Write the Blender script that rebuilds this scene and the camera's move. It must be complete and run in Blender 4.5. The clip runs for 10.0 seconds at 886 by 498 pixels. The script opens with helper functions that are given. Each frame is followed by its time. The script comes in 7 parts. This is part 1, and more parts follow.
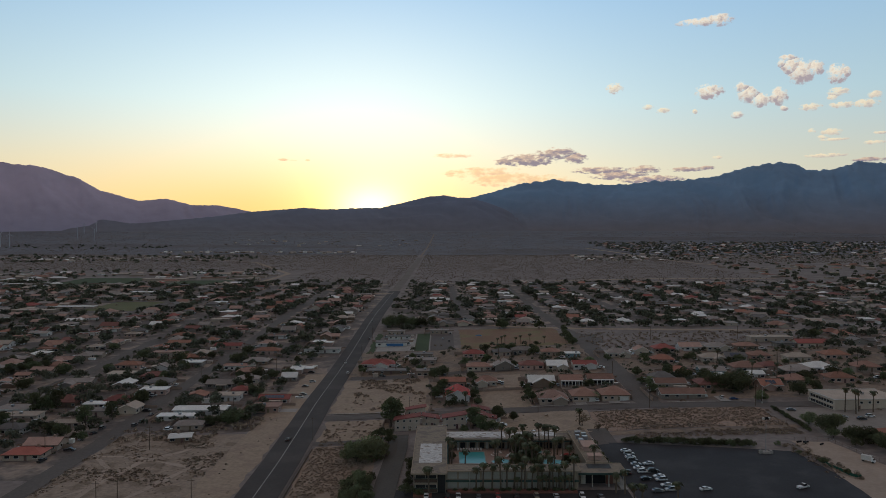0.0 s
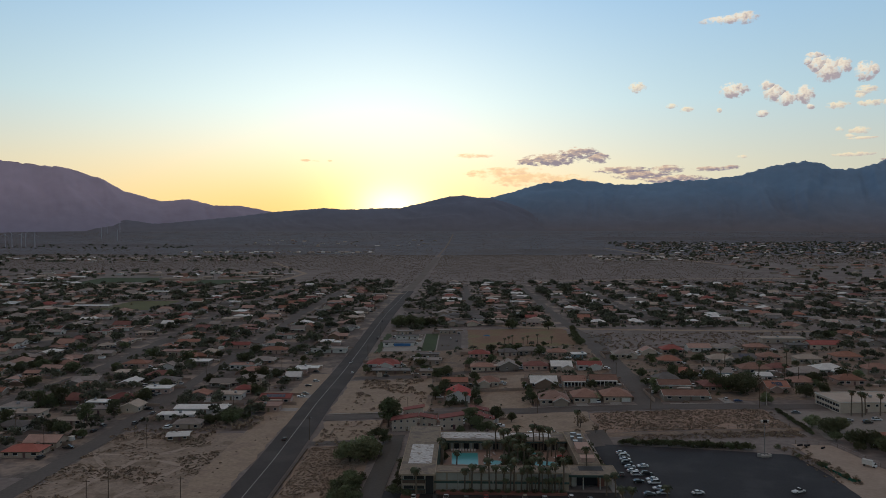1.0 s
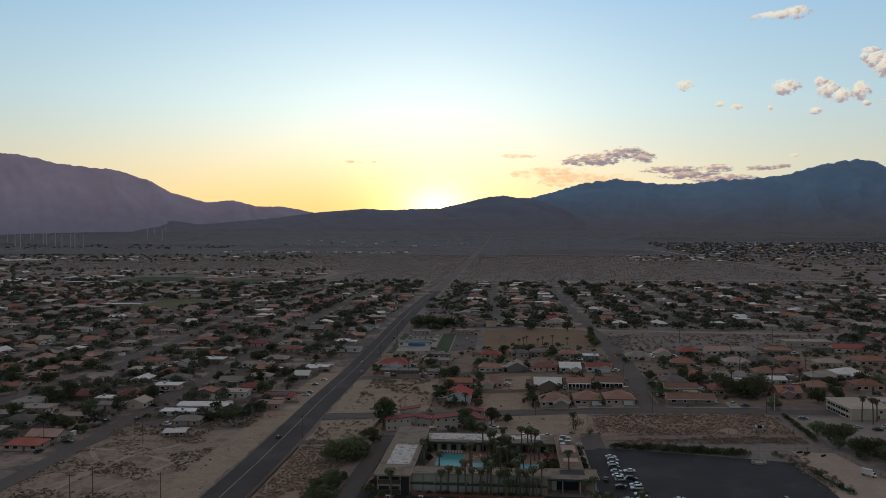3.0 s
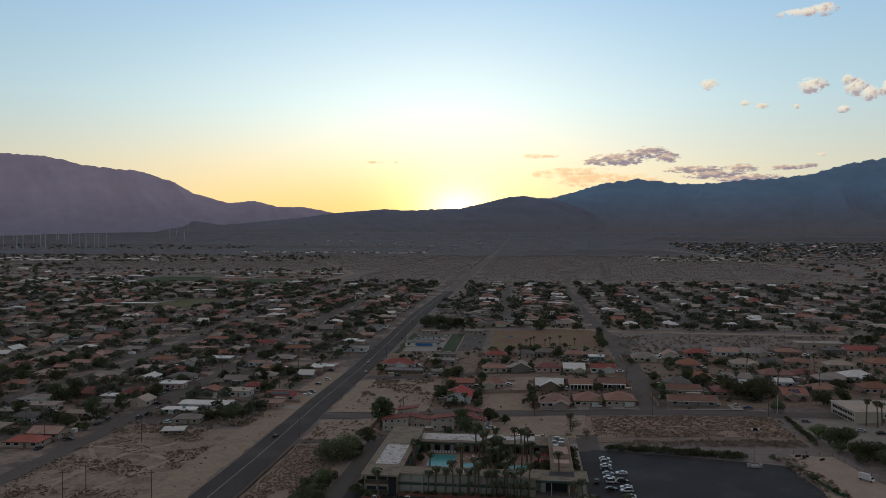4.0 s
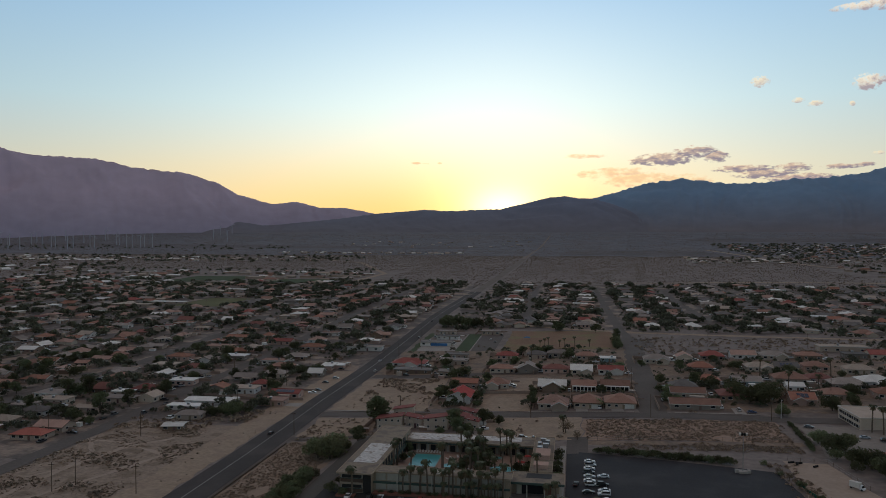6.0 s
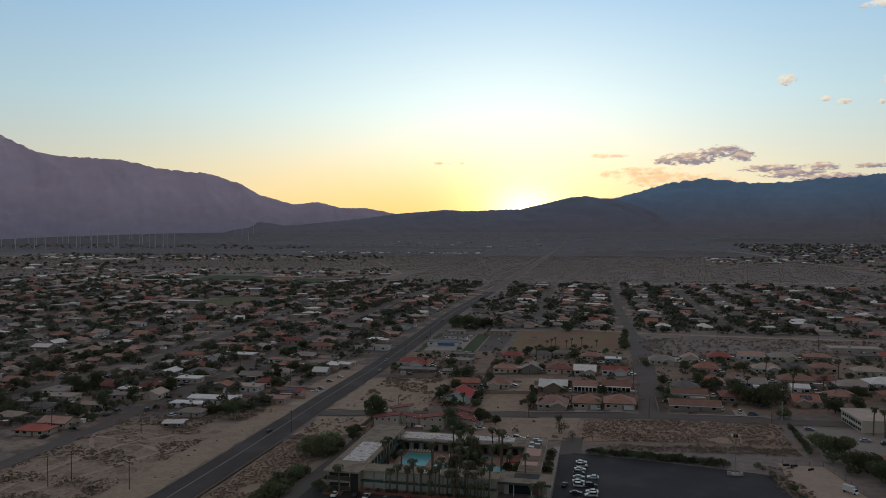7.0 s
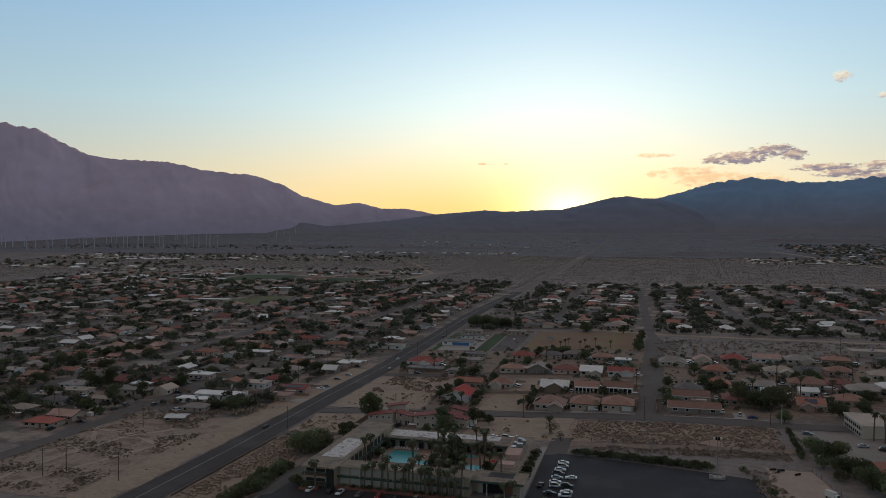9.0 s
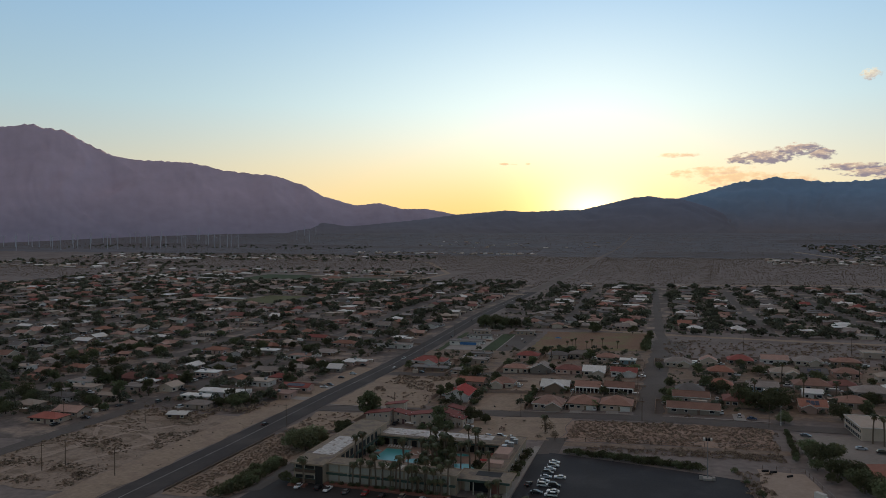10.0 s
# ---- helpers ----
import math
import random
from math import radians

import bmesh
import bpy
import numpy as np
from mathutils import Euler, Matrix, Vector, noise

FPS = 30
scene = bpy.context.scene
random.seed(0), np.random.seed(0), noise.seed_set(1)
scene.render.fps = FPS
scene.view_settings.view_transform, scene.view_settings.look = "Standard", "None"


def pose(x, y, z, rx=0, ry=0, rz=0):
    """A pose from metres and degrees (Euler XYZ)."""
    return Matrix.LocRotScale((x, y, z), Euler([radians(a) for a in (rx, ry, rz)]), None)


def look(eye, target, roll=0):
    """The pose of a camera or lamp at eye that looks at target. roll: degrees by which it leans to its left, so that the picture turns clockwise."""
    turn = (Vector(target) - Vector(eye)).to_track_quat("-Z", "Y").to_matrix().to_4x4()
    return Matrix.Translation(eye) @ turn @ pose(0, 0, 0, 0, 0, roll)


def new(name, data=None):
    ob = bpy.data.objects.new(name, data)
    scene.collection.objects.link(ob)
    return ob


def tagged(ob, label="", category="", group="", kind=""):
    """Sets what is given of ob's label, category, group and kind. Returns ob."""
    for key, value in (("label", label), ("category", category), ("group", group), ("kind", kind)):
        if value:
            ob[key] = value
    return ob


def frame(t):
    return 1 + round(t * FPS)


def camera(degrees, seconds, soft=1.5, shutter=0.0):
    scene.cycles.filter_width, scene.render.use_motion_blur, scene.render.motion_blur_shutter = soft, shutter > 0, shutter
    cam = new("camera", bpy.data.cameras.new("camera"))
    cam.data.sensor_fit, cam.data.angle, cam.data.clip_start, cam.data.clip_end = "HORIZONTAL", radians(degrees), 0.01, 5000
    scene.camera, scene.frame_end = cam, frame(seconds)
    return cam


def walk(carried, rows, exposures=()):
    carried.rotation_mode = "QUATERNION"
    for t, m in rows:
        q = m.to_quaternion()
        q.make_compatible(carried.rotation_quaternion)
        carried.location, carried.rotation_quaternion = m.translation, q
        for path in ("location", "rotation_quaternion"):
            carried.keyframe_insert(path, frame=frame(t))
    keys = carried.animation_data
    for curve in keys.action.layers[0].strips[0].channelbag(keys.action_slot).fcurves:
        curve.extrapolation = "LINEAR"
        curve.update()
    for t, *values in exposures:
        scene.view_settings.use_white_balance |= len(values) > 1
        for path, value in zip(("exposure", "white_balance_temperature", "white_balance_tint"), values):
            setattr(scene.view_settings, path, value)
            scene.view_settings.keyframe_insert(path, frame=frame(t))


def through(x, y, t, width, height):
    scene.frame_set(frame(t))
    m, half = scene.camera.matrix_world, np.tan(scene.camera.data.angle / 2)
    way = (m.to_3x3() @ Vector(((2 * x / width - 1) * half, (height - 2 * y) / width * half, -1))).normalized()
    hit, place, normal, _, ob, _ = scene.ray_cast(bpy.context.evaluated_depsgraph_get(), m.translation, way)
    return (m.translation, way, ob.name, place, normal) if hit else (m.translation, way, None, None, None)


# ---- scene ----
cam = camera(62.6, 10.0, soft=0.75)
METRES, EYE, TILT, LEAN, TURN = 112.0, 84.5, -1.4, 0.0, 0.0
ROWS = [
    (0.0, 0.0, 0.0, 0.0, 0.0, 0.0, -0.0),
    (0.5, 0.0489, 0.0091, -0.0013, 0.85, -0.0, -0.01),
    (1.0, 0.098, 0.0183, -0.0028, 1.69, 0.01, -0.02),
    (1.5, 0.1469, 0.0274, -0.0044, 2.53, 0.02, -0.04),
    (2.0, 0.1959, 0.0368, -0.006, 3.38, 0.03, -0.07),
    (2.5, 0.2446, 0.0467, -0.0075, 4.24, 0.04, -0.08),
    (4.0, 0.3906, 0.0778, -0.0119, 6.8, 0.08, -0.13),
    (4.5, 0.4393, 0.0877, -0.0133, 7.65, 0.09, -0.14),
    (5.0, 0.4884, 0.0976, -0.0149, 8.51, 0.09, -0.16),
    (5.5, 0.5373, 0.1076, -0.0161, 9.37, 0.11, -0.19),
    (7.0, 0.686, 0.1381, -0.02, 11.98, 0.13, -0.28),
    (7.5, 0.7348, 0.1492, -0.0215, 12.83, 0.13, -0.31),
    (8.0, 0.7835, 0.16, -0.023, 13.68, 0.14, -0.33),
    (8.5, 0.8322, 0.1707, -0.0246, 14.53, 0.15, -0.35),
    (9.0, 0.8812, 0.1818, -0.0264, 15.4, 0.16, -0.38),
    (9.5, 0.9297, 0.1932, -0.0281, 16.26, 0.17, -0.41),
    (10.0, 0.9783, 0.2044, -0.0302, 17.12, 0.17, -0.45),
]
walk(cam, [(t, pose(0, 0, EYE, TILT, LEAN, TURN) @ pose(METRES * x, METRES * y, METRES * z, 90 + pitch, roll, yaw)) for t, x, y, z, yaw, pitch, roll in ROWS])

# ---- sky and light ----
SUN_AZ, SUN_EL = -5.6, 2.0
scene.view_settings.exposure = 0.0
world = bpy.data.worlds.new("sky")
world.use_nodes = True
scene.world = world
wt = world.node_tree
wt.nodes.clear()


def wn(kind, **kw):
    n = wt.nodes.new(kind)
    for k, v in kw.items():
        n.inputs[k.replace("_", " ")].default_value = v
    return n




def sky_of(elevation, air, dust, ozone):
    n = wt.nodes.new("ShaderNodeTexSky")
    n.sky_type, n.sun_disc = "NISHITA", False
    n.sun_elevation, n.sun_rotation, n.altitude = radians(elevation), radians(SUN_AZ), 350
    n.air_density, n.dust_density, n.ozone_density = air, dust, ozone
    return n


def wmath(op, a, b=None, clamp=False):
    n = wt.nodes.new("ShaderNodeMath")
    n.operation, n.use_clamp = op, clamp
    for k, v in enumerate((a, b)):
        if v is None:
            continue
        if isinstance(v, (int, float)):
            n.inputs[k].default_value = v
        else:
            wt.links.new(v, n.inputs[k])
    return n.outputs[0]


def wmix(fac, a, b):
    n = wt.nodes.new("ShaderNodeMix")
    n.data_type = "RGBA"
    for key, v in (("Factor", fac), ("A", a), ("B", b)):
        if isinstance(v, (int, float)):
            n.inputs[key].default_value = v
        elif isinstance(v, tuple):
            n.inputs[key].default_value = (*v, 1)
        else:
            wt.links.new(v, n.inputs[key])
    return n.outputs["Result"]


def wscale(c, k):
    n = wt.nodes.new("ShaderNodeVectorMath")
    n.operation = "SCALE"
    wt.links.new(c, n.inputs[0])
    n.inputs["Scale"].default_value = k
    return n.outputs[0]


def ramp(value, stops):
    n = wt.nodes.new("ShaderNodeValToRGB")
    wt.links.new(value, n.inputs[0])
    while len(n.color_ramp.elements) < len(stops):
        n.color_ramp.elements.new(0.5)
    for el, (at, c) in zip(n.color_ramp.elements, stops):
        el.position, el.color = at, (*c, 1)
    return n.outputs[0]


def bell(az0, el0, wide, tall):
    """A soft round patch of sky about a bearing and a height, in degrees."""
    a = wmath("POWER", wmath("DIVIDE", wmath("SUBTRACT", az, az0), wide), 2.0)
    e = wmath("POWER", wmath("DIVIDE", wmath("SUBTRACT", el, el0), tall), 2.0)
    return wmath("EXPONENT", wmath("MULTIPLY", wmath("ADD", a, e), -1.0))


def wadd(a, fac, c):
    n = wt.nodes.new("ShaderNodeVectorMath")
    n.operation = "MULTIPLY_ADD"
    wt.links.new(fac, n.inputs[0])
    n.inputs[1].default_value = c
    wt.links.new(a, n.inputs[2])
    return n.outputs[0]


where = wt.nodes.new("ShaderNodeTexCoord").outputs["Generated"]
axes = wt.nodes.new("ShaderNodeSeparateXYZ")
wt.links.new(where, axes.inputs[0])
az = wmath("MULTIPLY", wmath("ARCTAN2", axes.outputs["X"], axes.outputs["Y"]), 180 / math.pi)
el = wmath("MULTIPLY", wmath("ARCSINE", axes.outputs["Z"]), 180 / math.pi)
# a low sun's sky, a dusty layer over it that pales towards the horizon, and the sunset's glow
clear = wscale(sky_of(6.0, 1.0, 0.3, 1.6).outputs[0], 0.039)
dusty = ramp(wmath("MAXIMUM", axes.outputs["Z"], 0.0), ((0.0, (0.42, 0.35, 0.28)), (0.09, (0.46, 0.44, 0.38)), (0.17, (0.37, 0.495, 0.55)), (0.36, (0.215, 0.41, 0.66)), (0.58, (0.345, 0.295, 0.272)), (1.0, (0.305, 0.245, 0.212))))
west = wmath("ADD", 0.72, wmath("MULTIPLY", axes.outputs["Y"], 0.28))
n = wt.nodes.new("ShaderNodeVectorMath")
n.operation = "SCALE"
wt.links.new(dusty, n.inputs[0])
wt.links.new(west, n.inputs["Scale"])
add = wt.nodes.new("ShaderNodeVectorMath")
wt.links.new(clear, add.inputs[0])
wt.links.new(n.outputs[0], add.inputs[1])
colour = add.outputs[0]
colour = wadd(colour, bell(SUN_AZ, 7.5, 20, 11.0), (0.21, 0.235, 0.21))
colour = wmix(wmath("MULTIPLY", bell(SUN_AZ - 7, 0.8, 23, 4.9), 0.9), colour, (1.02, 0.65, 0.18))
colour = wadd(colour, bell(SUN_AZ - 15, 8, 17, 8), (0.09, 0.085, 0.055))
colour = wadd(colour, bell(SUN_AZ, 2.0, 5.0, 3.2), (0.6, 0.5, 0.2))
colour = wadd(colour, bell(SUN_AZ, 1.8, 2.4, 1.5), (0.9, 0.8, 0.55))


def clouds(spots, size, stretch, cut, light, shade, soft, amount=0.94, dim=0.3):
    """Small clouds at their bearings, ragged by noise and shaded below; each spot is bearing, height, half width, half height."""
    global colour
    place = wt.nodes.new("ShaderNodeCombineXYZ")
    wt.links.new(az, place.inputs[0])
    wt.links.new(el, place.inputs[1])

    def vec(op, a, b):
        n = wt.nodes.new("ShaderNodeVectorMath")
        n.operation = op
        wt.links.new(a, n.inputs[0])
        if isinstance(b, tuple):
            n.inputs[1].default_value = b
        else:
            wt.links.new(b, n.inputs[1])
        return n.outputs["Value"] if op == "DOT_PRODUCT" else n.outputs[0]

    cover = under = None
    for a, e, w, h in spots:
        v = vec("MULTIPLY", vec("SUBTRACT", place.outputs[0], (a, e, 0)), (1 / w, 1 / h, 0))
        one = wmath("SUBTRACT", 1.0, vec("DOT_PRODUCT", v, v), True)
        low = vec("DOT_PRODUCT", v, (0.35, -0.8, 0))
        if cover is None:
            cover, under = one, low
            continue
        n = wt.nodes.new("ShaderNodeMix")
        wt.links.new(wmath("GREATER_THAN", one, cover), n.inputs["Factor"])
        wt.links.new(under, n.inputs["A"])
        wt.links.new(low, n.inputs["B"])
        cover, under = wmath("MAXIMUM", cover, one), n.outputs["Result"]
    grain = vec("MULTIPLY", place.outputs[0], (size, size * stretch, 0))
    puff = wn("ShaderNodeTexNoise", Scale=1.0, Detail=6.0, Roughness=0.62)
    wt.links.new(grain, puff.inputs["Vector"])
    dense = wmath("ADD", wmath("MULTIPLY", cover, 0.8), wmath("MULTIPLY", wmath("SUBTRACT", puff.outputs["Fac"], 0.5), 3.4))
    edge = wt.nodes.new("ShaderNodeMapRange")
    edge.interpolation_type = "SMOOTHSTEP"
    edge.inputs["From Min"].default_value, edge.inputs["From Max"].default_value = cut, cut + soft
    wt.links.new(dense, edge.inputs["Value"])
    fac = wmath("MULTIPLY", edge.outputs[0], wmath("MULTIPLY", cover, 4.0, True))
    billow = wmath("MULTIPLY", wmath("SUBTRACT", puff.outputs["Fac"], 0.45), 2.6)
    tone = wmath("ADD", wmath("ADD", dim, wmath("MULTIPLY", under, 0.7)), billow, True)
    colour = wmix(wmath("MULTIPLY", fac, amount), colour, wmix(tone, light, shade))


clouds([(19.67, 15.04, 2.25, 0.34), (20.65, 15.07, 1.11, 0.49), (26.11, 11.04, 1.06, 1.03), (25.46, 11.48, 0.8, 0.72), (25.21, 12.08, 0.68, 0.27), (24.81, 11.77, 0.4, 0.37), (26.96, 11.19, 0.62, 0.62), (28.29, 10.72, 0.76, 0.78), (28.77, 10.78, 0.41, 0.43), (19.99, 10.14, 1.17, 0.64), (22.19, 10.31, 0.59, 0.48), (22.65, 9.76, 0.83, 0.66), (23.51, 9.31, 0.9, 0.56), (24.62, 9.5, 0.73, 0.73), (21.92, 8.38, 0.5, 0.29), (24.99, 8.66, 0.32, 0.23)],
       2.1, 1.1, 0.0, (1.1, 0.96, 0.72), (0.4, 0.335, 0.36), 0.75, 0.94, 0.42)
clouds([(26.68, 8.62, 0.86, 0.31), (28.36, 9.51, 0.83, 0.34), (28.01, 9.16, 0.38, 0.26), (28.63, 8.62, 0.98, 0.26), (30.05, 8.61, 0.95, 0.33), (30.55, 9.13, 0.51, 0.29), (15.64, 9.27, 0.5, 0.21), (16.75, 8.97, 0.63, 0.25), (19, 8.78, 0.22, 0.2), (28.01, 6.83, 0.76, 0.3), (26.79, 6.98, 0.31, 0.22), (27.49, 6.51, 0.46, 0.17), (30.88, 6.61, 0.5, 0.12), (28.19, 6.32, 1.06, 0.13), (30.55, 5.99, 0.8, 0.16), (27.67, 5.26, 1.53, 0.17), (20.57, 5.4, 0.43, 0.15), (13.18, 10.74, 0.74, 0.47)],
       2.4, 1.5, 0.0, (1.05, 0.86, 0.56), (0.52, 0.44, 0.42), 0.75, 0.8, 0.3)
clouds([(5.14, 4.03, 4.12, 0.66), (7.77, 3.84, 2.88, 0.65), (2.93, 4.57, 3.41, 0.33), (-12.34, 5.46, 0.56, 0.11), (-11.53, 5.43, 0.52, 0.11), (-10.5, 5.45, 0.28, 0.11), (0.71, 5.89, 2.2, 0.22), (3.82, 4.83, 2.68, 0.22), (2.04, 4.35, 1.95, 0.28)],
       0.8, 2.2, 0.1, (1.0, 0.62, 0.26), (0.8, 0.42, 0.25), 0.8, 0.62)
clouds([(4.92, 5.39, 1.16, 0.33), (6.68, 5.5, 2.41, 0.6), (8.86, 6, 1.81, 0.54), (10.29, 5.58, 1.04, 0.48), (12.08, 4.65, 2.34, 0.32), (13.56, 4.24, 2.54, 0.37), (15.43, 4.63, 1.36, 0.36), (18.48, 4.59, 1.54, 0.2), (19.87, 4.64, 0.65, 0.2), (15.85, 3.9, 2.71, 0.36), (30.38, 4.86, 1.27, 0.17)],
       1.6, 2.3, 0.0, (0.95, 0.66, 0.42), (0.25, 0.21, 0.27), 0.65, 0.92, 0.62)
bg = wn("ShaderNodeBackground", Strength=1.0)
wo = wn("ShaderNodeOutputWorld")
wt.links.new(colour, bg.inputs[0])
wt.links.new(bg.outputs[0], wo.inputs[0])

sun = new("sun", bpy.data.lights.new("sun", "SUN"))
sun.data.energy, sun.data.angle, sun.data.color = 2.0, radians(0.5), (1.0, 0.72, 0.45)
sun.matrix_world = look((0, 0, 0), (-math.sin(radians(SUN_AZ)), -math.cos(radians(SUN_AZ)), -math.tan(radians(SUN_EL - 0.3))))

# ---- materials ----
def material(name, colour, rough=0.85, vary=0.25, fine=4.0, coarse=0.25, bump=0.0, metal=0.0, per_thing=0.0, hue=0.0, alt=None, alt_cut=0.55):
    """A node material: colour mottled at two sizes, a bump, and a shift of brightness from thing to thing."""
    m = bpy.data.materials.new(name)
    m.use_nodes = True
    nt = m.node_tree
    b = nt.nodes["Principled BSDF"]
    b.inputs["Roughness"].default_value, b.inputs["Metallic"].default_value = rough, metal
    if rough >= 0.8:
        b.inputs["Specular IOR Level"].default_value = 0.2
    geo = nt.nodes.new("ShaderNodeNewGeometry")
    n1 = nt.nodes.new("ShaderNodeTexNoise")
    n1.inputs["Scale"].default_value, n1.inputs["Detail"].default_value = fine, 5
    n2 = nt.nodes.new("ShaderNodeTexNoise")
    n2.inputs["Scale"].default_value, n2.inputs["Detail"].default_value = coarse, 4
    for n in (n1, n2):
        nt.links.new(geo.outputs["Position"], n.inputs["Vector"])
    add = nt.nodes.new("ShaderNodeMath")
    add.operation = "ADD"
    nt.links.new(n1.outputs["Fac"], add.inputs[0])
    nt.links.new(n2.outputs["Fac"], add.inputs[1])
    rng = nt.nodes.new("ShaderNodeMapRange")
    rng.inputs["From Min"].default_value, rng.inputs["From Max"].default_value = 0.6, 1.4
    rng.inputs["To Min"].default_value, rng.inputs["To Max"].default_value = 1 - vary, 1 + vary
    nt.links.new(add.outputs[0], rng.inputs["Value"])
    hsv = nt.nodes.new("ShaderNodeHueSaturation")
    hsv.inputs["Color"].default_value = (*colour, 1)
    source = rng.outputs[0]
    if alt:
        mix = nt.nodes.new("ShaderNodeMix")
        mix.data_type = "RGBA"
        mix.inputs["A"].default_value, mix.inputs["B"].default_value = (*colour, 1), (*alt, 1)
        cut = nt.nodes.new("ShaderNodeMapRange")
        cut.inputs["From Min"].default_value, cut.inputs["From Max"].default_value = alt_cut - 0.05, alt_cut + 0.08
        nt.links.new(n2.outputs["Fac"], cut.inputs["Value"])
        nt.links.new(cut.outputs[0], mix.inputs["Factor"])
        nt.links.new(mix.outputs["Result"], hsv.inputs["Color"])
    if per_thing or hue:
        info = nt.nodes.new("ShaderNodeObjectInfo")
        shift = nt.nodes.new("ShaderNodeMapRange")
        shift.inputs["To Min"].default_value, shift.inputs["To Max"].default_value = 1 - per_thing, 1 + per_thing
        nt.links.new(info.outputs["Random"], shift.inputs["Value"])
        mul = nt.nodes.new("ShaderNodeMath")
        mul.operation = "MULTIPLY"
        nt.links.new(source, mul.inputs[0])
        nt.links.new(shift.outputs[0], mul.inputs[1])
        source = mul.outputs[0]
        if hue:
            turn = nt.nodes.new("ShaderNodeMapRange")
            turn.inputs["To Min"].default_value, turn.inputs["To Max"].default_value = 0.5 - hue, 0.5 + hue
            nt.links.new(info.outputs["Random"], turn.inputs["Value"])
            nt.links.new(turn.outputs[0], hsv.inputs["Hue"])
    nt.links.new(source, hsv.inputs["Value"])
    nt.links.new(hsv.outputs[0], b.inputs["Base Color"])
    if bump:
        bp = nt.nodes.new("ShaderNodeBump")
        bp.inputs["Strength"].default_value, bp.inputs["Distance"].default_value = 0.7, bump
        nt.links.new(n1.outputs["Fac"], bp.inputs["Height"])
        nt.links.new(bp.outputs[0], b.inputs["Normal"])
    return m


def islands(m, spread, hue=0.0):
    """Lets a joined mesh vary from piece to piece."""
    nt = m.node_tree
    hsv = next(n for n in nt.nodes if n.type == "HUE_SAT")
    old = hsv.inputs["Value"].links[0].from_socket
    geo = nt.nodes.new("ShaderNodeNewGeometry")
    rng = nt.nodes.new("ShaderNodeMapRange")
    rng.inputs["To Min"].default_value, rng.inputs["To Max"].default_value = 1 - spread, 1 + spread
    nt.links.new(geo.outputs["Random Per Island"], rng.inputs["Value"])
    mul = nt.nodes.new("ShaderNodeMath")
    mul.operation = "MULTIPLY"
    nt.links.new(old, mul.inputs[0])
    nt.links.new(rng.outputs[0], mul.inputs[1])
    nt.links.new(mul.outputs[0], hsv.inputs["Value"])
    if hue:
        turn = nt.nodes.new("ShaderNodeMapRange")
        turn.inputs["To Min"].default_value, turn.inputs["To Max"].default_value = 0.5 - hue, 0.5 + hue
        nt.links.new(geo.outputs["Random Per Island"], turn.inputs["Value"])
        nt.links.new(turn.outputs[0], hsv.inputs["Hue"])
    return m


def leafy(m, through=0.4):
    """Thin leaves: part of the light comes through from behind."""
    nt = m.node_tree
    b = nt.nodes["Principled BSDF"]
    out = next(n for n in nt.nodes if n.type == "OUTPUT_MATERIAL")
    hsv = next(n for n in nt.nodes if n.type == "HUE_SAT")
    t = nt.nodes.new("ShaderNodeBsdfTranslucent")
    mix = nt.nodes.new("ShaderNodeMixShader")
    mix.inputs[0].default_value = through
    nt.links.new(hsv.outputs[0], t.inputs["Color"])
    nt.links.new(b.outputs[0], mix.inputs[1])
    nt.links.new(t.outputs[0], mix.inputs[2])
    nt.links.new(mix.outputs[0], out.inputs["Surface"])
    return m


SAND = material("sand", (0.355, 0.27, 0.2), 0.95, 0.3, 0.7, 0.11, 0.05, alt=(0.275, 0.205, 0.158), alt_cut=0.54)
DESERT = material("desert_ground", (0.245, 0.204, 0.186), 0.95, 0.35, 0.35, 0.03, 0.1, alt=(0.172, 0.14, 0.125), alt_cut=0.5)
GRAVEL = material("yard_gravel", (0.15, 0.124, 0.111), 0.95, 0.45, 0.45, 0.06, 0.05, alt=(0.27, 0.21, 0.17), alt_cut=0.55)
YARD_SAND = material("sandy_yard", (0.268, 0.197, 0.147), 0.95, 0.35, 0.6, 0.1, 0.05, alt=(0.165, 0.128, 0.105), alt_cut=0.53)
ASPHALT = material("asphalt", (0.043, 0.04, 0.04), 0.85, 0.22, 1.2, 0.06, 0.01)
NEW_ASPHALT = material("sealed_asphalt", (0.037, 0.036, 0.041), 0.8, 0.3, 1.6, 0.07, 0.015, alt=(0.048, 0.046, 0.05), alt_cut=0.56)
MAIN_ASPHALT = material("road_asphalt", (0.062, 0.052, 0.05), 0.85, 0.22, 1.2, 0.06, 0.01, alt=(0.075, 0.064, 0.06), alt_cut=0.55)
OLD_DARK = material("grey_asphalt", (0.092, 0.08, 0.07), 0.9, 0.2, 1.0, 0.06, 0.01)
LIGHT_SAND = material("pale_sand", (0.38, 0.295, 0.235), 0.95, 0.16, 0.8, 0.1, 0.03)
OLD_ASPHALT = material("worn_asphalt", (0.128, 0.109, 0.098), 0.9, 0.2, 1.0, 0.06, 0.01)
CONCRETE = material("concrete", (0.36, 0.33, 0.3), 0.9, 0.2, 2.0, 0.15, 0.01)
PAINT = material("road_paint", (0.34, 0.325, 0.3), 0.8, 0.3, 3.0, 0.3)
FIELD = material("dry_turf", (0.24, 0.145, 0.095), 0.95, 0.25, 0.6, 0.03, 0.04, alt=(0.2, 0.165, 0.085), alt_cut=0.52)
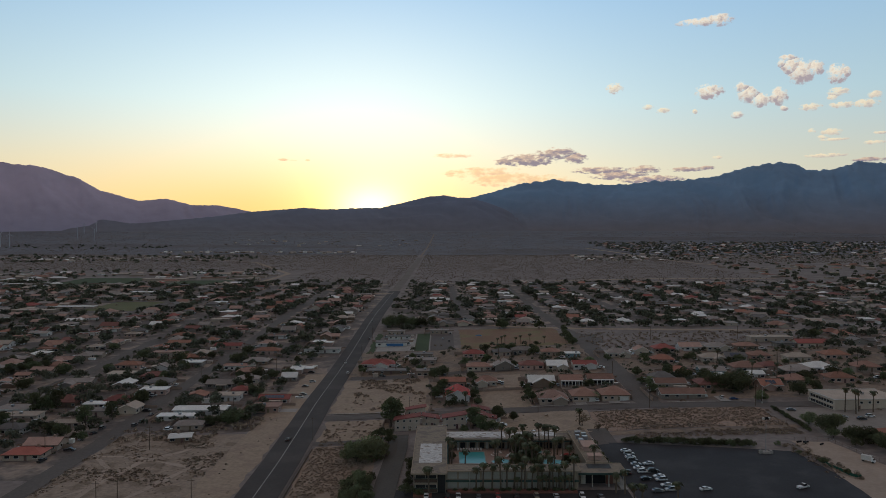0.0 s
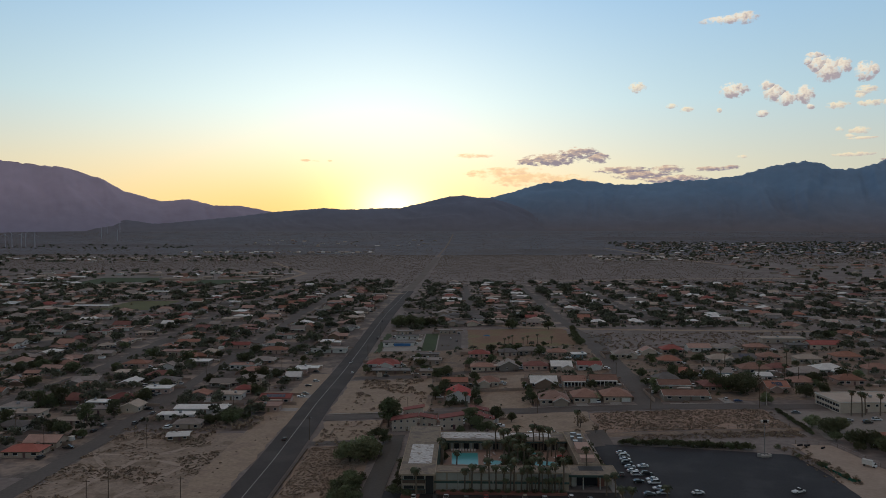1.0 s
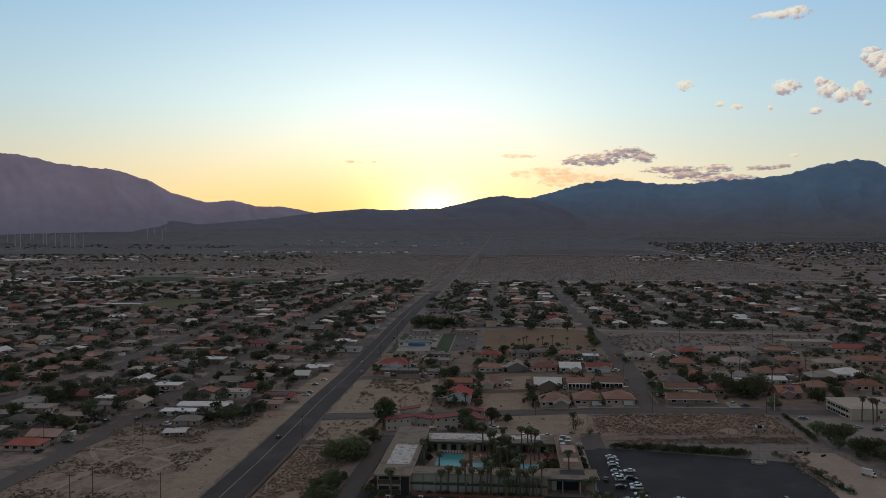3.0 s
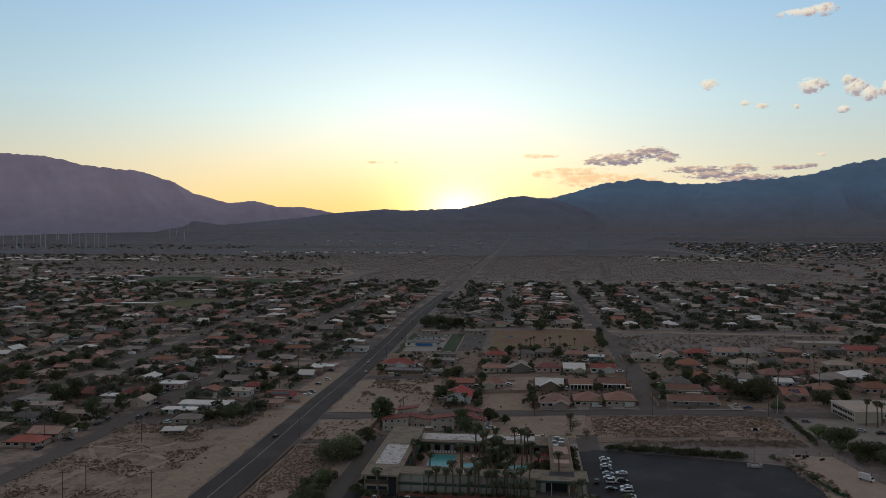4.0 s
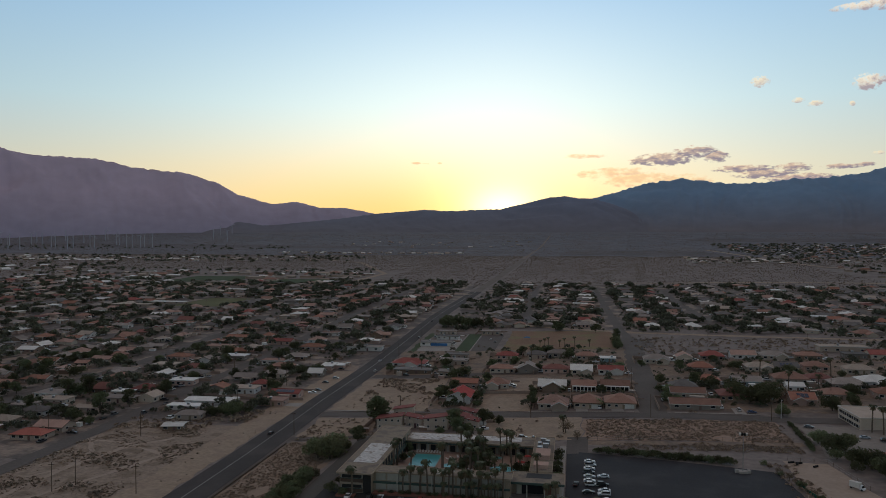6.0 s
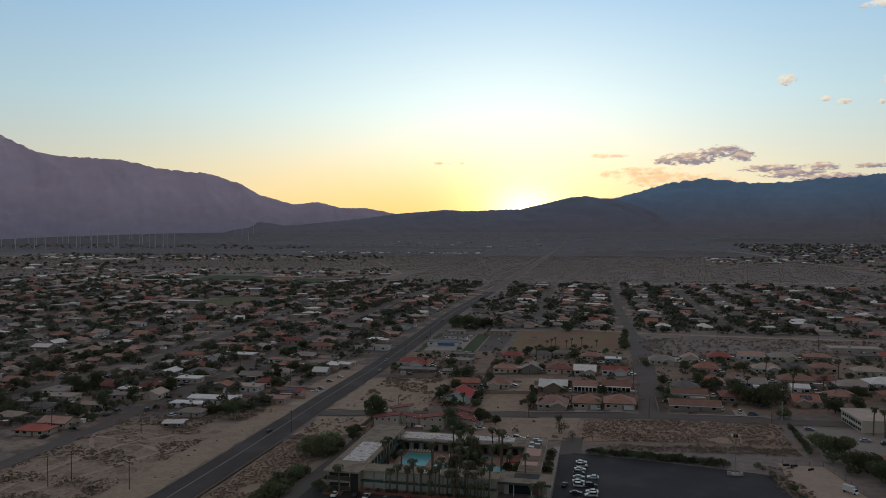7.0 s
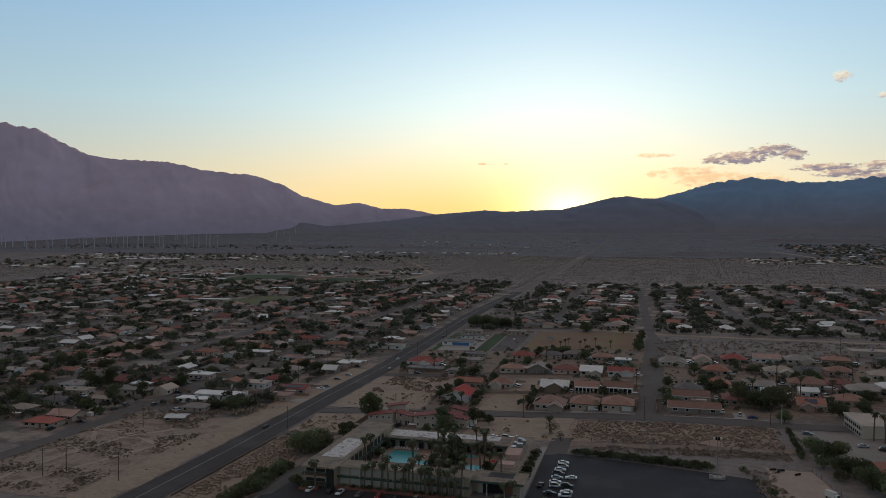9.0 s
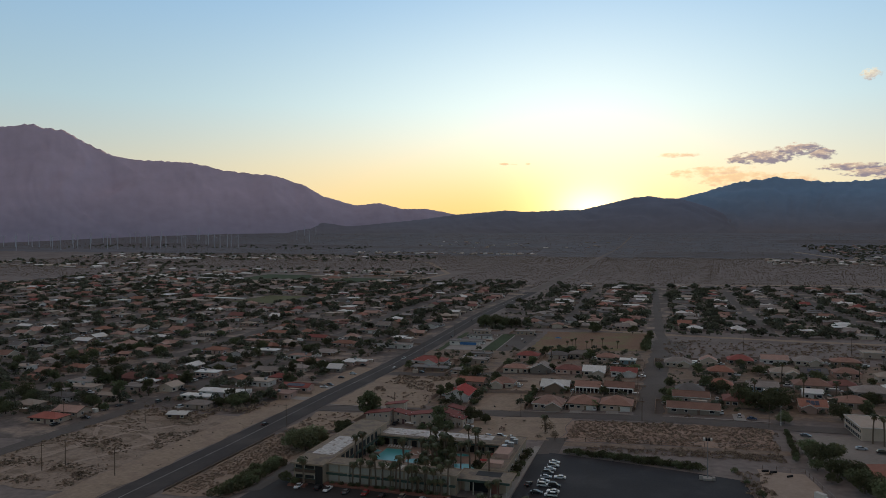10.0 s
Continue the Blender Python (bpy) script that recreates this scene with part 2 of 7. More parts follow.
LAWN = material("lawn", (0.064, 0.086, 0.042), 0.95, 0.25, 0.8, 0.06, 0.04)
FOLIAGE = leafy(material("foliage", (0.118, 0.126, 0.068), 0.8, 0.4, 1.2, 0.3, per_thing=0.4, hue=0.03))
FOLIAGE_LIGHT = leafy(material("light_foliage", (0.195, 0.21, 0.115), 0.8, 0.4, 1.2, 0.3, per_thing=0.3, hue=0.03))
FOLIAGE_DRY = leafy(material("dry_foliage", (0.2, 0.15, 0.1), 0.85, 0.4, 1.2, 0.3, per_thing=0.2))
FOLIAGE_FAR = leafy(islands(material("foliage_joined", (0.128, 0.13, 0.092), 0.85, 0.5, 0.12, 0.04), 0.4, 0.03))
SCRUB = islands(material("dry_scrub", (0.3, 0.225, 0.17), 0.95, 0.35, 1.0, 0.15), 0.35, 0.02)
BARK = material("bark", (0.12, 0.095, 0.075), 0.95, 0.3, 5.0, 0.5, 0.02)
PALM_BARK = material("palm_bark", (0.15, 0.115, 0.085), 0.95, 0.3, 6.0, 0.5, 0.02)
FROND = material("palm_frond", (0.082, 0.094, 0.046), 0.7, 0.35, 2.0, 0.4, per_thing=0.2)
DEAD_FROND = material("dead_frond", (0.155, 0.118, 0.07), 0.95, 0.3, 3.0, 0.4)
GLASS = material("window_glass", (0.02, 0.023, 0.027), 0.12, 0.1, 1.0, 0.2)
TRIM = material("white_trim", (0.6, 0.57, 0.53), 0.7, 0.12, 3.0, 0.4)
METAL = material("grey_metal", (0.35, 0.35, 0.36), 0.45, 0.15, 3.0, 0.4, metal=0.7)
WOOD = material("weathered_wood", (0.13, 0.095, 0.07), 0.9, 0.3, 4.0, 0.4)
DOOR = material("door_paint", (0.16, 0.1, 0.075), 0.6, 0.15, 2.0, 0.4, per_thing=0.3, hue=0.05)
BLOCK = material("block_wall", (0.3, 0.22, 0.175), 0.9, 0.18, 2.5, 0.2, 0.02)

ROOF = {
    "terracotta": material("terracotta_tiles", (0.29, 0.142, 0.1), 0.85, 0.28, 2.5, 0.3, 0.06, per_thing=0.2),
    "red": material("red_tiles", (0.4, 0.062, 0.055), 0.8, 0.2, 2.5, 0.3, 0.05, per_thing=0.1),
    "orange": material("orange_tiles", (0.37, 0.17, 0.122), 0.85, 0.2, 2.5, 0.3, 0.05, per_thing=0.1),
    "brown": material("brown_tiles", (0.31, 0.178, 0.138), 0.9, 0.22, 2.5, 0.3, 0.05, per_thing=0.25),
    "maroon": material("maroon_shingles", (0.22, 0.1, 0.085), 0.9, 0.22, 2.5, 0.3, 0.04, per_thing=0.2),
    "grey": material("grey_shingles", (0.3, 0.255, 0.23), 0.9, 0.22, 2.5, 0.3, 0.03, per_thing=0.25),
    "tan": material("tan_gravel_roof", (0.43, 0.35, 0.29), 0.95, 0.2, 2.0, 0.2, 0.03, per_thing=0.2),
    "rust": material("faded_red_tiles", (0.31, 0.1, 0.085), 0.85, 0.22, 2.5, 0.3, 0.05, per_thing=0.15),
    "wine": material("dark_red_tiles", (0.24, 0.085, 0.075), 0.85, 0.22, 2.5, 0.3, 0.05, per_thing=0.15),
    "slate": material("dark_grey_shingles", (0.185, 0.168, 0.16), 0.9, 0.22, 2.5, 0.3, 0.03, per_thing=0.25),
    "blush": material("pale_pink_tiles", (0.39, 0.25, 0.205), 0.9, 0.22, 2.5, 0.3, 0.04, per_thing=0.2),
    "scarlet": material("salmon_red_tiles", (0.4, 0.135, 0.105), 0.85, 0.2, 2.5, 0.3, 0.05, per_thing=0.08),
    "white": material("white_coated_roof", (0.72, 0.69, 0.65), 0.7, 0.15, 1.5, 0.3, per_thing=0.12),
}
WALL = {
    "cream": material("cream_stucco", (0.52, 0.43, 0.345), 0.95, 0.12, 3.0, 0.3, 0.01, per_thing=0.1),
    "pink": material("pink_stucco", (0.47, 0.32, 0.265), 0.95, 0.12, 3.0, 0.3, 0.01, per_thing=0.15),
    "beige": material("beige_stucco", (0.39, 0.305, 0.245), 0.95, 0.12, 3.0, 0.3, 0.01, per_thing=0.15),
    "white": material("white_stucco", (0.62, 0.58, 0.54), 0.95, 0.1, 3.0, 0.3, 0.01, per_thing=0.1),
    "brown": material("brown_stucco", (0.24, 0.165, 0.12), 0.95, 0.15, 3.0, 0.3, 0.01, per_thing=0.2),
    "taupe": material("taupe_stucco", (0.28, 0.235, 0.2), 0.95, 0.12, 3.0, 0.3, 0.01, per_thing=0.2),
    "teal": material("teal_stucco", (0.2, 0.28, 0.3), 0.95, 0.12, 3.0, 0.3, 0.01, per_thing=0.1),
}


# ---- building blocks ----
class Geo:
    """Collects vertices and faces for one mesh."""

    def __init__(self):
        self.v, self.f, self.m = [], [], []

    def face(self, pts, slot=0):
        n = len(self.v)
        self.v.extend(tuple(p) for p in pts)
        self.f.append(tuple(range(n, n + len(pts))))
        self.m.append(slot)
        return self

    def solid(self, bottom, top, slot=0):
        """A closed prism between two loops with the same number of corners, both counter-clockwise from above."""
        n, k = len(self.v), len(bottom)
        self.v.extend(tuple(p) for p in bottom)
        self.v.extend(tuple(p) for p in top)
        self.f.append(tuple(n + i for i in reversed(range(k))))
        self.f.append(tuple(n + k + i for i in range(k)))
        self.f.extend((n + i, n + (i + 1) % k, n + k + (i + 1) % k, n + k + i) for i in range(k))
        self.m.extend([slot] * (k + 2))
        return self

    def box(self, x0, x1, y0, y1, z0, z1, slot=0):
        c = ((x0, y0), (x1, y0), (x1, y1), (x0, y1))
        return self.solid([(*p, z0) for p in c], [(*p, z1) for p in c], slot)

    def tube(self, a, b, ra, rb, sides=6, slot=0):
        a, b = Vector(a), Vector(b)
        q = (b - a).to_track_quat("Z", "Y")
        ring = [Vector((math.cos(i * math.tau / sides), math.sin(i * math.tau / sides), 0)) for i in range(sides)]
        return self.solid([a + q @ (r * ra) for r in ring], [b + q @ (r * rb) for r in ring], slot)

    def mesh(self, name, *mats):
        me = bpy.data.meshes.new(name)
        me.from_pydata(self.v, [], self.f)
        for m in mats:
            me.materials.append(m)
        if len(mats) > 1:
            me.polygons.foreach_set("material_index", self.m)
        me.update()
        return me


def part(name, geo, mat, parent, label="", at=None):
    """One mesh object under a thing or part; geo is a Geo or a mesh that alike pieces share."""
    me = geo if isinstance(geo, bpy.types.Mesh) else geo.mesh(name, *(mat if isinstance(mat, tuple) else (mat,)))
    ob = new(name, me)
    ob.parent = parent
    if at is not None:
        ob.matrix_basis = at
    if label:
        ob["label"] = label
    return ob


def thing(name, m, label, category, group="", kind=""):
    ob = new(name)
    ob.empty_display_size = 0.5
    ob.matrix_basis = m
    return tagged(ob, label, category, group, kind)


def slope(v, a, b):
    t = np.clip((np.asarray(v, float) - a) / (b - a), 0, 1)
    return t * t * (3 - 2 * t)


def ground_z(x, y):
    """The height of the land: a low western side of town, a level pad under the motel, a long rise to the hills."""
    x, y = np.asarray(x, float), np.asarray(y, float)
    base = -8.5 + 9 * slope(x, -90, 150) + 0.03 * np.clip(x - 150, 0, 200)
    pad = slope(x, -34, -14) * (1 - slope(x, 61, 68)) * (1 - slope(y, 302, 326))
    swell = 1.5 * slope(y, 368, 400) * (1 - slope(y, 500, 640)) * slope(x, -10, 20) * (1 - slope(x, 120, 170))
    return swell + (base * (1 - pad) - 2.6 * pad) * (1 - slope(y, 450, 800)) + 28 * slope(y, 700, 2600) + 58 * slope(y, 2300, 3800)


def gz(x, y):
    return float(ground_z(x, y))


def grid_mesh(name, xs, ys, lift, *mats):
    """A sheet over the land on the lines xs and ys."""
    X, Y = np.meshgrid(xs, ys)
    Z = ground_z(X, Y) + lift
    nx, ny = len(xs), len(ys)
    me = bpy.data.meshes.new(name)
    i = np.arange((ny - 1) * (nx - 1))
    a = (i // (nx - 1)) * nx + i % (nx - 1)
    me.from_pydata(np.stack([X, Y, Z], -1).reshape(-1, 3).tolist(), [], np.stack([a, a + 1, a + 1 + nx, a + nx], -1).tolist())
    for m in mats:
        me.materials.append(m)
    me.polygons.foreach_set("use_smooth", [True] * len(me.polygons))
    return me


def patch(name, corners, mat, label, category, lift=0.12, size=3.0, ragged=0.0):
    """A four-cornered piece of ground that lies on the land; its rim wanders by up to ragged metres."""
    (ax, ay), (bx, by), (cx, cy), (dx, dy) = corners
    nu = max(2, int(max(math.hypot(bx - ax, by - ay), math.hypot(cx - dx, cy - dy)) / size))
    nv = max(2, int(max(math.hypot(dx - ax, dy - ay), math.hypot(cx - bx, cy - by)) / size))
    verts, faces = [], []
    for j in range(nv + 1):
        for i in range(nu + 1):
            u, v = i / nu, j / nv
            x = (ax * (1 - u) + bx * u) * (1 - v) + (dx * (1 - u) + cx * u) * v
            y = (ay * (1 - u) + by * u) * (1 - v) + (dy * (1 - u) + cy * u) * v
            if ragged and (i in (0, nu) or j in (0, nv)):
                w = noise.noise_vector(Vector((x * 0.13, y * 0.13, 1.7))) * ragged
                x, y = x + w.x, y + w.y
            verts.append((x, y, gz(x, y) + lift))
    for j in range(nv):
        faces += [(j * (nu + 1) + i, j * (nu + 1) + i + 1, (j + 1) * (nu + 1) + i + 1, (j + 1) * (nu + 1) + i) for i in range(nu)]
    me = bpy.data.meshes.new(name)
    me.from_pydata(verts, [], faces)
    me.materials.append(mat)
    me.polygons.foreach_set("use_smooth", [True] * len(faces))
    return tagged(new(name, me), label, category, kind="structure")


def sheet(name, x0, x1, y0, y1, mat, label, category, lift=0.12, size=4.0, ragged=None):
    if ragged is None:
        ragged = 2.2 if mat is SAND or category in ("lot", "field", "lawn") else 0.0
    return patch(name, ((x0, y0), (x1, y0), (x1, y1), (x0, y1)), mat, label, category, lift, size if y1 < 900 else 15, ragged)


def band(name, pts, width, mat, label, category, lift=0.14, parent=None, size=5.0, ragged=0.0):
    """A strip of even width along a line of points, following the land."""
    g, line = Geo(), []
    for (xa, ya), (xb, yb) in zip(pts, pts[1:]):
        n = max(1, int(math.hypot(xb - xa, yb - ya) / size))
        line += [(xa + (xb - xa) * i / n, ya + (yb - ya) * i / n) for i in range(n)]
    line.append(pts[-1])
    rows = []
    for i, (x, y) in enumerate(line):
        (xa, ya), (xb, yb) = line[max(0, i - 1)], line[min(len(line) - 1, i + 1)]
        l = math.hypot(xb - xa, yb - ya)
        nx, ny = (yb - ya) / l, -(xb - xa) / l
        n = max(1, int(width / 4))
        wide = [width * (k / n - 0.5) for k in range(n + 1)]
        wide[0] += ragged * noise.noise(Vector((x * 0.11, y * 0.11, 2.2)))
        wide[-1] += ragged * noise.noise(Vector((x * 0.11, y * 0.11, 6.2)))
        rows.append([(x + nx * w, y + ny * w) for w in wide])
    for ra, rb in zip(rows, rows[1:]):
        for k in range(len(ra) - 1):
            q = (ra[k], ra[k + 1], rb[k + 1], rb[k])
            g.face([(x, y, gz(x, y) + lift) for x, y in q])
    ob = new(name, g.mesh(name, mat))
    if parent:
        ob.parent = parent
        return ob
    return tagged(ob, label, category, kind="structure")


# ---- the land ----
def graded(a, b, fine, far_a, far_b, grow=1.22):
    mid = list(np.arange(a, b + 0.01, fine))
    lo, s = [], fine
    while (lo[-1] if lo else a) > far_a:
        s *= grow
        lo.append((lo[-1] if lo else a) - min(s, 140))
    hi, s = [], fine
    while (hi[-1] if hi else b) < far_b:
        s *= grow
        hi.append((hi[-1] if hi else b) + min(s, 140))
    return np.array(lo[::-1] + mid + hi)


tagged(new("ground", grid_mesh("ground", graded(-280, 300, 4, -5000, 5000), graded(140, 700, 4, -5000, 5000), 0, DESERT)),
       "pale brown desert floor dotted with dry scrub", "ground", kind="structure")


# ---- mountains ----
CENTRE = (54.7, 10.9)


def range_mesh(name, summits, r_foot, r_top, rough, seed, mat, relief=0.12):
    """A chain of hills round CENTRE: summits give bearing in degrees and height; the flanks fall to the plain in spurs."""
    az = np.arange(summits[0][0], summits[-1][0], 0.11)
    top = np.interp(az, [s[0] for s in summits], [s[1] for s in summits])
    rows, base = 46, 24
    verts, faces = [], []
    for k in range(rows + 1):
        u = k / (rows - 4)
        fade = math.sin(min(1, u) * math.pi) ** 0.7 if 0 < u < 1 else 0.0
        for a, h in zip(az, top):
            f = u if u <= 1 else 1 - (u - 1) * 2.5
            bend = noise.noise(Vector((a * 0.16, u * 2.2, seed + 3))) * 2.2 + u * 2.4
            crest = 1 - 2.2 * abs(noise.noise(Vector((a * 0.34 + bend, u * 0.7, seed))))
            crest += 0.5 - 1.0 * abs(noise.noise(Vector((a * 0.9 + bend * 1.7, u * 1.8, seed + 5))))
            small = noise.fractal(Vector((a * 2.6, u * 7, seed + 7)), 0.75, 2.1, 3)
            z = base + (h - base) * (max(0, f) ** 1.7) * (1 + relief * crest * fade) + rough * small * (0.2 + 0.8 * min(u, 1)) * (h / 400)
            r = r_foot + (r_top - r_foot) * u
            verts.append((CENTRE[0] + r * math.sin(radians(a)), CENTRE[1] + r * math.cos(radians(a)), max(z, 10 + 12 * min(u, 1))))
    n = len(az)
    for k in range(rows):
        faces += [(k * n + i + 1, k * n + i, (k + 1) * n + i, (k + 1) * n + i + 1) for i in range(n - 1)]
    me = bpy.data.meshes.new(name)
    me.from_pydata(verts, [], faces)
    me.materials.append(mat)
    me.polygons.foreach_set("use_smooth", [True] * len(faces))
    return new(name, me)


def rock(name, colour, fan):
    """Bare slopes above, fans of sand and scrub below, distance haze painted into both."""
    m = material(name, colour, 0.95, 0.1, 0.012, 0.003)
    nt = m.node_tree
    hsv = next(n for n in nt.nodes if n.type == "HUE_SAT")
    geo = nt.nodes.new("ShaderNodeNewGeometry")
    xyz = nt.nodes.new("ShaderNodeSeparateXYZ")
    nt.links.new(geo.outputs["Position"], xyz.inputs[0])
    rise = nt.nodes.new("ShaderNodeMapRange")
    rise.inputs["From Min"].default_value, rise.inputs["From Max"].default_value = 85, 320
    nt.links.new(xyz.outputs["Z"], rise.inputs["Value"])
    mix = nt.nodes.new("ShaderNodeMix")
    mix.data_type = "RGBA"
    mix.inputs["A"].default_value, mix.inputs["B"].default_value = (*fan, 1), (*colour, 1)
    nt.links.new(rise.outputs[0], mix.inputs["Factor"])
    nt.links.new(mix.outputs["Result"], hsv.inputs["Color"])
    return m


# bluish and violet tints put the distance haze into the mountain colours
HAZED_BLUE = rock("blue_hazed_rock", (0.195, 0.305, 0.445), (0.19, 0.172, 0.185))
HAZED_PURPLE = rock("purple_hazed_rock", (0.52, 0.43, 0.53), (0.31, 0.29, 0.38))
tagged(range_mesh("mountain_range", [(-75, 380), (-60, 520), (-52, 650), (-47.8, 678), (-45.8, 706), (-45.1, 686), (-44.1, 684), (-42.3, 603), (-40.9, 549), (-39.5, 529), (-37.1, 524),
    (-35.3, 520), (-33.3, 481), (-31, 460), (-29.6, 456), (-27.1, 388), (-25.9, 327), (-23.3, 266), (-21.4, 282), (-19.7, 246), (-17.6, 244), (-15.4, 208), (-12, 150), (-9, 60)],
    3900, 4750, 5, 3.3, HAZED_PURPLE), "hazy purple mountain range behind the plain at sunset", "mountain", kind="structure")
HAZED_FOOTHILL = rock("foothill_hazed_rock", (0.195, 0.232, 0.325), (0.172, 0.163, 0.182))
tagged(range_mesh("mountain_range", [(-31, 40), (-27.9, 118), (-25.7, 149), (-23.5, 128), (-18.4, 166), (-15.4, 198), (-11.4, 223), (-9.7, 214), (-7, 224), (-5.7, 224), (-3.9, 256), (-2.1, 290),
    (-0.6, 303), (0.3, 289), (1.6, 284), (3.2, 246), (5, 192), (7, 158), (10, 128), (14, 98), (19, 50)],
    3300, 4400, 6, 8.1, HAZED_FOOTHILL, 0.14), "low hazy brown foothills before the mountain range", "mountain", kind="structure")
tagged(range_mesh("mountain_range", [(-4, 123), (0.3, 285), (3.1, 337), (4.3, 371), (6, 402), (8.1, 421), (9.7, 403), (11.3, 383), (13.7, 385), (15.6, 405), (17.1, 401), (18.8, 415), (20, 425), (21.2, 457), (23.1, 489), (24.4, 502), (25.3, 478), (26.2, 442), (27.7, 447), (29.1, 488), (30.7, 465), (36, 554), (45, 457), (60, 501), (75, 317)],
    3500, 4800, 8, 12.4, HAZED_BLUE, 0.16), "dark blue-grey hazy mountain range with long ridges", "mountain", kind="structure")


# ---- roads and lots ----
sheet("yards", -900, -76, 336, 1125, GRAVEL, "brown gravel yards between the houses", "yard", 0.05, 8, 6)
sheet("yards", -900, -149, 268, 336, GRAVEL, "brown gravel yards between the houses", "yard", 0.045, 8, 2)
sheet("yards", -52, 740, 655, 1135, GRAVEL, "brown gravel yards between the houses", "yard", 0.05, 8, 6)
sheet("street_end", 99, 122, 541, 592, OLD_ASPHALT, "wide sandy asphalt turning place", "road", 0.18, 3, 2.5)
sheet("yards", 104, 330, 364, 506, YARD_SAND, "pale sandy yards between the houses", "yard", 0.05, 6, 3)
sheet("yards", -59, 104, 452, 545, YARD_SAND, "pale sandy yards between the houses", "yard", 0.05, 6, 3)
sheet("yards", -8, 104, 370, 452, YARD_SAND, "pale sandy yards between the houses", "yard", 0.045, 6, 3)
MAIN = [(-65, 120), (-65, 290), (-65.8, 330), (-67.4, 390), (-68, 700), (-66, 1000), (-57, 1830)]
band("road", MAIN[5:], 12.5, material("sandy_asphalt", (0.17, 0.14, 0.12), 0.95, 0.25, 0.8, 0.03), "sand-swept worn road across the desert", "road", 0.22)
band("road", MAIN[:6], 15.6, MAIN_ASPHALT, "straight two-lane asphalt road with a pale centre line", "road", 0.2)
band("road", [(-150, 150), (-150, 320), (-153, 380), (-155.3, 450), (-157, 700), (-157, 1050)], 8.6, OLD_ASPHALT, "asphalt side street lined with parked cars", "road", 0.18)
band("road", [(-237, 250), (-235, 420), (-234, 520), (-243, 1050)], 9, OLD_ASPHALT, "worn asphalt side street between houses", "road", 0.18, size=4, ragged=2.5)
for _x in range(-322, -900, -80):
    band("road", [(_x, 380), (_x - 4, 1080)], 7.5, OLD_ASPHALT, "worn asphalt side street between houses", "road", 0.18, size=4, ragged=2.5)
band("road", [(-58.2, 357.2), (-32, 358.8), (20.7, 357), (61, 354.5), (110.5, 353), (136, 351), (240.1, 346)], 9.6, OLD_ASPHALT, "wide worn asphalt cross street", "road", 0.17)
band("road", [(-58.2, 454.7), (-0.4, 454.8), (43.9, 451.5)], 9, OLD_ASPHALT, "short asphalt side street", "road", 0.17)
band("road", [(107, 600), (104, 640), (93, 1100)], 7.5, OLD_ASPHALT, "asphalt residential street", "road", 0.19)
for _y in (560, 700, 860):
    band("road", [(-700, _y), (-72, _y - 8)], 7.5, OLD_ASPHALT, "worn asphalt cross street between houses", "road", 0.16, size=4, ragged=2.5)
for _x in (20, 190, 275, 360, 445, 530, 615):
    band("road", [(_x, 655), (_x - 8, 1080)], 7.5, OLD_ASPHALT, "worn asphalt side street between houses", "road", 0.18, size=4, ragged=2.5)
band("road", [(-50, 760), (700, 760)], 7.5, OLD_ASPHALT, "worn asphalt cross street between houses", "road", 0.16, size=4, ragged=2.5)
band("road", [(-50, 920), (700, 920)], 7.5, OLD_ASPHALT, "worn asphalt cross street between houses", "road", 0.16, size=4, ragged=2.5)
band("dirt_road", [(-57, 1830), (-52, 2500), (-40, 3300)], 5, YARD_SAND, "pale dirt track across the desert", "dirt road", 1.0, size=40)
band("dirt_road", [(-400, 1240), (-150, 1010), (-70, 960)], 12, SAND, "pale dirt track at the edge of town", "dirt road", 0.2, size=20)
band("road_marking", [(x - 1.0, y) for x, y in MAIN[:6]], 0.34, PAINT, "faded pale painted line down the road", "road marking", 0.26)
band("shoulder", [(-82, 130), (-82, 250.1), (-82.5, 330.2), (-81.5, 400.2), (-80, 470.2)], 16, SAND, "pale sandy road shoulder", "road shoulder", 0.12, size=2.5, ragged=2.5)
band("pavement", [(-56.2, 240), (-56.2, 318)], 0.35, OLD_ASPHALT, "pale concrete pavement with a kerb", "pavement", 0.34)
patch("parking_lot", ((63, 150), (146, 150), (133.8, 276), (63, 297)), NEW_ASPHALT, "large dark sealed asphalt parking lot", "parking lot", 0.16)
sheet("vacant_lot", -145, -89, 222, 331.2, material("lot_soil", (0.325, 0.25, 0.195), 0.95, 0.35, 0.9, 0.11, 0.06, alt=(0.2, 0.15, 0.112), alt_cut=0.53), "pale sandy vacant lot with dry scrub", "lot", 0.1)
sheet("vacant_lot", 69.5, 150, 312.5, 346, material("scrub_soil", (0.33, 0.23, 0.175), 0.95, 0.3, 0.7, 0.08, 0.06), "brown vacant lot thick with dry scrub", "lot", 0.1)
sheet("vacant_lot", -55, -27, 230.4, 310, material("bank_soil", (0.3, 0.222, 0.168), 0.95, 0.3, 0.7, 0.08, 0.06), "brown vacant lot beside the road", "lot", 0.1)
sheet("vacant_lot", -55.7, -24.5, 318, 351, SAND, "sandy vacant lot at the street corner", "lot", 0.1)
for _x, _y, _w, _d in ((69.3, 359.8, 5.5, 7), (85.8, 359.8, 5.5, 7), (58, 359.8, 5, 6), (140, 357.5, 5, 12), (97, 453, 6, 6), (-80, 372, 9, 7), (-78, 402, 8, 8)):
    sheet("driveway", _x - _w / 2, _x + _w / 2, _y, _y + _d, CONCRETE, "pale concrete driveway", "driveway", 0.16)
garden_kerbs = ((44, 62, 361.2), (63, 93, 360.4), (111, 152, 358), (-57, -20, 365.2))
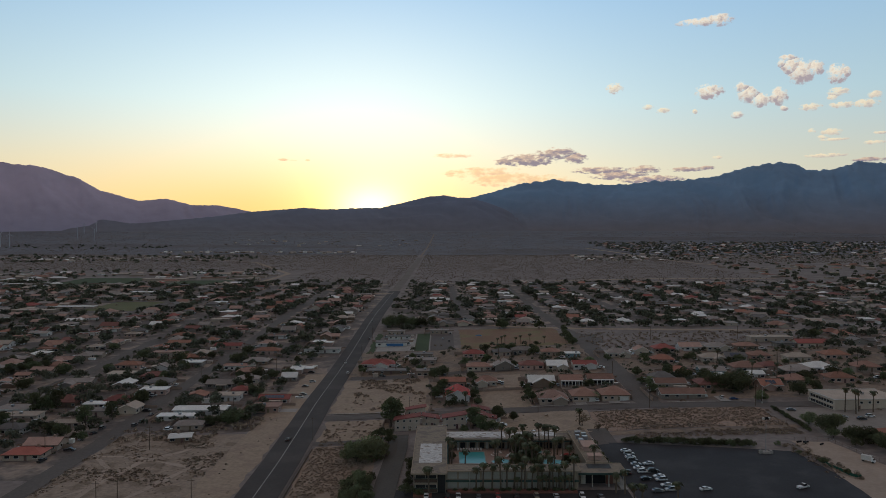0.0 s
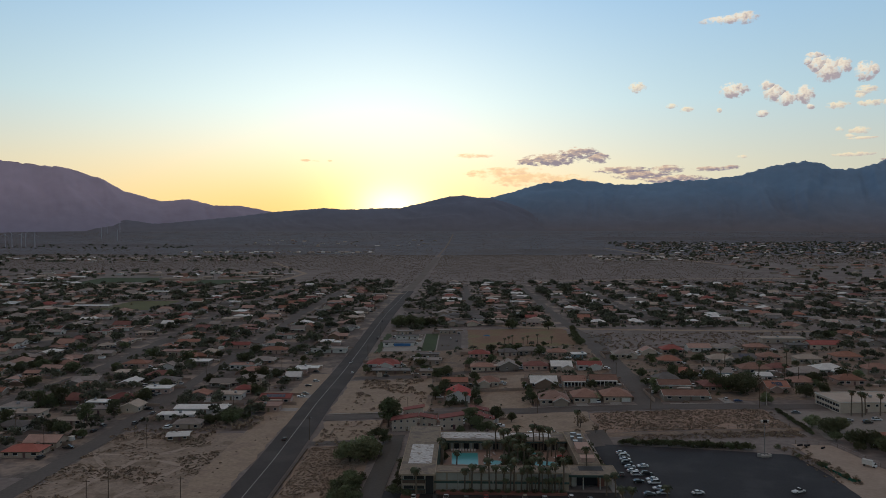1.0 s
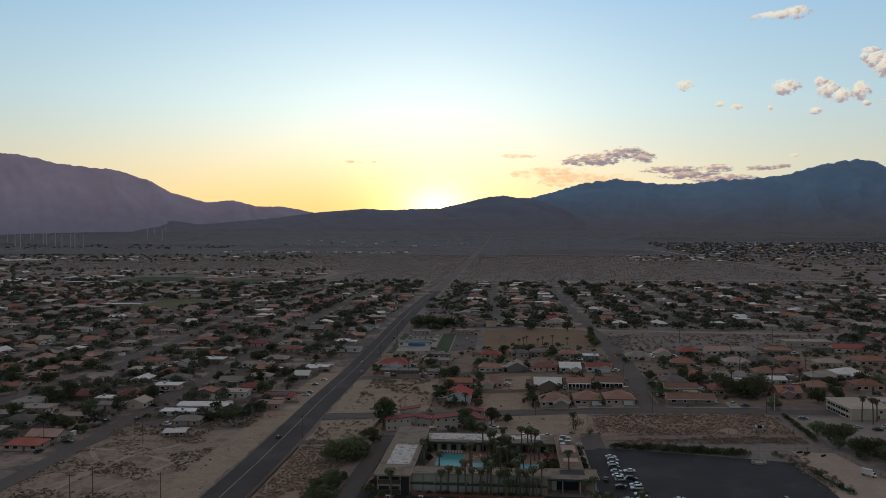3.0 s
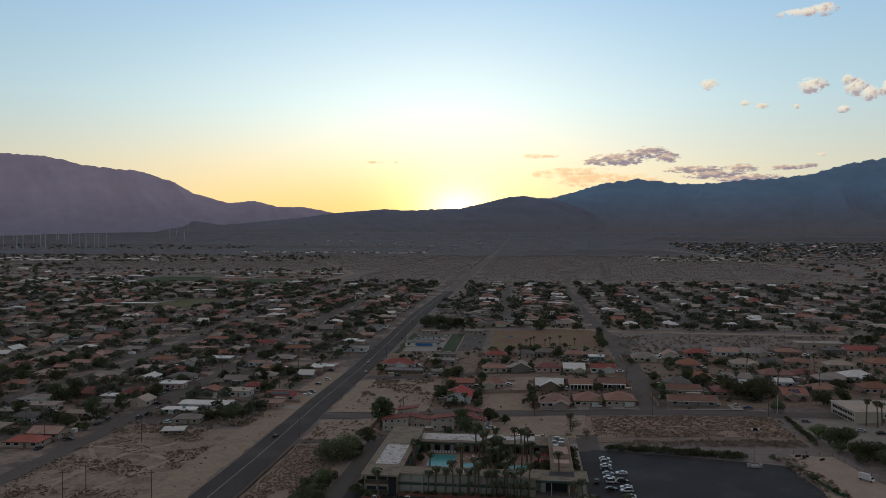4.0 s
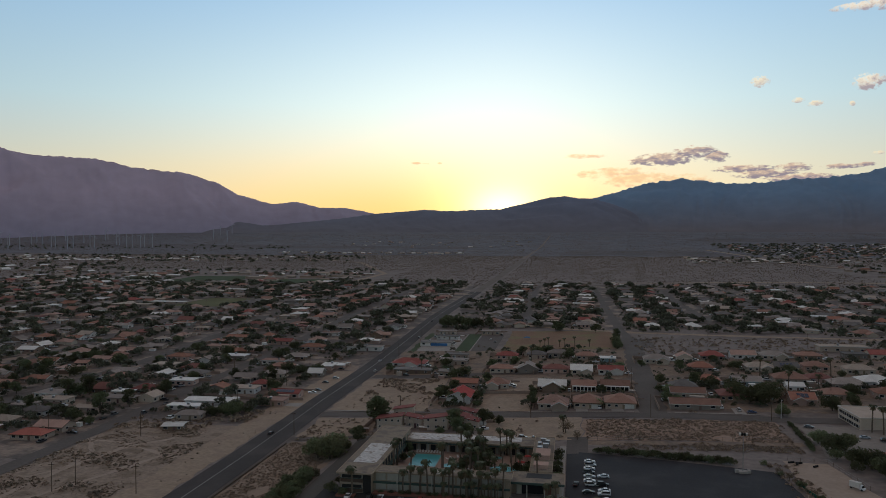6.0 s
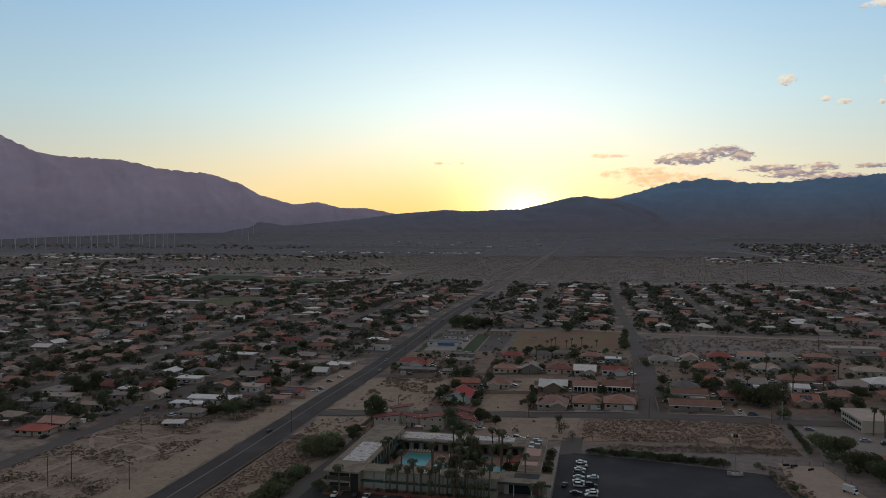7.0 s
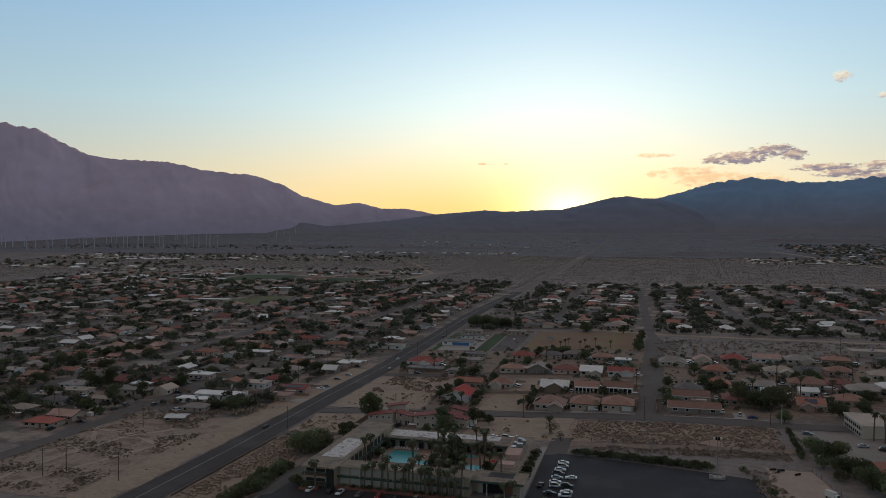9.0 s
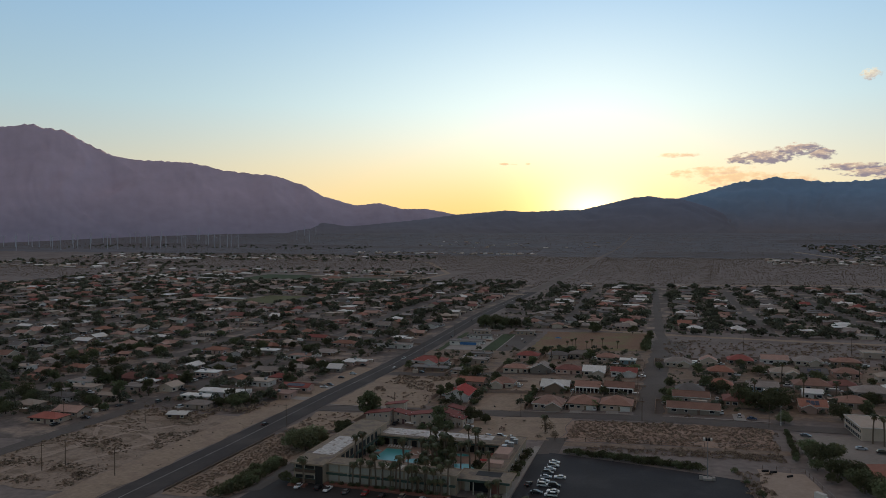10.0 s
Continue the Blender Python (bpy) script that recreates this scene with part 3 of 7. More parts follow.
for _a, _b, _y in garden_kerbs:
    band("kerb", [(_a, _y), (_b, _y - 0.6)], 0.9, CONCRETE, "pale concrete kerb along the street", "kerb", 0.33)
sheet("gravel_lot", 157, 222, 296, 341, material("pale_gravel", (0.28, 0.243, 0.214), 0.95, 0.2, 0.8, 0.08, 0.02), "grey-brown gravel lot beside an office", "lot", 0.13)
patch("sandy_lot", ((135, 225), (163, 225), (154, 288), (139.5, 290)), LIGHT_SAND, "bare sandy lot", "lot", 0.2, 3.0, 1.2)
sheet("sandy_lot", 17, 45, 363.5, 400, SAND, "bare fenced sandy lot between houses", "lot", 0.12)
sheet("sandy_lot", 30.5, 45, 394, 436, SAND, "bare fenced sandy lot between houses", "lot", 0.12)
sheet("sandy_lot", 24, 69, 312, 350, SAND, "bare pale sand behind the motel", "lot", 0.12)
sheet("sandy_lot", -58.6, -8.4, 365, 448, SAND, "bare pale sandy lot by the road", "lot", 0.12)
sheet("sports_field", 13.7, 96.5, 538, 638, FIELD, "dry reddish-brown sports field", "field", 0.12)
sheet("tennis_court", -9.5, 8.5, 543, 613, OLD_ASPHALT, "grey paved court beside the lawn", "court", 0.14)
sheet("lawn", -56.5, -51.5, 540, 626, LAWN, "dark green watered lawn", "lawn", 0.12)
sheet("lawn", -21.5, -11, 544.5, 622, LAWN, "strip of green lawn beside the courts", "lawn", 0.13, ragged=0.0)
band("kerb", [(-10.4, 544), (-10.4, 614)], 0.7, CONCRETE, "pale concrete kerb beside the lawn", "kerb", 0.3)
band("kerb", [(-22.2, 544), (-22.2, 620)], 0.7, CONCRETE, "pale concrete kerb beside the lawn", "kerb", 0.3)
sheet("pool_deck", -51, -22.7, 547, 592, CONCRETE, "pale concrete deck round a pool house", "deck", 0.14)
band("dry_wash", [(9.9, 675.7), (60.1, 651.2), (116.2, 629.9), (200.1, 615.3), (290.1, 598.3), (420, 590)], 9, SAND, "pale dirt road along a dry wash", "dirt road", 0.15, size=2.5, ragged=3.0)
band("road", [(101.5, 358), (103.5, 405), (104.3, 480), (107, 545), (107, 600)], 13, OLD_ASPHALT, "wide sandy asphalt residential street", "road", 0.19, size=3, ragged=2.0)
band("road", [(66.8, 294), (67.2, 317)], 8.4, OLD_ASPHALT, "short asphalt link beside the parking lot", "road", 0.16)
band("dirt_road", [(70.4, 308.3), (115, 308.5), (153, 312)], 5.5, YARD_SAND, "narrow grey service track", "track", 0.14)

sheet("lawn", -600, -485, 1105, 1225, LAWN, "distant green playing field", "lawn", 0.3)
sheet("lawn", -385, -328, 770, 862, material("pale_lawn", (0.13, 0.13, 0.06), 0.95, 0.2, 0.5, 0.05), "dry yellowish playing field", "lawn", 0.2)
sheet("lawn", -420, -340, 1100, 1180, LAWN, "distant green playing field", "lawn", 0.3)
sheet("sandy_lot", -720, -480, 1020, 1085, SAND, "pale bare ground at the edge of town", "lot", 0.25)
patch("reservoir", ((-1290, 1660), (-1080, 1680), (-1090, 1730), (-1240, 1715)), ROOF["white"], "pale flat basin on the far plain", "reservoir", 0.4, 25, 8)
band("dirt_road", [(470, 2390), (525, 1740), (560, 1590), (640, 1440)], 14, SAND, "pale dirt track past a far settlement", "dirt road", 1.0, size=40)
band("dirt_road", [(120, 1165), (360, 1215), (560, 1225)], 14, SAND, "pale dirt track at the edge of town", "dirt road", 0.25, size=20)
band("dirt_road", [(-420, 1640), (-280, 1320), (-290, 1090)], 10, SAND, "pale dirt track across the desert", "dirt road", 0.25, size=25)
band("dirt_road", [(-900, 2010), (-420, 1640)], 10, SAND, "pale dirt track across the desert", "dirt road", 0.25, size=25)

# cooler than the near desert: haze over the far plain painted into its colour
HAZED_SCRUBLAND = material("hazed_scrubland", (0.16, 0.157, 0.174), 0.95, 0.35, 0.02, 0.006, alt=(0.14, 0.128, 0.135), alt_cut=0.52)
patch("scrubland", ((-3400, 1960), (3400, 1960), (3600, 3700), (-3600, 3700)), HAZED_SCRUBLAND, "haze-grey scrub-covered plain at the foot of the mountains", "plain", 0.6, 60, 60)
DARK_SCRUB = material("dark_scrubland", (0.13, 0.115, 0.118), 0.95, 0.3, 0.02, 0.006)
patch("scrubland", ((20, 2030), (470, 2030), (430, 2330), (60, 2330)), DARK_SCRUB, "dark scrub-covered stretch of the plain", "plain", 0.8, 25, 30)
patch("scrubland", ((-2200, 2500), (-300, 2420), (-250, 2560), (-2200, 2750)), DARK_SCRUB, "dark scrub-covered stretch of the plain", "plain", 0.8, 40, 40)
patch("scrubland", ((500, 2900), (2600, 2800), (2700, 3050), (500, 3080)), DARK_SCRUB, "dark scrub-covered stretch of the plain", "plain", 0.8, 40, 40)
for _k, _pts in enumerate(([(-145, 300), (-132, 284), (-127, 262), (-129, 238), (-127, 224)], [(-143, 236), (-128, 262), (-122, 290), (-100, 318)], [(-146, 300), (-125, 296), (-93, 282)], [(-120, 226), (-108, 258), (-94, 300)])):
    band("footpath", _pts, 2.2, LIGHT_SAND, "faint sandy path through a vacant lot", "path", 0.15 + 0.012 * _k, size=2.0, ragged=1.4)


# ---- kinds of things ----
def window_geo(w, h):
    """A framed pane that looks towards -y: a proud rim and a pane set back in it, in one skin."""
    g = Geo()
    x, i = w / 2, 0.11
    outer = [(-x, 0), (x, 0), (x, h), (-x, h)]
    inner = [(-x + i, i), (x - i, i), (x - i, h - i), (-x + i, h - i)]
    g.v = [(a, 0.02, b) for a, b in outer] + [(a, -0.1, b) for a, b in outer] + [(a, -0.1, b) for a, b in inner] + [(a, -0.03, b) for a, b in inner]
    for k in range(0, 12, 4):
        g.f += [(k + j, k + (j + 1) % 4, k + 4 + (j + 1) % 4, k + 4 + j) for j in range(4)]
    g.f.append((12, 13, 14, 15))
    g.m = [0] * 12 + [1]
    return g


WIN = {k: window_geo(*k).mesh("window", TRIM, GLASS) for k in ((1.5, 1.2), (2.2, 1.4), (1.0, 1.1), (2.6, 2.1))}
DOOR_MESH = Geo().box(-0.55, 0.55, -0.06, 0.02, 0, 2.1, 0).box(-0.45, 0.45, -0.09, -0.05, 0.1, 2.0, 0).mesh("door", DOOR)
GARAGE = Geo()
_prof = [(0.02, 0.0)] + [(y, z + 0.56 * k) for k in range(4) for y, z in ((-0.08, 0.0), (-0.08, 0.5), (-0.04, 0.53))] + [(0.02, 2.24)]
GARAGE.v = [(-2.4, y, z) for y, z in _prof] + [(2.4, y, z) for y, z in _prof]
GARAGE.f = [(k, len(_prof) + k, len(_prof) + k + 1, k + 1) for k in range(len(_prof) - 1)]
GARAGE.m = [0] * len(GARAGE.f)
GARAGE = GARAGE.mesh("garage_door", TRIM)
COOLER = Geo().box(-0.6, 0.6, -0.6, 0.6, 0.15, 1.1).box(-0.5, 0.5, -0.65, 0.65, 0.3, 0.95).box(-0.7, 0.7, -0.7, 0.7, 1.1, 1.18).mesh("cooler", METAL)
CHIMNEY = Geo().box(-0.45, 0.45, -0.4, 0.4, -1.2, 1.2).box(-0.55, 0.55, -0.5, 0.5, 1.2, 1.35).mesh("chimney", BLOCK)


def walls_geo(w, d, h, kind, pitch):
    g = Geo()
    x, y, lo = w / 2, d / 2, -2.0
    if kind == "gable":
        r = h + y * pitch
        g.face([(-x, -y, lo), (x, -y, lo), (x, -y, h), (-x, -y, h)]).face([(x, y, lo), (-x, y, lo), (-x, y, h), (x, y, h)])
        g.face([(x, -y, lo), (x, y, lo), (x, y, h), (x, 0, r), (x, -y, h)]).face([(-x, y, lo), (-x, -y, lo), (-x, -y, h), (-x, 0, r), (-x, y, h)])
    else:
        g.box(-x, x, -y, y, lo, h)
    return g


def roof_geo(w, d, h, kind, pitch, over=0.6):
    g, x, y = Geo(), w / 2 + over, d / 2 + over
    e = h - over * pitch
    if kind == "gable":
        r, t = h + d / 2 * pitch, 0.22
        for s in (-1, 1):
            lo = [(-x * s * -1, y * s, e), (x * s * -1, y * s, e), (x * s * -1, 0, r), (-x * s * -1, 0, r)]
            g.solid(lo, [(a, b, c + t) for a, b, c in lo])
        g.box(-x, x, -0.14, 0.14, r + t - 0.06, r + t + 0.09)
    elif kind == "hip":
        g.box(-x, x, -y, y, e - 0.05, e + 0.18)
        rx, z, b = max(0.3, x - y), e + 0.18 + y * pitch, e + 0.18
        g.face([(-x, -y, b), (x, -y, b), (rx, 0, z), (-rx, 0, z)]).face([(x, y, b), (-x, y, b), (-rx, 0, z), (rx, 0, z)])
        g.face([(x, -y, b), (x, y, b), (rx, 0, z)]).face([(-x, y, b), (-x, -y, b), (-rx, 0, z)])
        g.box(-rx, rx, -0.14, 0.14, z - 0.05, z + 0.1)
    else:
        g.box(-x, x, -y, y, h, h + 0.28)
        for x0, x1, y0, y1 in ((-x, x, -y, -y + 0.2), (-x, x, y - 0.2, y), (-x, -x + 0.2, -y + 0.2, y - 0.2), (x - 0.2, x, -y + 0.2, y - 0.2)):
            g.box(x0, x1, y0, y1, h + 0.28, h + 0.42)
    return g


def rake_geo(ww, h, pitch, over=0.6):
    """Two boards along the edge of a gable that looks towards -y."""
    g, x = Geo(), ww / 2 + over
    e, r = h - over * pitch, h + ww / 2 * pitch
    for s in (-1, 1):
        a = [(s * x, -0.12, e - 0.1), (0, -0.12, r - 0.1), (0, -0.12, r + 0.3), (s * x, -0.12, e + 0.3)]
        b = [(p, 0.02, q) for p, _, q in a]
        g.solid(a if s < 0 else a[::-1], b if s < 0 else b[::-1])
    return g


def fascia_geo(w, d, h, kind, pitch, over=0.6):
    """Boards round the eaves, a little proud of the roof's edge."""
    g, x, y = Geo(), w / 2 + over, d / 2 + over
    lo, hi = (h + 0.02, h + 0.4) if kind == "flat" else (h - over * pitch - 0.12, h - over * pitch + 0.2)
    g.box(-x, x, -y - 0.05, -y + 0.01, lo, hi).box(-x, x, y - 0.01, y + 0.05, lo, hi)
    if kind != "gable":
        g.box(-x - 0.05, -x + 0.01, -y, y, lo, hi).box(x - 0.01, x + 0.05, -y, y, lo, hi)
    else:
        r = h + d / 2 * pitch
        for sx in (-1, 1):
            for sy in (-1, 1):
                a = [(sx * x - 0.04, sy * y, lo + 0.02), (sx * x - 0.04, 0, r - 0.08), (sx * x - 0.04, 0, r + 0.24), (sx * x - 0.04, sy * y, hi + 0.04)]
                g.solid(a, [(p + 0.08, q, z) for p, q, z in a])
    return g


SOLAR = Geo().box(-0.8, 0.8, -1.5, 1.5, 0, 0.06).box(-0.72, 0.72, -1.42, 1.42, 0.06, 0.07).mesh("solar_panel", material("solar_cells", (0.03, 0.045, 0.085), 0.25, 0.1, 4.0, 0.5))
SHARED = {}


def shared(key, make, name, *mats):
    if key not in SHARED:
        SHARED[key] = make().mesh(name, *mats)
    return SHARED[key]


def dress(ob, mat):
    """Gives one object its own material on a mesh that others share."""
    ob.material_slots[0].link = "OBJECT"
    ob.material_slots[0].material = mat


ROOF_WORD = {"terracotta": "terracotta tile", "red": "bright red tile", "orange": "orange tile", "brown": "brown tile", "maroon": "maroon shingle", "grey": "grey shingle", "tan": "pale gravel", "white": "white coated", "scarlet": "salmon red tile", "rust": "faded red tile", "wine": "dark red tile", "slate": "dark grey shingle", "blush": "pale pink tile"}
KIND_WORD = {"gable": "gabled", "hip": "hipped", "flat": "flat"}


def house(x, y, w, d, roof="brown", kind="hip", wall="beige", rot=0.0, h=3.0, pitch=0.33, garage=False, extras=True, label="", storeys=1, wing=None, group="", patio=0, porch=False, solar=0, fascia=None):
    """A stuccoed house, its front towards -y before it is turned by rot degrees."""
    w, d = round(w), round(d)
    h = h * storeys
    root = thing("house", pose(x, y, gz(x, y), 0, 0, rot), label or f"{wall} stucco house with a {KIND_WORD[kind]} {ROOF_WORD[roof]} roof", "house", group)
    dress(part("wall", shared(("w", w, d, h, kind, pitch), lambda: walls_geo(w, d, h, kind, pitch), "wall", WALL[wall]), None, root), WALL[wall])
    dress(part("roof", shared(("r", w, d, h, kind, pitch), lambda: roof_geo(w, d, h, kind, pitch), "roof", ROOF[roof]), None, root), ROOF[roof])
    if wing:
        wx, ww, wd = wing
        main_kind, kind = kind, "flat" if kind == "flat" else "gable"
        dress(part("wing_wall", shared(("w", wd, ww, h - 0.3, kind, pitch), lambda: walls_geo(wd, ww, h - 0.3, kind, pitch), "wing_wall", WALL[wall]), None, root, at=pose(wx, -d / 2 - wd / 2 + 1, 0, 0, 0, 90)), WALL[wall])
        dress(part("wing_roof", shared(("r", wd, ww, h - 0.3, kind, pitch), lambda: roof_geo(wd, ww, h - 0.3, kind, pitch), "wing_roof", ROOF[roof]), None, root, at=pose(wx, -d / 2 - wd / 2 + 1, 0, 0, 0, 90)), ROOF[roof])
        if fascia:
            part("gable_board", shared(("gb", ww, h, pitch), lambda: rake_geo(ww, h - 0.3, pitch), "gable_board", TRIM), None, root, "pale painted gable edge", at=pose(wx, -d / 2 - wd + 0.0, 0))
        kind = main_kind
    if fascia:
        dress(part("fascia", shared(("f", w, d, h, kind, pitch), lambda: fascia_geo(w, d, h, kind, pitch), "fascia", TRIM), None, root, "painted eaves board"), TRIM if fascia == "white" else WOOD)
    if solar:
        run = math.atan(pitch) * 180 / math.pi
        for k in range(solar):
            part("solar_panel", SOLAR, None, root, "dark blue solar panel", at=pose((k - (solar - 1) / 2) * 1.75, -d / 4 - 0.4, h + (d / 4 - 0.4) * pitch + 0.34, run, 0, 0))
    rnd = random.Random(int(x * 7 + y * 13))
    for s in range(storeys):
        z = 0.9 + s * 3.0
        spots = [-w * 0.34, w * 0.34] if w < 13 else [-w * 0.38, -w * 0.14, w * 0.36]
        if garage and s == 0:
            spots = [p for p in spots if p < 0]
        for p in spots:
            part("window", WIN[rnd.choice(((1.5, 1.2), (2.2, 1.4)))], None, root, at=pose(p, -d / 2, z))
        part("window", WIN[(1.5, 1.2)], None, root, at=pose(w / 2, -d * 0.15, z, 0, 0, 90))
        part("window", WIN[(1.0, 1.1)], None, root, at=pose(-w / 2, d * 0.1, z, 0, 0, -90))
    if porch:
        pr = part("porch_roof", shared(("po", w), lambda: Geo().box(-w / 2, w / 2, -2.4, 0, 2.55, 2.8), "porch_roof", TRIM), None, root, "pale porch edge", at=pose(0, -d / 2 - 0.1, 0))
        for k in range(7):
            part("post", shared(("ppo",), lambda: Geo().box(-0.2, 0.2, -0.2, 0.2, -0.8, 2.55), "post", TRIM), None, pr, at=pose(-w / 2 + 0.3 + k * (w - 0.6) / 6, -2.15, 0))
        # dark panel on the wall stands in for shade under the porch
        part("porch_shade", shared(("pss", w), lambda: Geo().box(-w / 2 + 0.4, w / 2 - 0.4, -0.14, -0.02, 0.3, 2.5), "porch_shade", GLASS), None, root, "dark panel for the shade behind the porch posts", at=pose(0, -d / 2, 0))
    if patio:
        px = rnd.uniform(-0.2, 0.2) * w
        pr = part("patio_roof", shared(("pr",), lambda: Geo().box(-3.2, 3.2, -3.0, 0, 2.45, 2.6), "patio_roof", ROOF["tan"]), None, root, "pale flat patio cover", at=pose(px, d / 2 + 3.6 if patio > 1 else -d / 2 - 0.6, 0))
        for sx in (-3, 3):
            part("post", shared(("pp2",), lambda: Geo().box(-0.08, 0.08, -0.08, 0.08, -0.6, 2.45), "post", TRIM), None, pr, at=pose(sx, -2.8, 0))
    part("door", DOOR_MESH, None, root, at=pose(w * 0.1, -d / 2, 0.05))
    if garage:
        part("garage_door", GARAGE, None, root, at=pose(w / 2 - 3.2, -d / 2, 0.02))
    if extras:
        if kind == "flat":
            part("cooler", COOLER, None, root, "boxy metal rooftop cooler", at=pose(rnd.uniform(-0.3, 0.3) * w, rnd.uniform(-0.2, 0.2) * d, h + 0.3))
        elif rnd.random() < 0.5:
            part("chimney", CHIMNEY, None, root, at=pose(rnd.uniform(-0.3, 0.3) * w, d * 0.2, h + d * 0.3 * pitch))
    return root


def leaf_cloud(lobes, count, size, seed, flat=0.75):
    """Small leaf faces scattered through the shells of several lobes: (x, y, z, radius)."""
    rs = np.random.RandomState(seed)
    wts = np.array([l[3] ** 2 for l in lobes])
    pick = rs.choice(len(lobes), count, p=wts / wts.sum())
    L = np.array(lobes)[pick]
    u = rs.normal(size=(count, 3))
    u /= np.linalg.norm(u, axis=1)[:, None]
    r = L[:, 3] * (0.55 + 0.5 * rs.rand(count) ** 0.6) * (1 + 0.25 * np.sin(u[:, 0] * 5 + seed) * np.cos(u[:, 1] * 4 + u[:, 2] * 3))
    c = L[:, :3] + u * (r[:, None] * np.array([1, 1, flat]))
    a = rs.normal(size=(count, 3))
    a /= np.linalg.norm(a, axis=1)[:, None]
    b = np.cross(a, rs.normal(size=(count, 3)))
    b /= np.linalg.norm(b, axis=1)[:, None]
    s = size * (0.6 + 0.8 * rs.rand(count))[:, None]
    return np.stack([c - a * s - b * s * 0.6, c + a * s - b * s * 0.45, c + a * s * 0.8 + b * s * 0.6, c - a * s * 0.7 + b * s * 0.5], 1)


def cloud_mesh(name, quads, mat):
    me = bpy.data.meshes.new(name)
    n = len(quads)
    me.from_pydata(quads.reshape(-1, 3).tolist(), [], np.arange(n * 4).reshape(n, 4).tolist())
    me.materials.append(mat)
    return me


def tree_kind(seed, height, spread, lobes, count, leaf, trunk=0.28, low=0.3, mat=None):
    """Meshes of a broad desert tree: a forked, tapered trunk and an uneven crown."""
    rnd = random.Random(seed)
    L, g = [], Geo()
    fork = Vector((rnd.uniform(-0.3, 0.3), rnd.uniform(-0.3, 0.3), height * low))
    g.tube((0, 0, -0.6), fork, trunk, trunk * 0.75, 7)
    for i in range(lobes):
        a = i * math.tau / lobes + rnd.uniform(-0.5, 0.5)
        r = spread * rnd.uniform(0.3, 0.68) if i else 0
        z = height * rnd.uniform(0.32, 0.78) if i else height * 0.78
        rad = spread * rnd.uniform(0.34, 0.5)
        L.append((r * math.cos(a), r * math.sin(a), z, rad))
        mid = fork.lerp(Vector(L[-1][:3]), 0.5) + Vector((0, 0, -0.3))
        g.tube(fork, mid, trunk * 0.55, trunk * 0.35, 5)
        g.tube(mid, L[-1][:3], trunk * 0.35, trunk * 0.1, 5)
    return g.mesh("trunk", BARK), cloud_mesh("crown", leaf_cloud(L, count, leaf, seed), mat or FOLIAGE)


TREE = {
    "broad": [tree_kind(11 + i, 6.8, 5.0, 11, 2000, 0.27, 0.28, 0.2) for i in range(3)],
    "round": [tree_kind(31 + i, 5.8, 3.4, 8, 1300, 0.24, 0.22, 0.2) for i in range(3)],
    "tall": [tree_kind(51 + i, 11.0, 3.6, 12, 1800, 0.26, 0.3, 0.2) for i in range(2)],
    "green": [tree_kind(91 + i, 6.0, 4.2, 11, 1900, 0.25, 0.28, 0.2, FOLIAGE_LIGHT) for i in range(2)],
    "dry": [tree_kind(97 + i, 6.2, 3.4, 9, 620, 0.16, 0.2, 0.25, FOLIAGE_DRY) for i in range(2)],
    "bush": [tree_kind(71 + i, 2.6, 2.3, 6, 520, 0.19, 0.1, 0.12) for i in range(3)],
}
TREE_LABEL = {"green": "broad light green desert tree with an uneven crown", "dry": "nearly bare brown tree with thin branches", "broad": "broad dark green desert tree with an uneven crown", "round": "rounded olive-green garden tree", "tall": "tall feathery dark green tree", "bush": "low dense grey-green bush"}


def tree(x, y, kind="round", size=1.0, turn=0.0, group=""):
    ms = TREE[kind][int(abs(x * 3 + y * 5)) % len(TREE[kind])]
    root = thing("bush" if kind == "bush" else "tree", pose(x, y, gz(x, y), 0, 0, turn or (x * 37 + y * 11) % 360) @ Matrix.Scale(size, 4), TREE_LABEL[kind], "bush" if kind == "bush" else "tree", group)
    part("trunk", ms[0], None, root)
    part("crown", ms[1], None, root)
    return root


def palm_kind(seed, height):
    rnd = random.Random(seed)
    g = Geo()
    lean = (rnd.uniform(-0.5, 0.5), rnd.uniform(-0.5, 0.5))
    for k in range(5):
        a, b = k / 5, (k + 1) / 5
        g.tube((lean[0] * a * a, lean[1] * a * a, height * a - (0.5 if k == 0 else 0)), (lean[0] * b * b, lean[1] * b * b, height * b), 0.32 - 0.1 * a, 0.32 - 0.1 * b, 7)
    top = Vector((lean[0], lean[1], height))

    def fan(n, length, lift, droop, width):
        f = Geo()
        for i in range(n):
            a = i * 2.399 + rnd.uniform(-0.2, 0.2)
            out = Vector((math.cos(a), math.sin(a), 0))
            side = Vector((-out.y, out.x, 0))
            up = lift + rnd.uniform(-0.35, 0.35)
            pts = []
            for s in range(4):
                t = s / 3
                p = top + out * (length * t * math.cos(up)) + Vector((0, 0, length * t * math.sin(up) - droop * length * t * t))
                pts.append((p, side * width * (0.12, 0.6, 1.0, 0.15)[s] + Vector((0, 0, -0.12 * t))))
            for (p, q), (r, s2) in zip(pts, pts[1:]):
                f.face([p - q, p + q, r + s2, r - s2])
        return f

    return g.mesh("trunk", PALM_BARK), fan(40, 1.8, 0.35, 0.55, 0.3).mesh("fronds", FROND), fan(26, 1.7, -1.0, 0.25, 0.3).mesh("dead_fronds", DEAD_FROND)


PALM = [palm_kind(5 + i, h) for i, h in enumerate((7.0, 8.5, 9.5, 11.0))]


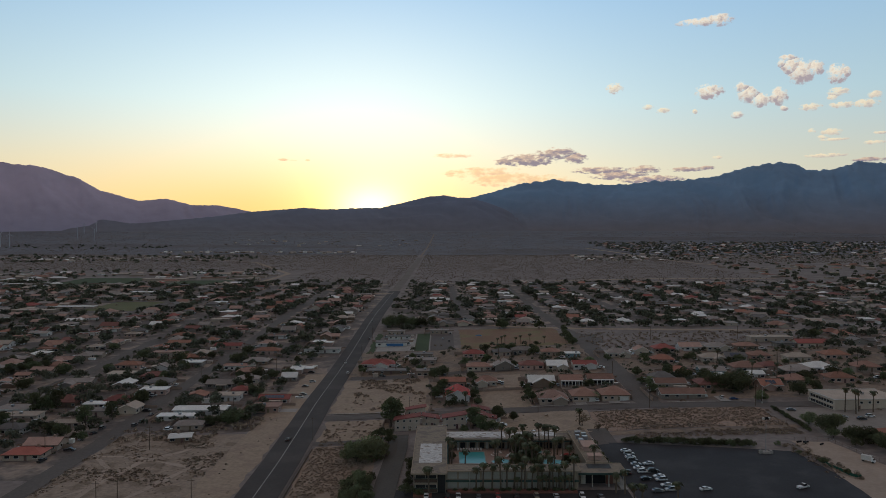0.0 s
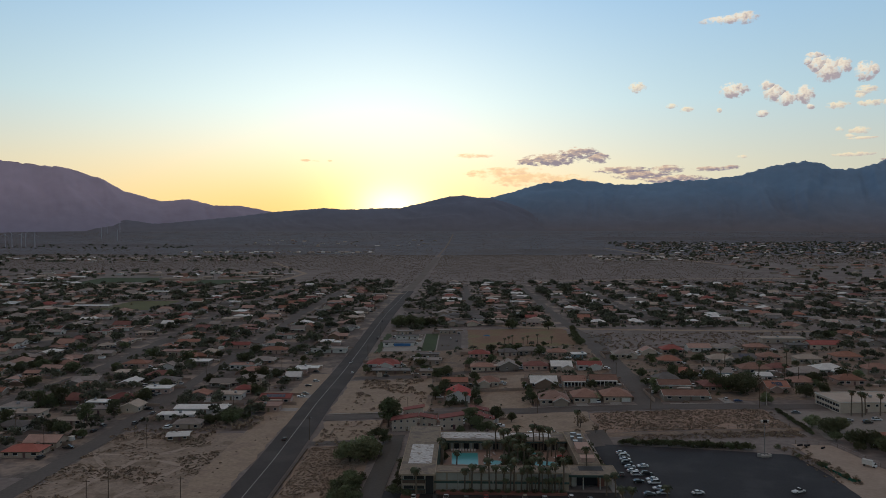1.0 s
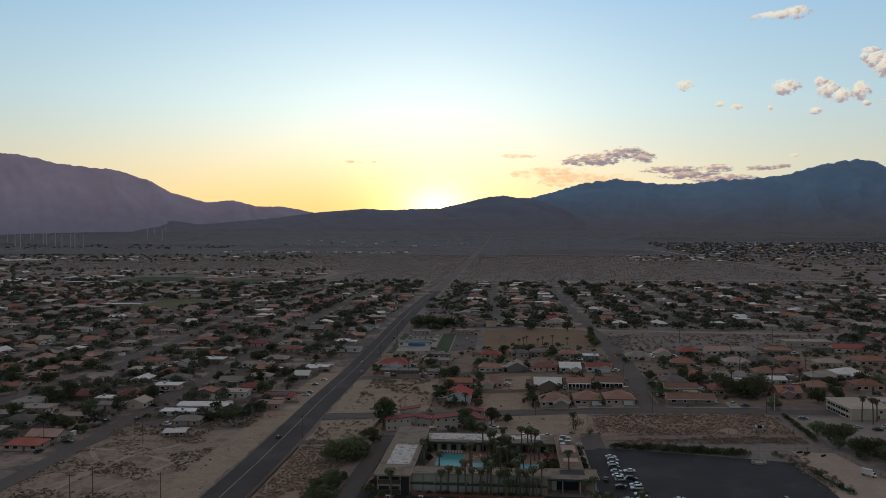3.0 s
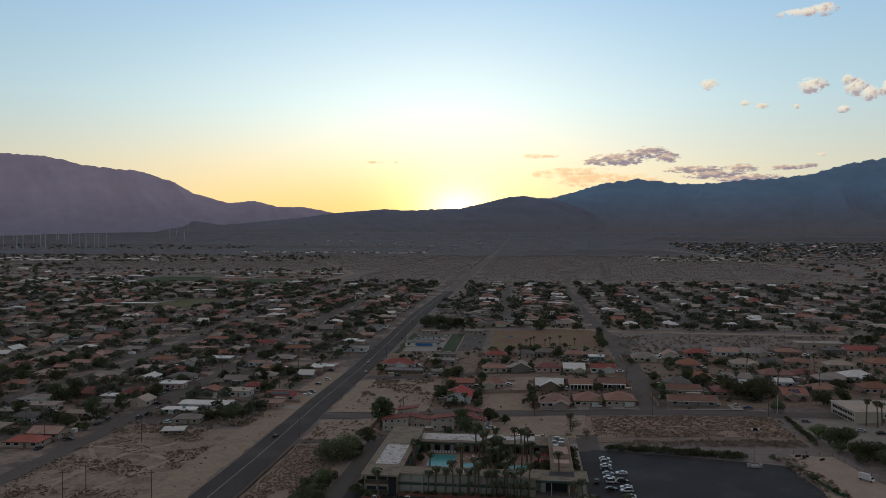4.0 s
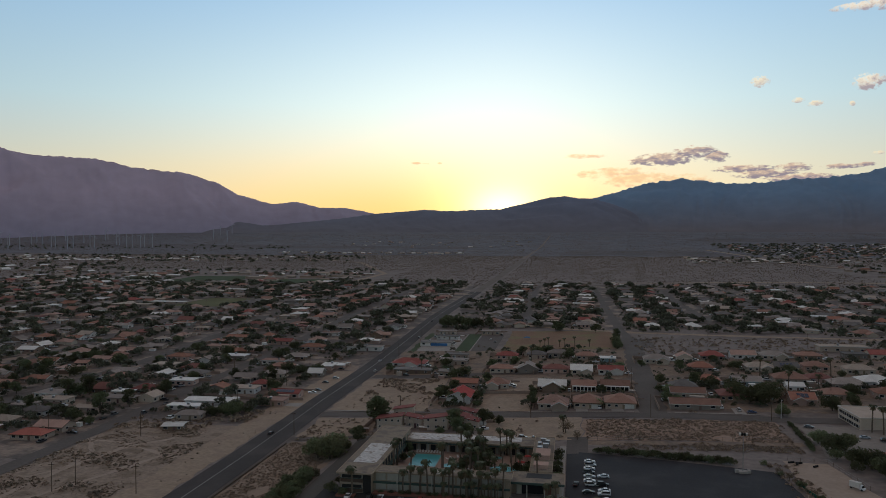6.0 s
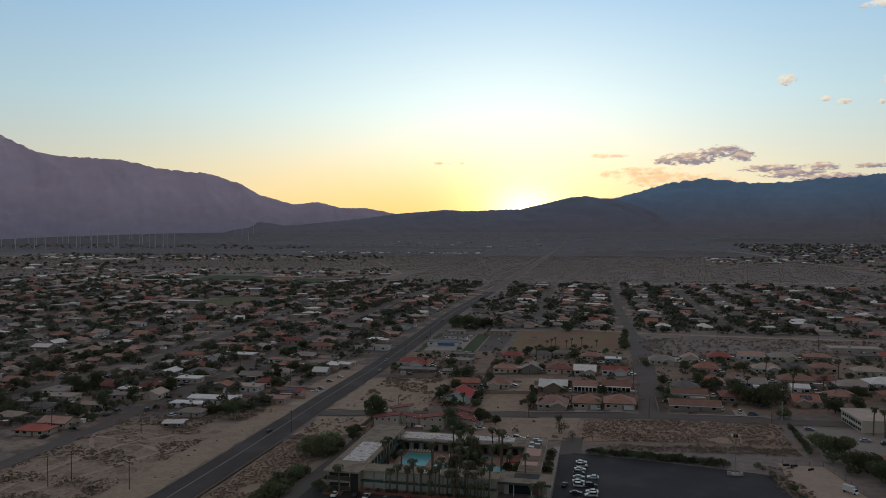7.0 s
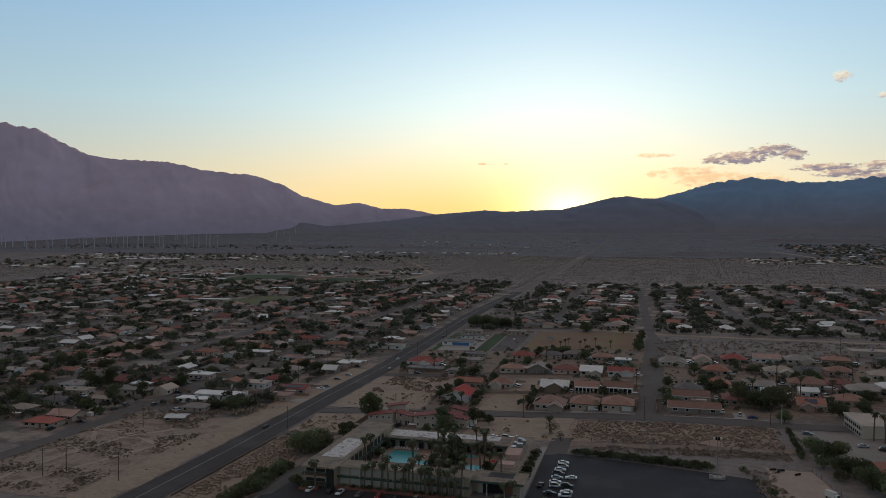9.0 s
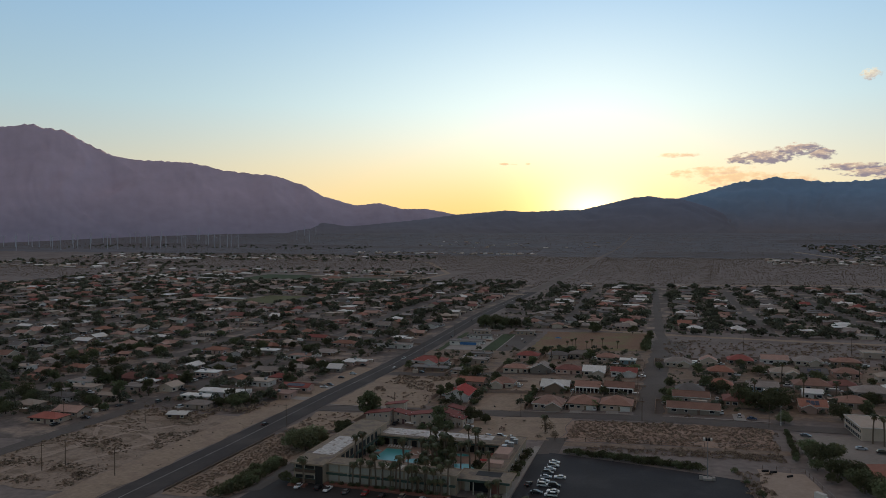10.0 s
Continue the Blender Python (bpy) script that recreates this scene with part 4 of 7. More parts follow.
def palm(x, y, kind=1, size=1.0, z=None):
    ms = PALM[kind % 4]
    root = thing("palm_tree", pose(x, y, gz(x, y) if z is None else z, 0, 0, (x * 53 + y * 17) % 360) @ Matrix.Scale(size, 4), "slender fan palm with a skirt of dead fronds", "palm tree", "palms round the motel")
    part("trunk", ms[0], None, root)
    part("fronds", ms[1], None, root, "green fan-shaped fronds")
    part("dead_fronds", ms[2], None, root, "dry brown hanging fronds")
    return root


# ---- cars ----
CAR_PAINT = {k: material(k + "_car_paint", c, 0.3, 0.05, 1.0, 0.2) for k, c in dict(white=(0.7, 0.7, 0.7), silver=(0.42, 0.43, 0.44), black=(0.02, 0.02, 0.022), grey=(0.12, 0.125, 0.13), red=(0.3, 0.03, 0.025), blue=(0.04, 0.07, 0.16), tan=(0.3, 0.25, 0.19)).items()}
TYRE = material("tyre_rubber", (0.02, 0.02, 0.02), 0.9, 0.1)
LAMP_RED = material("tail_lamp_red", (0.3, 0.02, 0.02), 0.3, 0.05)


def loft(g, profile, half, slot=0):
    """A side profile (x, z, narrowing) drawn across the car's width."""
    n = len(g.v)
    k = len(profile)
    g.v.extend((x, -half * s, z) for x, z, s in profile)
    g.v.extend((x, half * s, z) for x, z, s in profile)
    g.f.append(tuple(n + i for i in range(k)))
    g.f.append(tuple(n + k + i for i in reversed(range(k))))
    g.f.extend((n + (i + 1) % k, n + i, n + k + i, n + k + (i + 1) % k) for i in range(k))
    g.m.extend([slot] * (k + 2))
    return g


def car_kind(long, high, cab):
    b = loft(Geo(), [(-long / 2, 0.35, 0.94), (long / 2 - 0.1, 0.3, 0.94), (long / 2, 0.5, 0.96), (long / 2 - 0.12, 0.8, 0.93), (cab[1] + 0.35, 0.95, 0.97), (cab[0] - 0.3, 0.98, 0.97), (-long / 2 + 0.05, 0.9, 0.94)], 0.9)
    roof = loft(Geo(), [(cab[0] + 0.35, high - 0.09, 0.8), (cab[1] - 0.65, high - 0.09, 0.8), (cab[1] - 0.75, high, 0.74), (cab[0] + 0.45, high, 0.74)], 0.9)
    glass = loft(Geo(), [(cab[0] - 0.25, 0.93, 0.92), (cab[1] + 0.3, 0.9, 0.92), (cab[1] - 0.62, high - 0.07, 0.79), (cab[0] + 0.32, high - 0.07, 0.79)], 0.9)
    w = Geo().tube((0, -0.11, 0), (0, 0.11, 0), 0.33, 0.33, 12)
    rim = Geo().tube((0, -0.13, 0), (0, 0.13, 0), 0.2, 0.2, 10)
    lamp = Geo().box(-0.04, 0.04, -0.2, 0.2, -0.08, 0.08)
    return b.mesh("body", CAR_PAINT["white"]), roof.mesh("roof", CAR_PAINT["white"]), glass.mesh("cabin_glass", GLASS), w.mesh("tyre", TYRE), rim.mesh("rim", METAL), lamp.mesh("headlight", TRIM), lamp.mesh("tail_light", LAMP_RED), long


CARS = {"sedan": car_kind(4.6, 1.42, (-1.5, 0.9)), "suv": car_kind(4.7, 1.72, (-2.0, 1.0)), "pickup": car_kind(5.4, 1.75, (-0.4, 1.3))}


def car(x, y, heading, kind="sedan", colour="white", where="parked in the lot", z=None):
    b, r, gl, ty, rim, hl, tl, long = CARS[kind]
    root = thing("car", pose(x, y, (gz(x, y) + 0.2) if z is None else z, 0, 0, heading) @ Matrix.Scale(0.88, 4), f"{colour} {kind} {where}", "car")
    dress(part("body", b, None, root), CAR_PAINT[colour])
    dress(part("roof", r, None, root), CAR_PAINT[colour])
    part("cabin_glass", gl, None, root)
    for sx in (-1, 1):
        for sy in (-1, 1):
            wh = part("wheel", ty, None, root, at=pose(sx * long * 0.3, sy * 0.82, 0.33))
            part("rim", rim, None, wh)
        part("headlight", hl, None, root, at=pose(long / 2 - 0.05, sx * 0.62, 0.66))
        part("tail_light", tl, None, root, at=pose(-long / 2 + 0.02, sx * 0.64, 0.75))
    return root


# ---- street furniture ----
def utility_pole(x, y, h=10.5, turn=0):
    root = thing("utility_pole", pose(x, y, gz(x, y), 0, 0, turn), "weathered wooden utility pole with a crossarm", "utility pole", "utility poles")
    part("pole", shared(("pole", h), lambda: Geo().tube((0, 0, -0.5), (0, 0, h), 0.17, 0.11, 8), "pole", WOOD), None, root)
    part("crossarm", shared(("arm", h), lambda: Geo().box(-1.2, 1.2, -0.17, -0.05, h - 0.9, h - 0.76), "crossarm", WOOD), None, root)
    ins = shared(("ins",), lambda: Geo().tube((0, 0, 0), (0, 0, 0.22), 0.06, 0.04, 6), "insulator", METAL)
    for sx in (-1.05, 0.45, 1.05):
        part("insulator", ins, None, root, at=pose(sx, -0.11, h - 0.76))
    return root


def street_lamp(x, y, h=9.0, turn=0, heads=1, mat=TRIM):
    root = thing("street_lamp", pose(x, y, gz(x, y), 0, 0, turn), "pale metal street lamp with a short arm", "street lamp")
    part("pole", shared(("lp", h), lambda: Geo().tube((0, 0, -0.3), (0, 0, h), 0.12, 0.08, 8), "pole", mat), None, root)
    part("base", shared(("lb",), lambda: Geo().tube((0, 0, -0.3), (0, 0, 0.7), 0.3, 0.28, 10), "base", CONCRETE), None, root)
    for k in range(heads):
        arm = part("arm", shared(("la", h), lambda: Geo().tube((0, 0, h - 0.15), (1.4, 0, h + 0.1), 0.05, 0.04, 6), "arm", TRIM), None, root, at=pose(0, 0, 0, 0, 0, 180 * k))
        part("lamp_head", shared(("lh", h), lambda: Geo().box(1.2, 1.95, -0.16, 0.16, h + 0.04, h + 0.2), "lamp_head", METAL), None, arm)
    return root


def garden_wall(pts, h, mat, label, thick=0.25, name="garden_wall", category="wall"):
    """A low wall along a line, stepped with the land."""
    g = Geo()
    for (xa, ya), (xb, yb) in zip(pts, pts[1:]):
        l = math.hypot(xb - xa, yb - ya)
        n = max(1, round(l / 6))
        nx, ny = (yb - ya) / l * thick / 2, -(xb - xa) / l * thick / 2
        for i in range(n):
            x0, y0, x1, y1 = (xa + (xb - xa) * i / n, ya + (yb - ya) * i / n, xa + (xb - xa) * (i + 1) / n, ya + (yb - ya) * (i + 1) / n)
            z = max(gz(x0, y0), gz(x1, y1)) + h
            lo = min(gz(x0, y0), gz(x1, y1)) - 0.5
            c = [(x0 - nx, y0 - ny), (x0 + nx, y0 + ny), (x1 + nx, y1 + ny), (x1 - nx, y1 - ny)]
            g.solid([(*p, lo) for p in c], [(*p, z) for p in c])
    return tagged(new(name, g.mesh(name, mat)), label, category, kind="structure")


# ---- the motel round its pools ----
HOTEL_WALL = material("motel_stucco", (0.37, 0.295, 0.22), 0.9, 0.14, 2.0, 0.2, 0.01)
HOTEL_PANEL = material("motel_white_panel", (0.45, 0.42, 0.36), 0.8, 0.12, 2.0, 0.2)
HOTEL_ROOF = material("motel_roll_roof", (0.285, 0.235, 0.182), 0.95, 0.3, 1.2, 0.22, 0.02, alt=(0.18, 0.15, 0.128), alt_cut=0.54)
HOTEL_WHITE = material("worn_white_coating", (0.62, 0.6, 0.58), 0.85, 0.4, 0.9, 0.42, alt=(0.25, 0.21, 0.178), alt_cut=0.56)
HOTEL_GREEN = material("dark_green_fascia", (0.05, 0.085, 0.07), 0.7, 0.15, 2.0, 0.2)
HOTEL_DARK = material("dark_opening", (0.018, 0.016, 0.015), 0.7, 0.1)
PINK_DECK = material("pink_pool_deck", (0.33, 0.23, 0.185), 0.9, 0.16, 1.2, 0.15)
BRICK_RED = material("red_brick_planter", (0.22, 0.1, 0.075), 0.9, 0.2, 4.0, 0.3, 0.02)
POOL_WATER = material("pool_water", (0.05, 0.33, 0.34), 0.3, 0.1, 0.6, 0.1)

SITE = pose(-1.6, -0.3, -2.6) @ Matrix.Scale(1.029, 4)  # where the motel's own plan lies in the town


def site(x, y):
    return 1.029 * x - 1.6, 1.029 * y - 0.3


sheet("pool_deck", 0.9, 52, 249.2, 289.9, PINK_DECK, "pinkish paved pool deck in the courtyard", "deck", 0.14)
sheet("motel_forecourt", -20, 62, 150, 243, ASPHALT, "dark asphalt forecourt and drive by the motel", "driveway", 0.13)
band("lane", [(-56, 314), (-36, 314.4), (-24, 318)], 5, OLD_ASPHALT, "narrow grey lane to the back of the motel", "lane", 0.2)
band("driveway", [(-20.5, 230), (-19.5, 262), (-18.5, 290), (-19.5, 322)], 8.6, OLD_DARK, "narrow asphalt drive beside the motel", "driveway", 0.22)

motel = thing("motel", SITE, "two-storey mid-century motel wings with flat roofs and white panels", "motel")
WINGS = (  # x0, x1, y0, y1, height
    (-8, 2.4, 234, 290, 6.3),
    (2.4, 46, 237.5, 242.4, 6.1),
    (2.4, 51, 282, 291.5, 3.7),
    (51.6, 58, 250, 290, 4.6),
    (46, 61, 243, 250, 4.3),
)
for x0, x1, y0, y1, h in WINGS:
    part("wall", Geo().box(x0, x1, y0, y1, -1.5, h), HOTEL_WALL, motel)
# roofs with a deep overhanging slab and a low rim
for (x0, x1, y0, y1, h), (a, b, c, d), mat in zip(WINGS, ((0.8, 0.5, 1.2, 0.6), (-0.5, 0.6, 1.4, 0.5), (-0.4, 0.4, 1.6, 0.5), (0.5, 0.5, 0.3, 0.6), (0.8, 1.6, 4.0, -0.3)), (HOTEL_ROOF, HOTEL_ROOF, HOTEL_ROOF, HOTEL_ROOF, HOTEL_ROOF)):
    r = part("roof", Geo().box(x0 - a, x1 + b, y0 - c, y1 + d, h, h + 0.35), mat, motel)
    g = Geo()
    for q in ((x0 - a, x1 + b, y0 - c - 0.05, y0 - c + 0.15), (x0 - a, x1 + b, y1 + d - 0.15, y1 + d + 0.05), (x0 - a - 0.05, x0 - a + 0.15, y0 - c + 0.15, y1 + d - 0.15), (x1 + b - 0.15, x1 + b + 0.05, y0 - c + 0.15, y1 + d - 0.15)):
        g.box(*q, h + 0.02, h + 0.5)
    part("fascia", g, HOTEL_WALL, r)
# white coated stretches of roof
part("roof_coating", Geo().box(-6.6, 1.2, 244, 266, 6.66, 6.69), HOTEL_WHITE, motel, "patchy worn white roof coating")
part("roof_coating", Geo().box(2.6, 26, 283.0, 291.3, 4.07, 4.1), HOTEL_WHITE, motel, "worn white roof coating")
part("roof_coating", Geo().box(27, 46, 285.5, 291.3, 4.06, 4.09), HOTEL_WHITE, motel, "worn white roof coating")
part("roof_coating", Geo().box(21.5, 28, 237.6, 241.5, 6.47, 6.5), HOTEL_PANEL, motel, "pale roof patch")
# street front: panels between dark recesses, a green band at mid height
for k in range(11):
    x = 4.6 + k * 3.75
    for z in (0.5, 3.5):
        part("panel", shared(("hp",), lambda: Geo().box(-1.55, 1.55, -0.16, 0.05, 0, 2.1), "panel", HOTEL_PANEL), None, motel, at=pose(x, 237.5, z))
    if k % 3 == 1:
        part("pier", shared(("pier",), lambda: Geo().box(-0.22, 0.22, -1.2, 0.05, 0, 6.1), "pier", HOTEL_PANEL), None, motel, at=pose(x + 1.87, 237.4, 0))
part("balcony_band", Geo().box(2.4, 46, 236.2, 237.45, 2.75, 3.1), HOTEL_GREEN, motel, "dark green balcony edge")
part("balcony_rail", Geo().box(2.4, 46, 236.2, 236.28, 3.1, 3.35), HOTEL_GREEN, motel)
# near-black slabs on the solid wall paint the shade of stair and balconies
part("recess", Geo().box(-0.2, 2.3, 233.7, 233.98, 0.2, 5.9), HOTEL_DARK, motel, "dark slab for the shade in the open stair")
for z in (0.35, 3.45):
    part("panel", Geo().box(-7.7, -0.4, 233.78, 233.97, z, z + 1.15), material("brown_boarding", (0.12, 0.08, 0.06), 0.8, 0.25, 3.0, 0.4), motel, "dark brown boarded balcony front")
    part("balcony_rail", Geo().box(-7.9, -0.3, 233.6, 233.77, z + 1.15, z + 1.32), HOTEL_GREEN, motel, "dark green balcony edge")
    part("recess", Geo().box(-7.6, -0.5, 233.9, 233.96, z + 1.35, z + 2.35), HOTEL_DARK, motel, "dark slab for the shade behind a balcony")
    for k in range(3):
        part("post", shared(("bpo",), lambda: Geo().box(-0.09, 0.09, -0.1, 0.1, 0, 1.05), "post", HOTEL_PANEL), None, motel, at=pose(-7.4 + k * 3.4, 233.86, z + 1.32))
# left wing, court side: two tiers of doors behind a walkway
for k in range(9):
    y = 249 + k * 3.7
    for z in (0.1, 3.2):
        part("opening", shared(("ho",), lambda: Geo().box(-0.02, 0.1, -1.1, 1.1, 0, 2.3), "opening", HOTEL_DARK), None, motel, at=pose(2.4, y, z))
part("walkway", Geo().box(2.45, 3.6, 246.2, 281.5, 2.85, 3.05), HOTEL_GREEN, motel)
for k in range(10):
    part("post", shared(("hpost",), lambda: Geo().box(-0.06, 0.06, -0.06, 0.06, 0, 6.3), "post", HOTEL_GREEN), None, motel, at=pose(3.5, 248 + k * 3.6, 0))
# left wing, drive side
for k in range(12):
    for z in (0.9, 4.0):
        part("window", WIN[(1.5, 1.2)], None, motel, at=pose(-8, 238 + k * 4.3, z, 0, 0, -90))
# back wing: dark doorways in a pale front under a deep canopy
for k in range(12):
    x = 5.5 + k * 3.75
    part("doorway", shared(("hd",), lambda: Geo().box(-0.95, 0.95, -0.06, 0.02, 0, 2.35), "doorway", HOTEL_DARK), None, motel, at=pose(x, 282, 0.1))
    part("pilaster", shared(("hpi",), lambda: Geo().box(-0.35, 0.35, -0.3, 0.02, 0, 3.6), "pilaster", HOTEL_PANEL), None, motel, at=pose(x + 1.87, 282, 0))
part("canopy", Geo().box(2.2, 51, 279.9, 281.9, 3.25, 3.5), HOTEL_GREEN, motel, "dark green canopy edge")
# east wing: a raised box, a penthouse and rooftop plant
part("roof_room", Geo().box(52.6, 57.2, 262.5, 270.5, 4.95, 6.4).box(52.4, 57.4, 262.3, 270.7, 6.4, 6.55), WALL["pink"], motel, "pale rooftop room")
part("roof_room", Geo().box(52.5, 57.0, 252.5, 256.0, 4.95, 6.2).box(52.3, 57.2, 252.3, 256.2, 6.2, 6.35), WALL["pink"], motel, "pink stucco rooftop parapet")
for x, y, a, b, h in ((53.5, 273.0, 1.6, 2.2, 1.5), (55.5, 275.5, 1.8, 1.5, 1.9), (53.2, 279.0, 1.2, 1.8, 1.3), (56.0, 281.0, 1.5, 1.5, 1.6), (54.3, 284.5, 2.0, 1.3, 1.2)):
    part("roof_unit", Geo().box(x - a / 2, x + a / 2, y - b / 2, y + b / 2, 4.98, 4.9 + h).box(x - a / 2 - 0.1, x + a / 2 + 0.1, y - b / 2 - 0.1, y + b / 2 + 0.1, 4.9 + h, 5 + h), METAL, motel, "grey rooftop air-conditioning unit")
for k in range(6):
    part("window", WIN[(2.2, 1.4)], None, motel, at=pose(58, 253 + k * 6, 1.2, 0, 0, 90))
# entrance canopy with posts and glazed lobby
part("lobby_glass", Geo().box(47.5, 56, 242.6, 242.95, 0.2, 3.4), GLASS, motel)
part("lobby_panel", Geo().box(47.6, 49.2, 241.9, 242.55, 0.1, 4.1), HOTEL_PANEL, motel, "white entrance panel")
part("lobby_panel", Geo().box(56.2, 58.4, 242.2, 242.9, 0.1, 3.9), BRICK_RED, motel, "red brick entrance wall")
part("canopy", Geo().box(44.8, 62.6, 238.8, 239.0, 4.2, 4.9), HOTEL_GREEN, motel, "dark green canopy edge")
# no hole in the roof: its shaded depth is a thin dark slab on top
part("skylight_well", Geo().box(50.5, 58.5, 244.2, 248.6, 4.66, 4.7), HOTEL_DARK, motel, "dark slab for the shade in a light well")
for x in (46, 51, 56.5, 61.5):
    part("post", shared(("cp",), lambda: Geo().box(-0.15, 0.15, -0.15, 0.15, 0, 4.3), "post", HOTEL_PANEL), None, motel, at=pose(x, 239.6, 0))


def pool(pts, label):
    """A pool with a pale coping that stands proud of the deck and water just below its rim."""
    cx, cy = sum(p[0] for p in pts) / len(pts), sum(p[1] for p in pts) / len(pts)
    root = thing("swimming_pool", SITE @ pose(cx, cy, 0.06), label, "swimming pool")
    inner = [(x - cx, y - cy) for x, y in pts]
    outer = []
    for x, y in inner:
        l = math.hypot(x, y)
        outer.append((x * (l + 0.5) / l, y * (l + 0.5) / l))
    part("water", Geo().face([(x, y, 0.2) for x, y in inner]), POOL_WATER, root, "clear turquoise water")
    g = Geo()
    for i in range(len(inner)):
        j = (i + 1) % len(inner)
        c = (inner[i], outer[i], outer[j], inner[j])
        g.solid([(*p, 0.0) for p in c], [(*p, 0.26) for p in c])
    part("coping", g, CONCRETE, root)
    return root


def oval(cx, cy, a, b, turn=0.0, n=20):
    r = radians(turn)
    return [(cx + a * math.cos(t) * math.cos(r) - b * math.sin(t) * math.sin(r), cy + a * math.cos(t) * math.sin(r) + b * math.sin(t) * math.cos(r)) for t in (i * math.tau / n for i in range(n))]


pool([(7.6, 276.8), (7.7, 263.2), (17.2, 263.0), (17.2, 276.9)], "large turquoise rectangular swimming pool with pale coping")
pool(oval(4.2, 272.8, 2.3, 1.5), "small round turquoise spa pool")
pool(oval(22.8, 265.5, 3.4, 2.4, 15), "small turquoise oval pool beside palms")
pool(oval(42.0, 264.5, 5.4, 2.9, -8), "turquoise oval pool at the end of the court")
pool(oval(37.0, 277.0, 2.6, 1.4), "small turquoise wading pool")


def lounger(x, y, turn):
    root = thing("sun_lounger", SITE @ pose(x, y, 0.14, 0, 0, turn), "white slatted sun lounger on the pool deck", "lounger", "sun loungers by the pool")
    part("seat", shared(("ls",), lambda: Geo().box(-0.32, 0.32, -0.95, 0.35, 0.28, 0.36), "seat", TRIM), None, root)
    part("backrest", shared(("lbk",), lambda: Geo().solid([(-0.32, 0.33, 0.3), (0.32, 0.33, 0.3), (0.32, 0.95, 0.68), (-0.32, 0.95, 0.68)], [(-0.32, 0.33, 0.37), (0.32, 0.33, 0.37), (0.32, 0.95, 0.75), (-0.32, 0.95, 0.75)]), "backrest", TRIM), None, root)
    leg = shared(("ll",), lambda: Geo().box(-0.03, 0.03, -0.03, 0.03, 0, 0.28), "leg", TRIM)
    for sx in (-0.28, 0.28):
        for sy in (-0.8, 0.3):
            part("leg", leg, None, root, at=pose(sx, sy, 0))
    return root


for k in range(9):
    lounger(7.4 + k * 1.1, 279.2, 0)
for x, y, a in ((20.5, 272, 80), (21.5, 274, 70), (23.5, 275.5, 20), (25.5, 271, -30), (26.5, 273.5, -50), (34, 268, 60), (33.5, 271, 80), (47.5, 270, -60), (46, 272, -40), (30, 262, 100)):
    lounger(x, y, a)


def parasol(x, y, mat, label):
    root = thing("parasol", SITE @ pose(x, y, 0.14), label, "parasol")
    part("pole", shared(("pp",), lambda: Geo().tube((0, 0, 0), (0, 0, 2.5), 0.03, 0.03, 6), "pole", METAL), None, root)
    part("base", shared(("pb",), lambda: Geo().tube((0, 0, 0), (0, 0, 0.1), 0.3, 0.28, 10), "base", CONCRETE), None, root)
    g = Geo()
    for i in range(8):
        a, b = i * math.tau / 8, (i + 1) * math.tau / 8
        g.face([(1.4 * math.cos(a), 1.4 * math.sin(a), 2.1), (1.4 * math.cos(b), 1.4 * math.sin(b), 2.1), (0, 0, 2.6)])
    part("canopy", g, mat, root)
    return root


parasol(49, 274.5, ROOF["red"], "faded red parasol on the pool deck")
parasol(47.3, 267.5, ROOF["red"], "faded red parasol on the pool deck")
parasol(33, 273.5, TRIM, "white parasol on the pool deck")

tagged(new("planter", Geo().box(1.5, 44.7, 239.6, 241.8, -3.2, -1.85).mesh("planter", BRICK_RED)), "long red brick planter along the motel front", "planter")
tagged(new("planter", Geo().box(-9.8, -3.7, 235.9, 238.4, -3.2, -1.9).mesh("planter", BRICK_RED)), "red brick planter by the motel corner", "planter")
for k in range(14):
    tree(4.0 + k * 3.0 + (k * 7 % 3) * 0.4, 241.0, "bush", 0.5 + 0.06 * (k % 4), group="shrubs in the planter")
garden_wall([(61.2, 243), (61.6, 304)], 0.35, CONCRETE, "pale concrete pavement strip beside the parking lot", 2.4, "kerb", "kerb")

for k, x in enumerate((12.3, 14.6, 17.6, 20.3, 22.4, 24.8, 27.0, 28.2, 30.6, 32.4, 34.0, 36.2, 37.4, 39.4, 41.4, 44.0)):
    palm(*site(x, 235.2 + 0.5 * (k % 3)), (1, 2, 1, 3, 2, 1, 2, 3)[k % 8], 0.92 + 0.04 * (k % 4))
for k, (x, y) in enumerate(((9.5, 259.4), (21.0, 258.7), (26.4, 262.5), (28.6, 268.4), (27.2, 277), (30.6, 279.6), (38.8, 280.3), (41.0, 281.0), (42.4, 279.8), (20.4, 260.3),
        (39.0, 258.4), (41.4, 259.2), (44.6, 259.5), (31.0, 255.5), (33.4, 258.0), (35.2, 262.0), (29.4, 257.2), (4.6, 254), (3.9, 262.5), (-3, 231.3), (60.2, 233), (57.4, 233.5), (53.8, 249.2), (30.2, 262.5), (33.0, 268.0), (25.5, 250.5), (36.0, 251.5), (28.6, 272.5), (31.6, 274.2), (34.4, 266.4), (29.8, 266.0), (44.8, 274.0), (47.2, 262.0), (43.2, 272.4), (24.2, 279.6))):
    palm(*site(x, y), k * 3 + k // 4, 0.9 + 0.05 * (k % 5))
for x, y, k in ((59.5, 224.0, 1), (62.8, 227.5, 0), (72.5, 222.5, 1)):
    palm(x, y, k)
for k, x in enumerate((25.5, 33.0, 35.0, 38.3, 40.5, 42.5)):
    palm(*site(x, 234.3), 0, 0.7 + 0.05 * (k % 3))
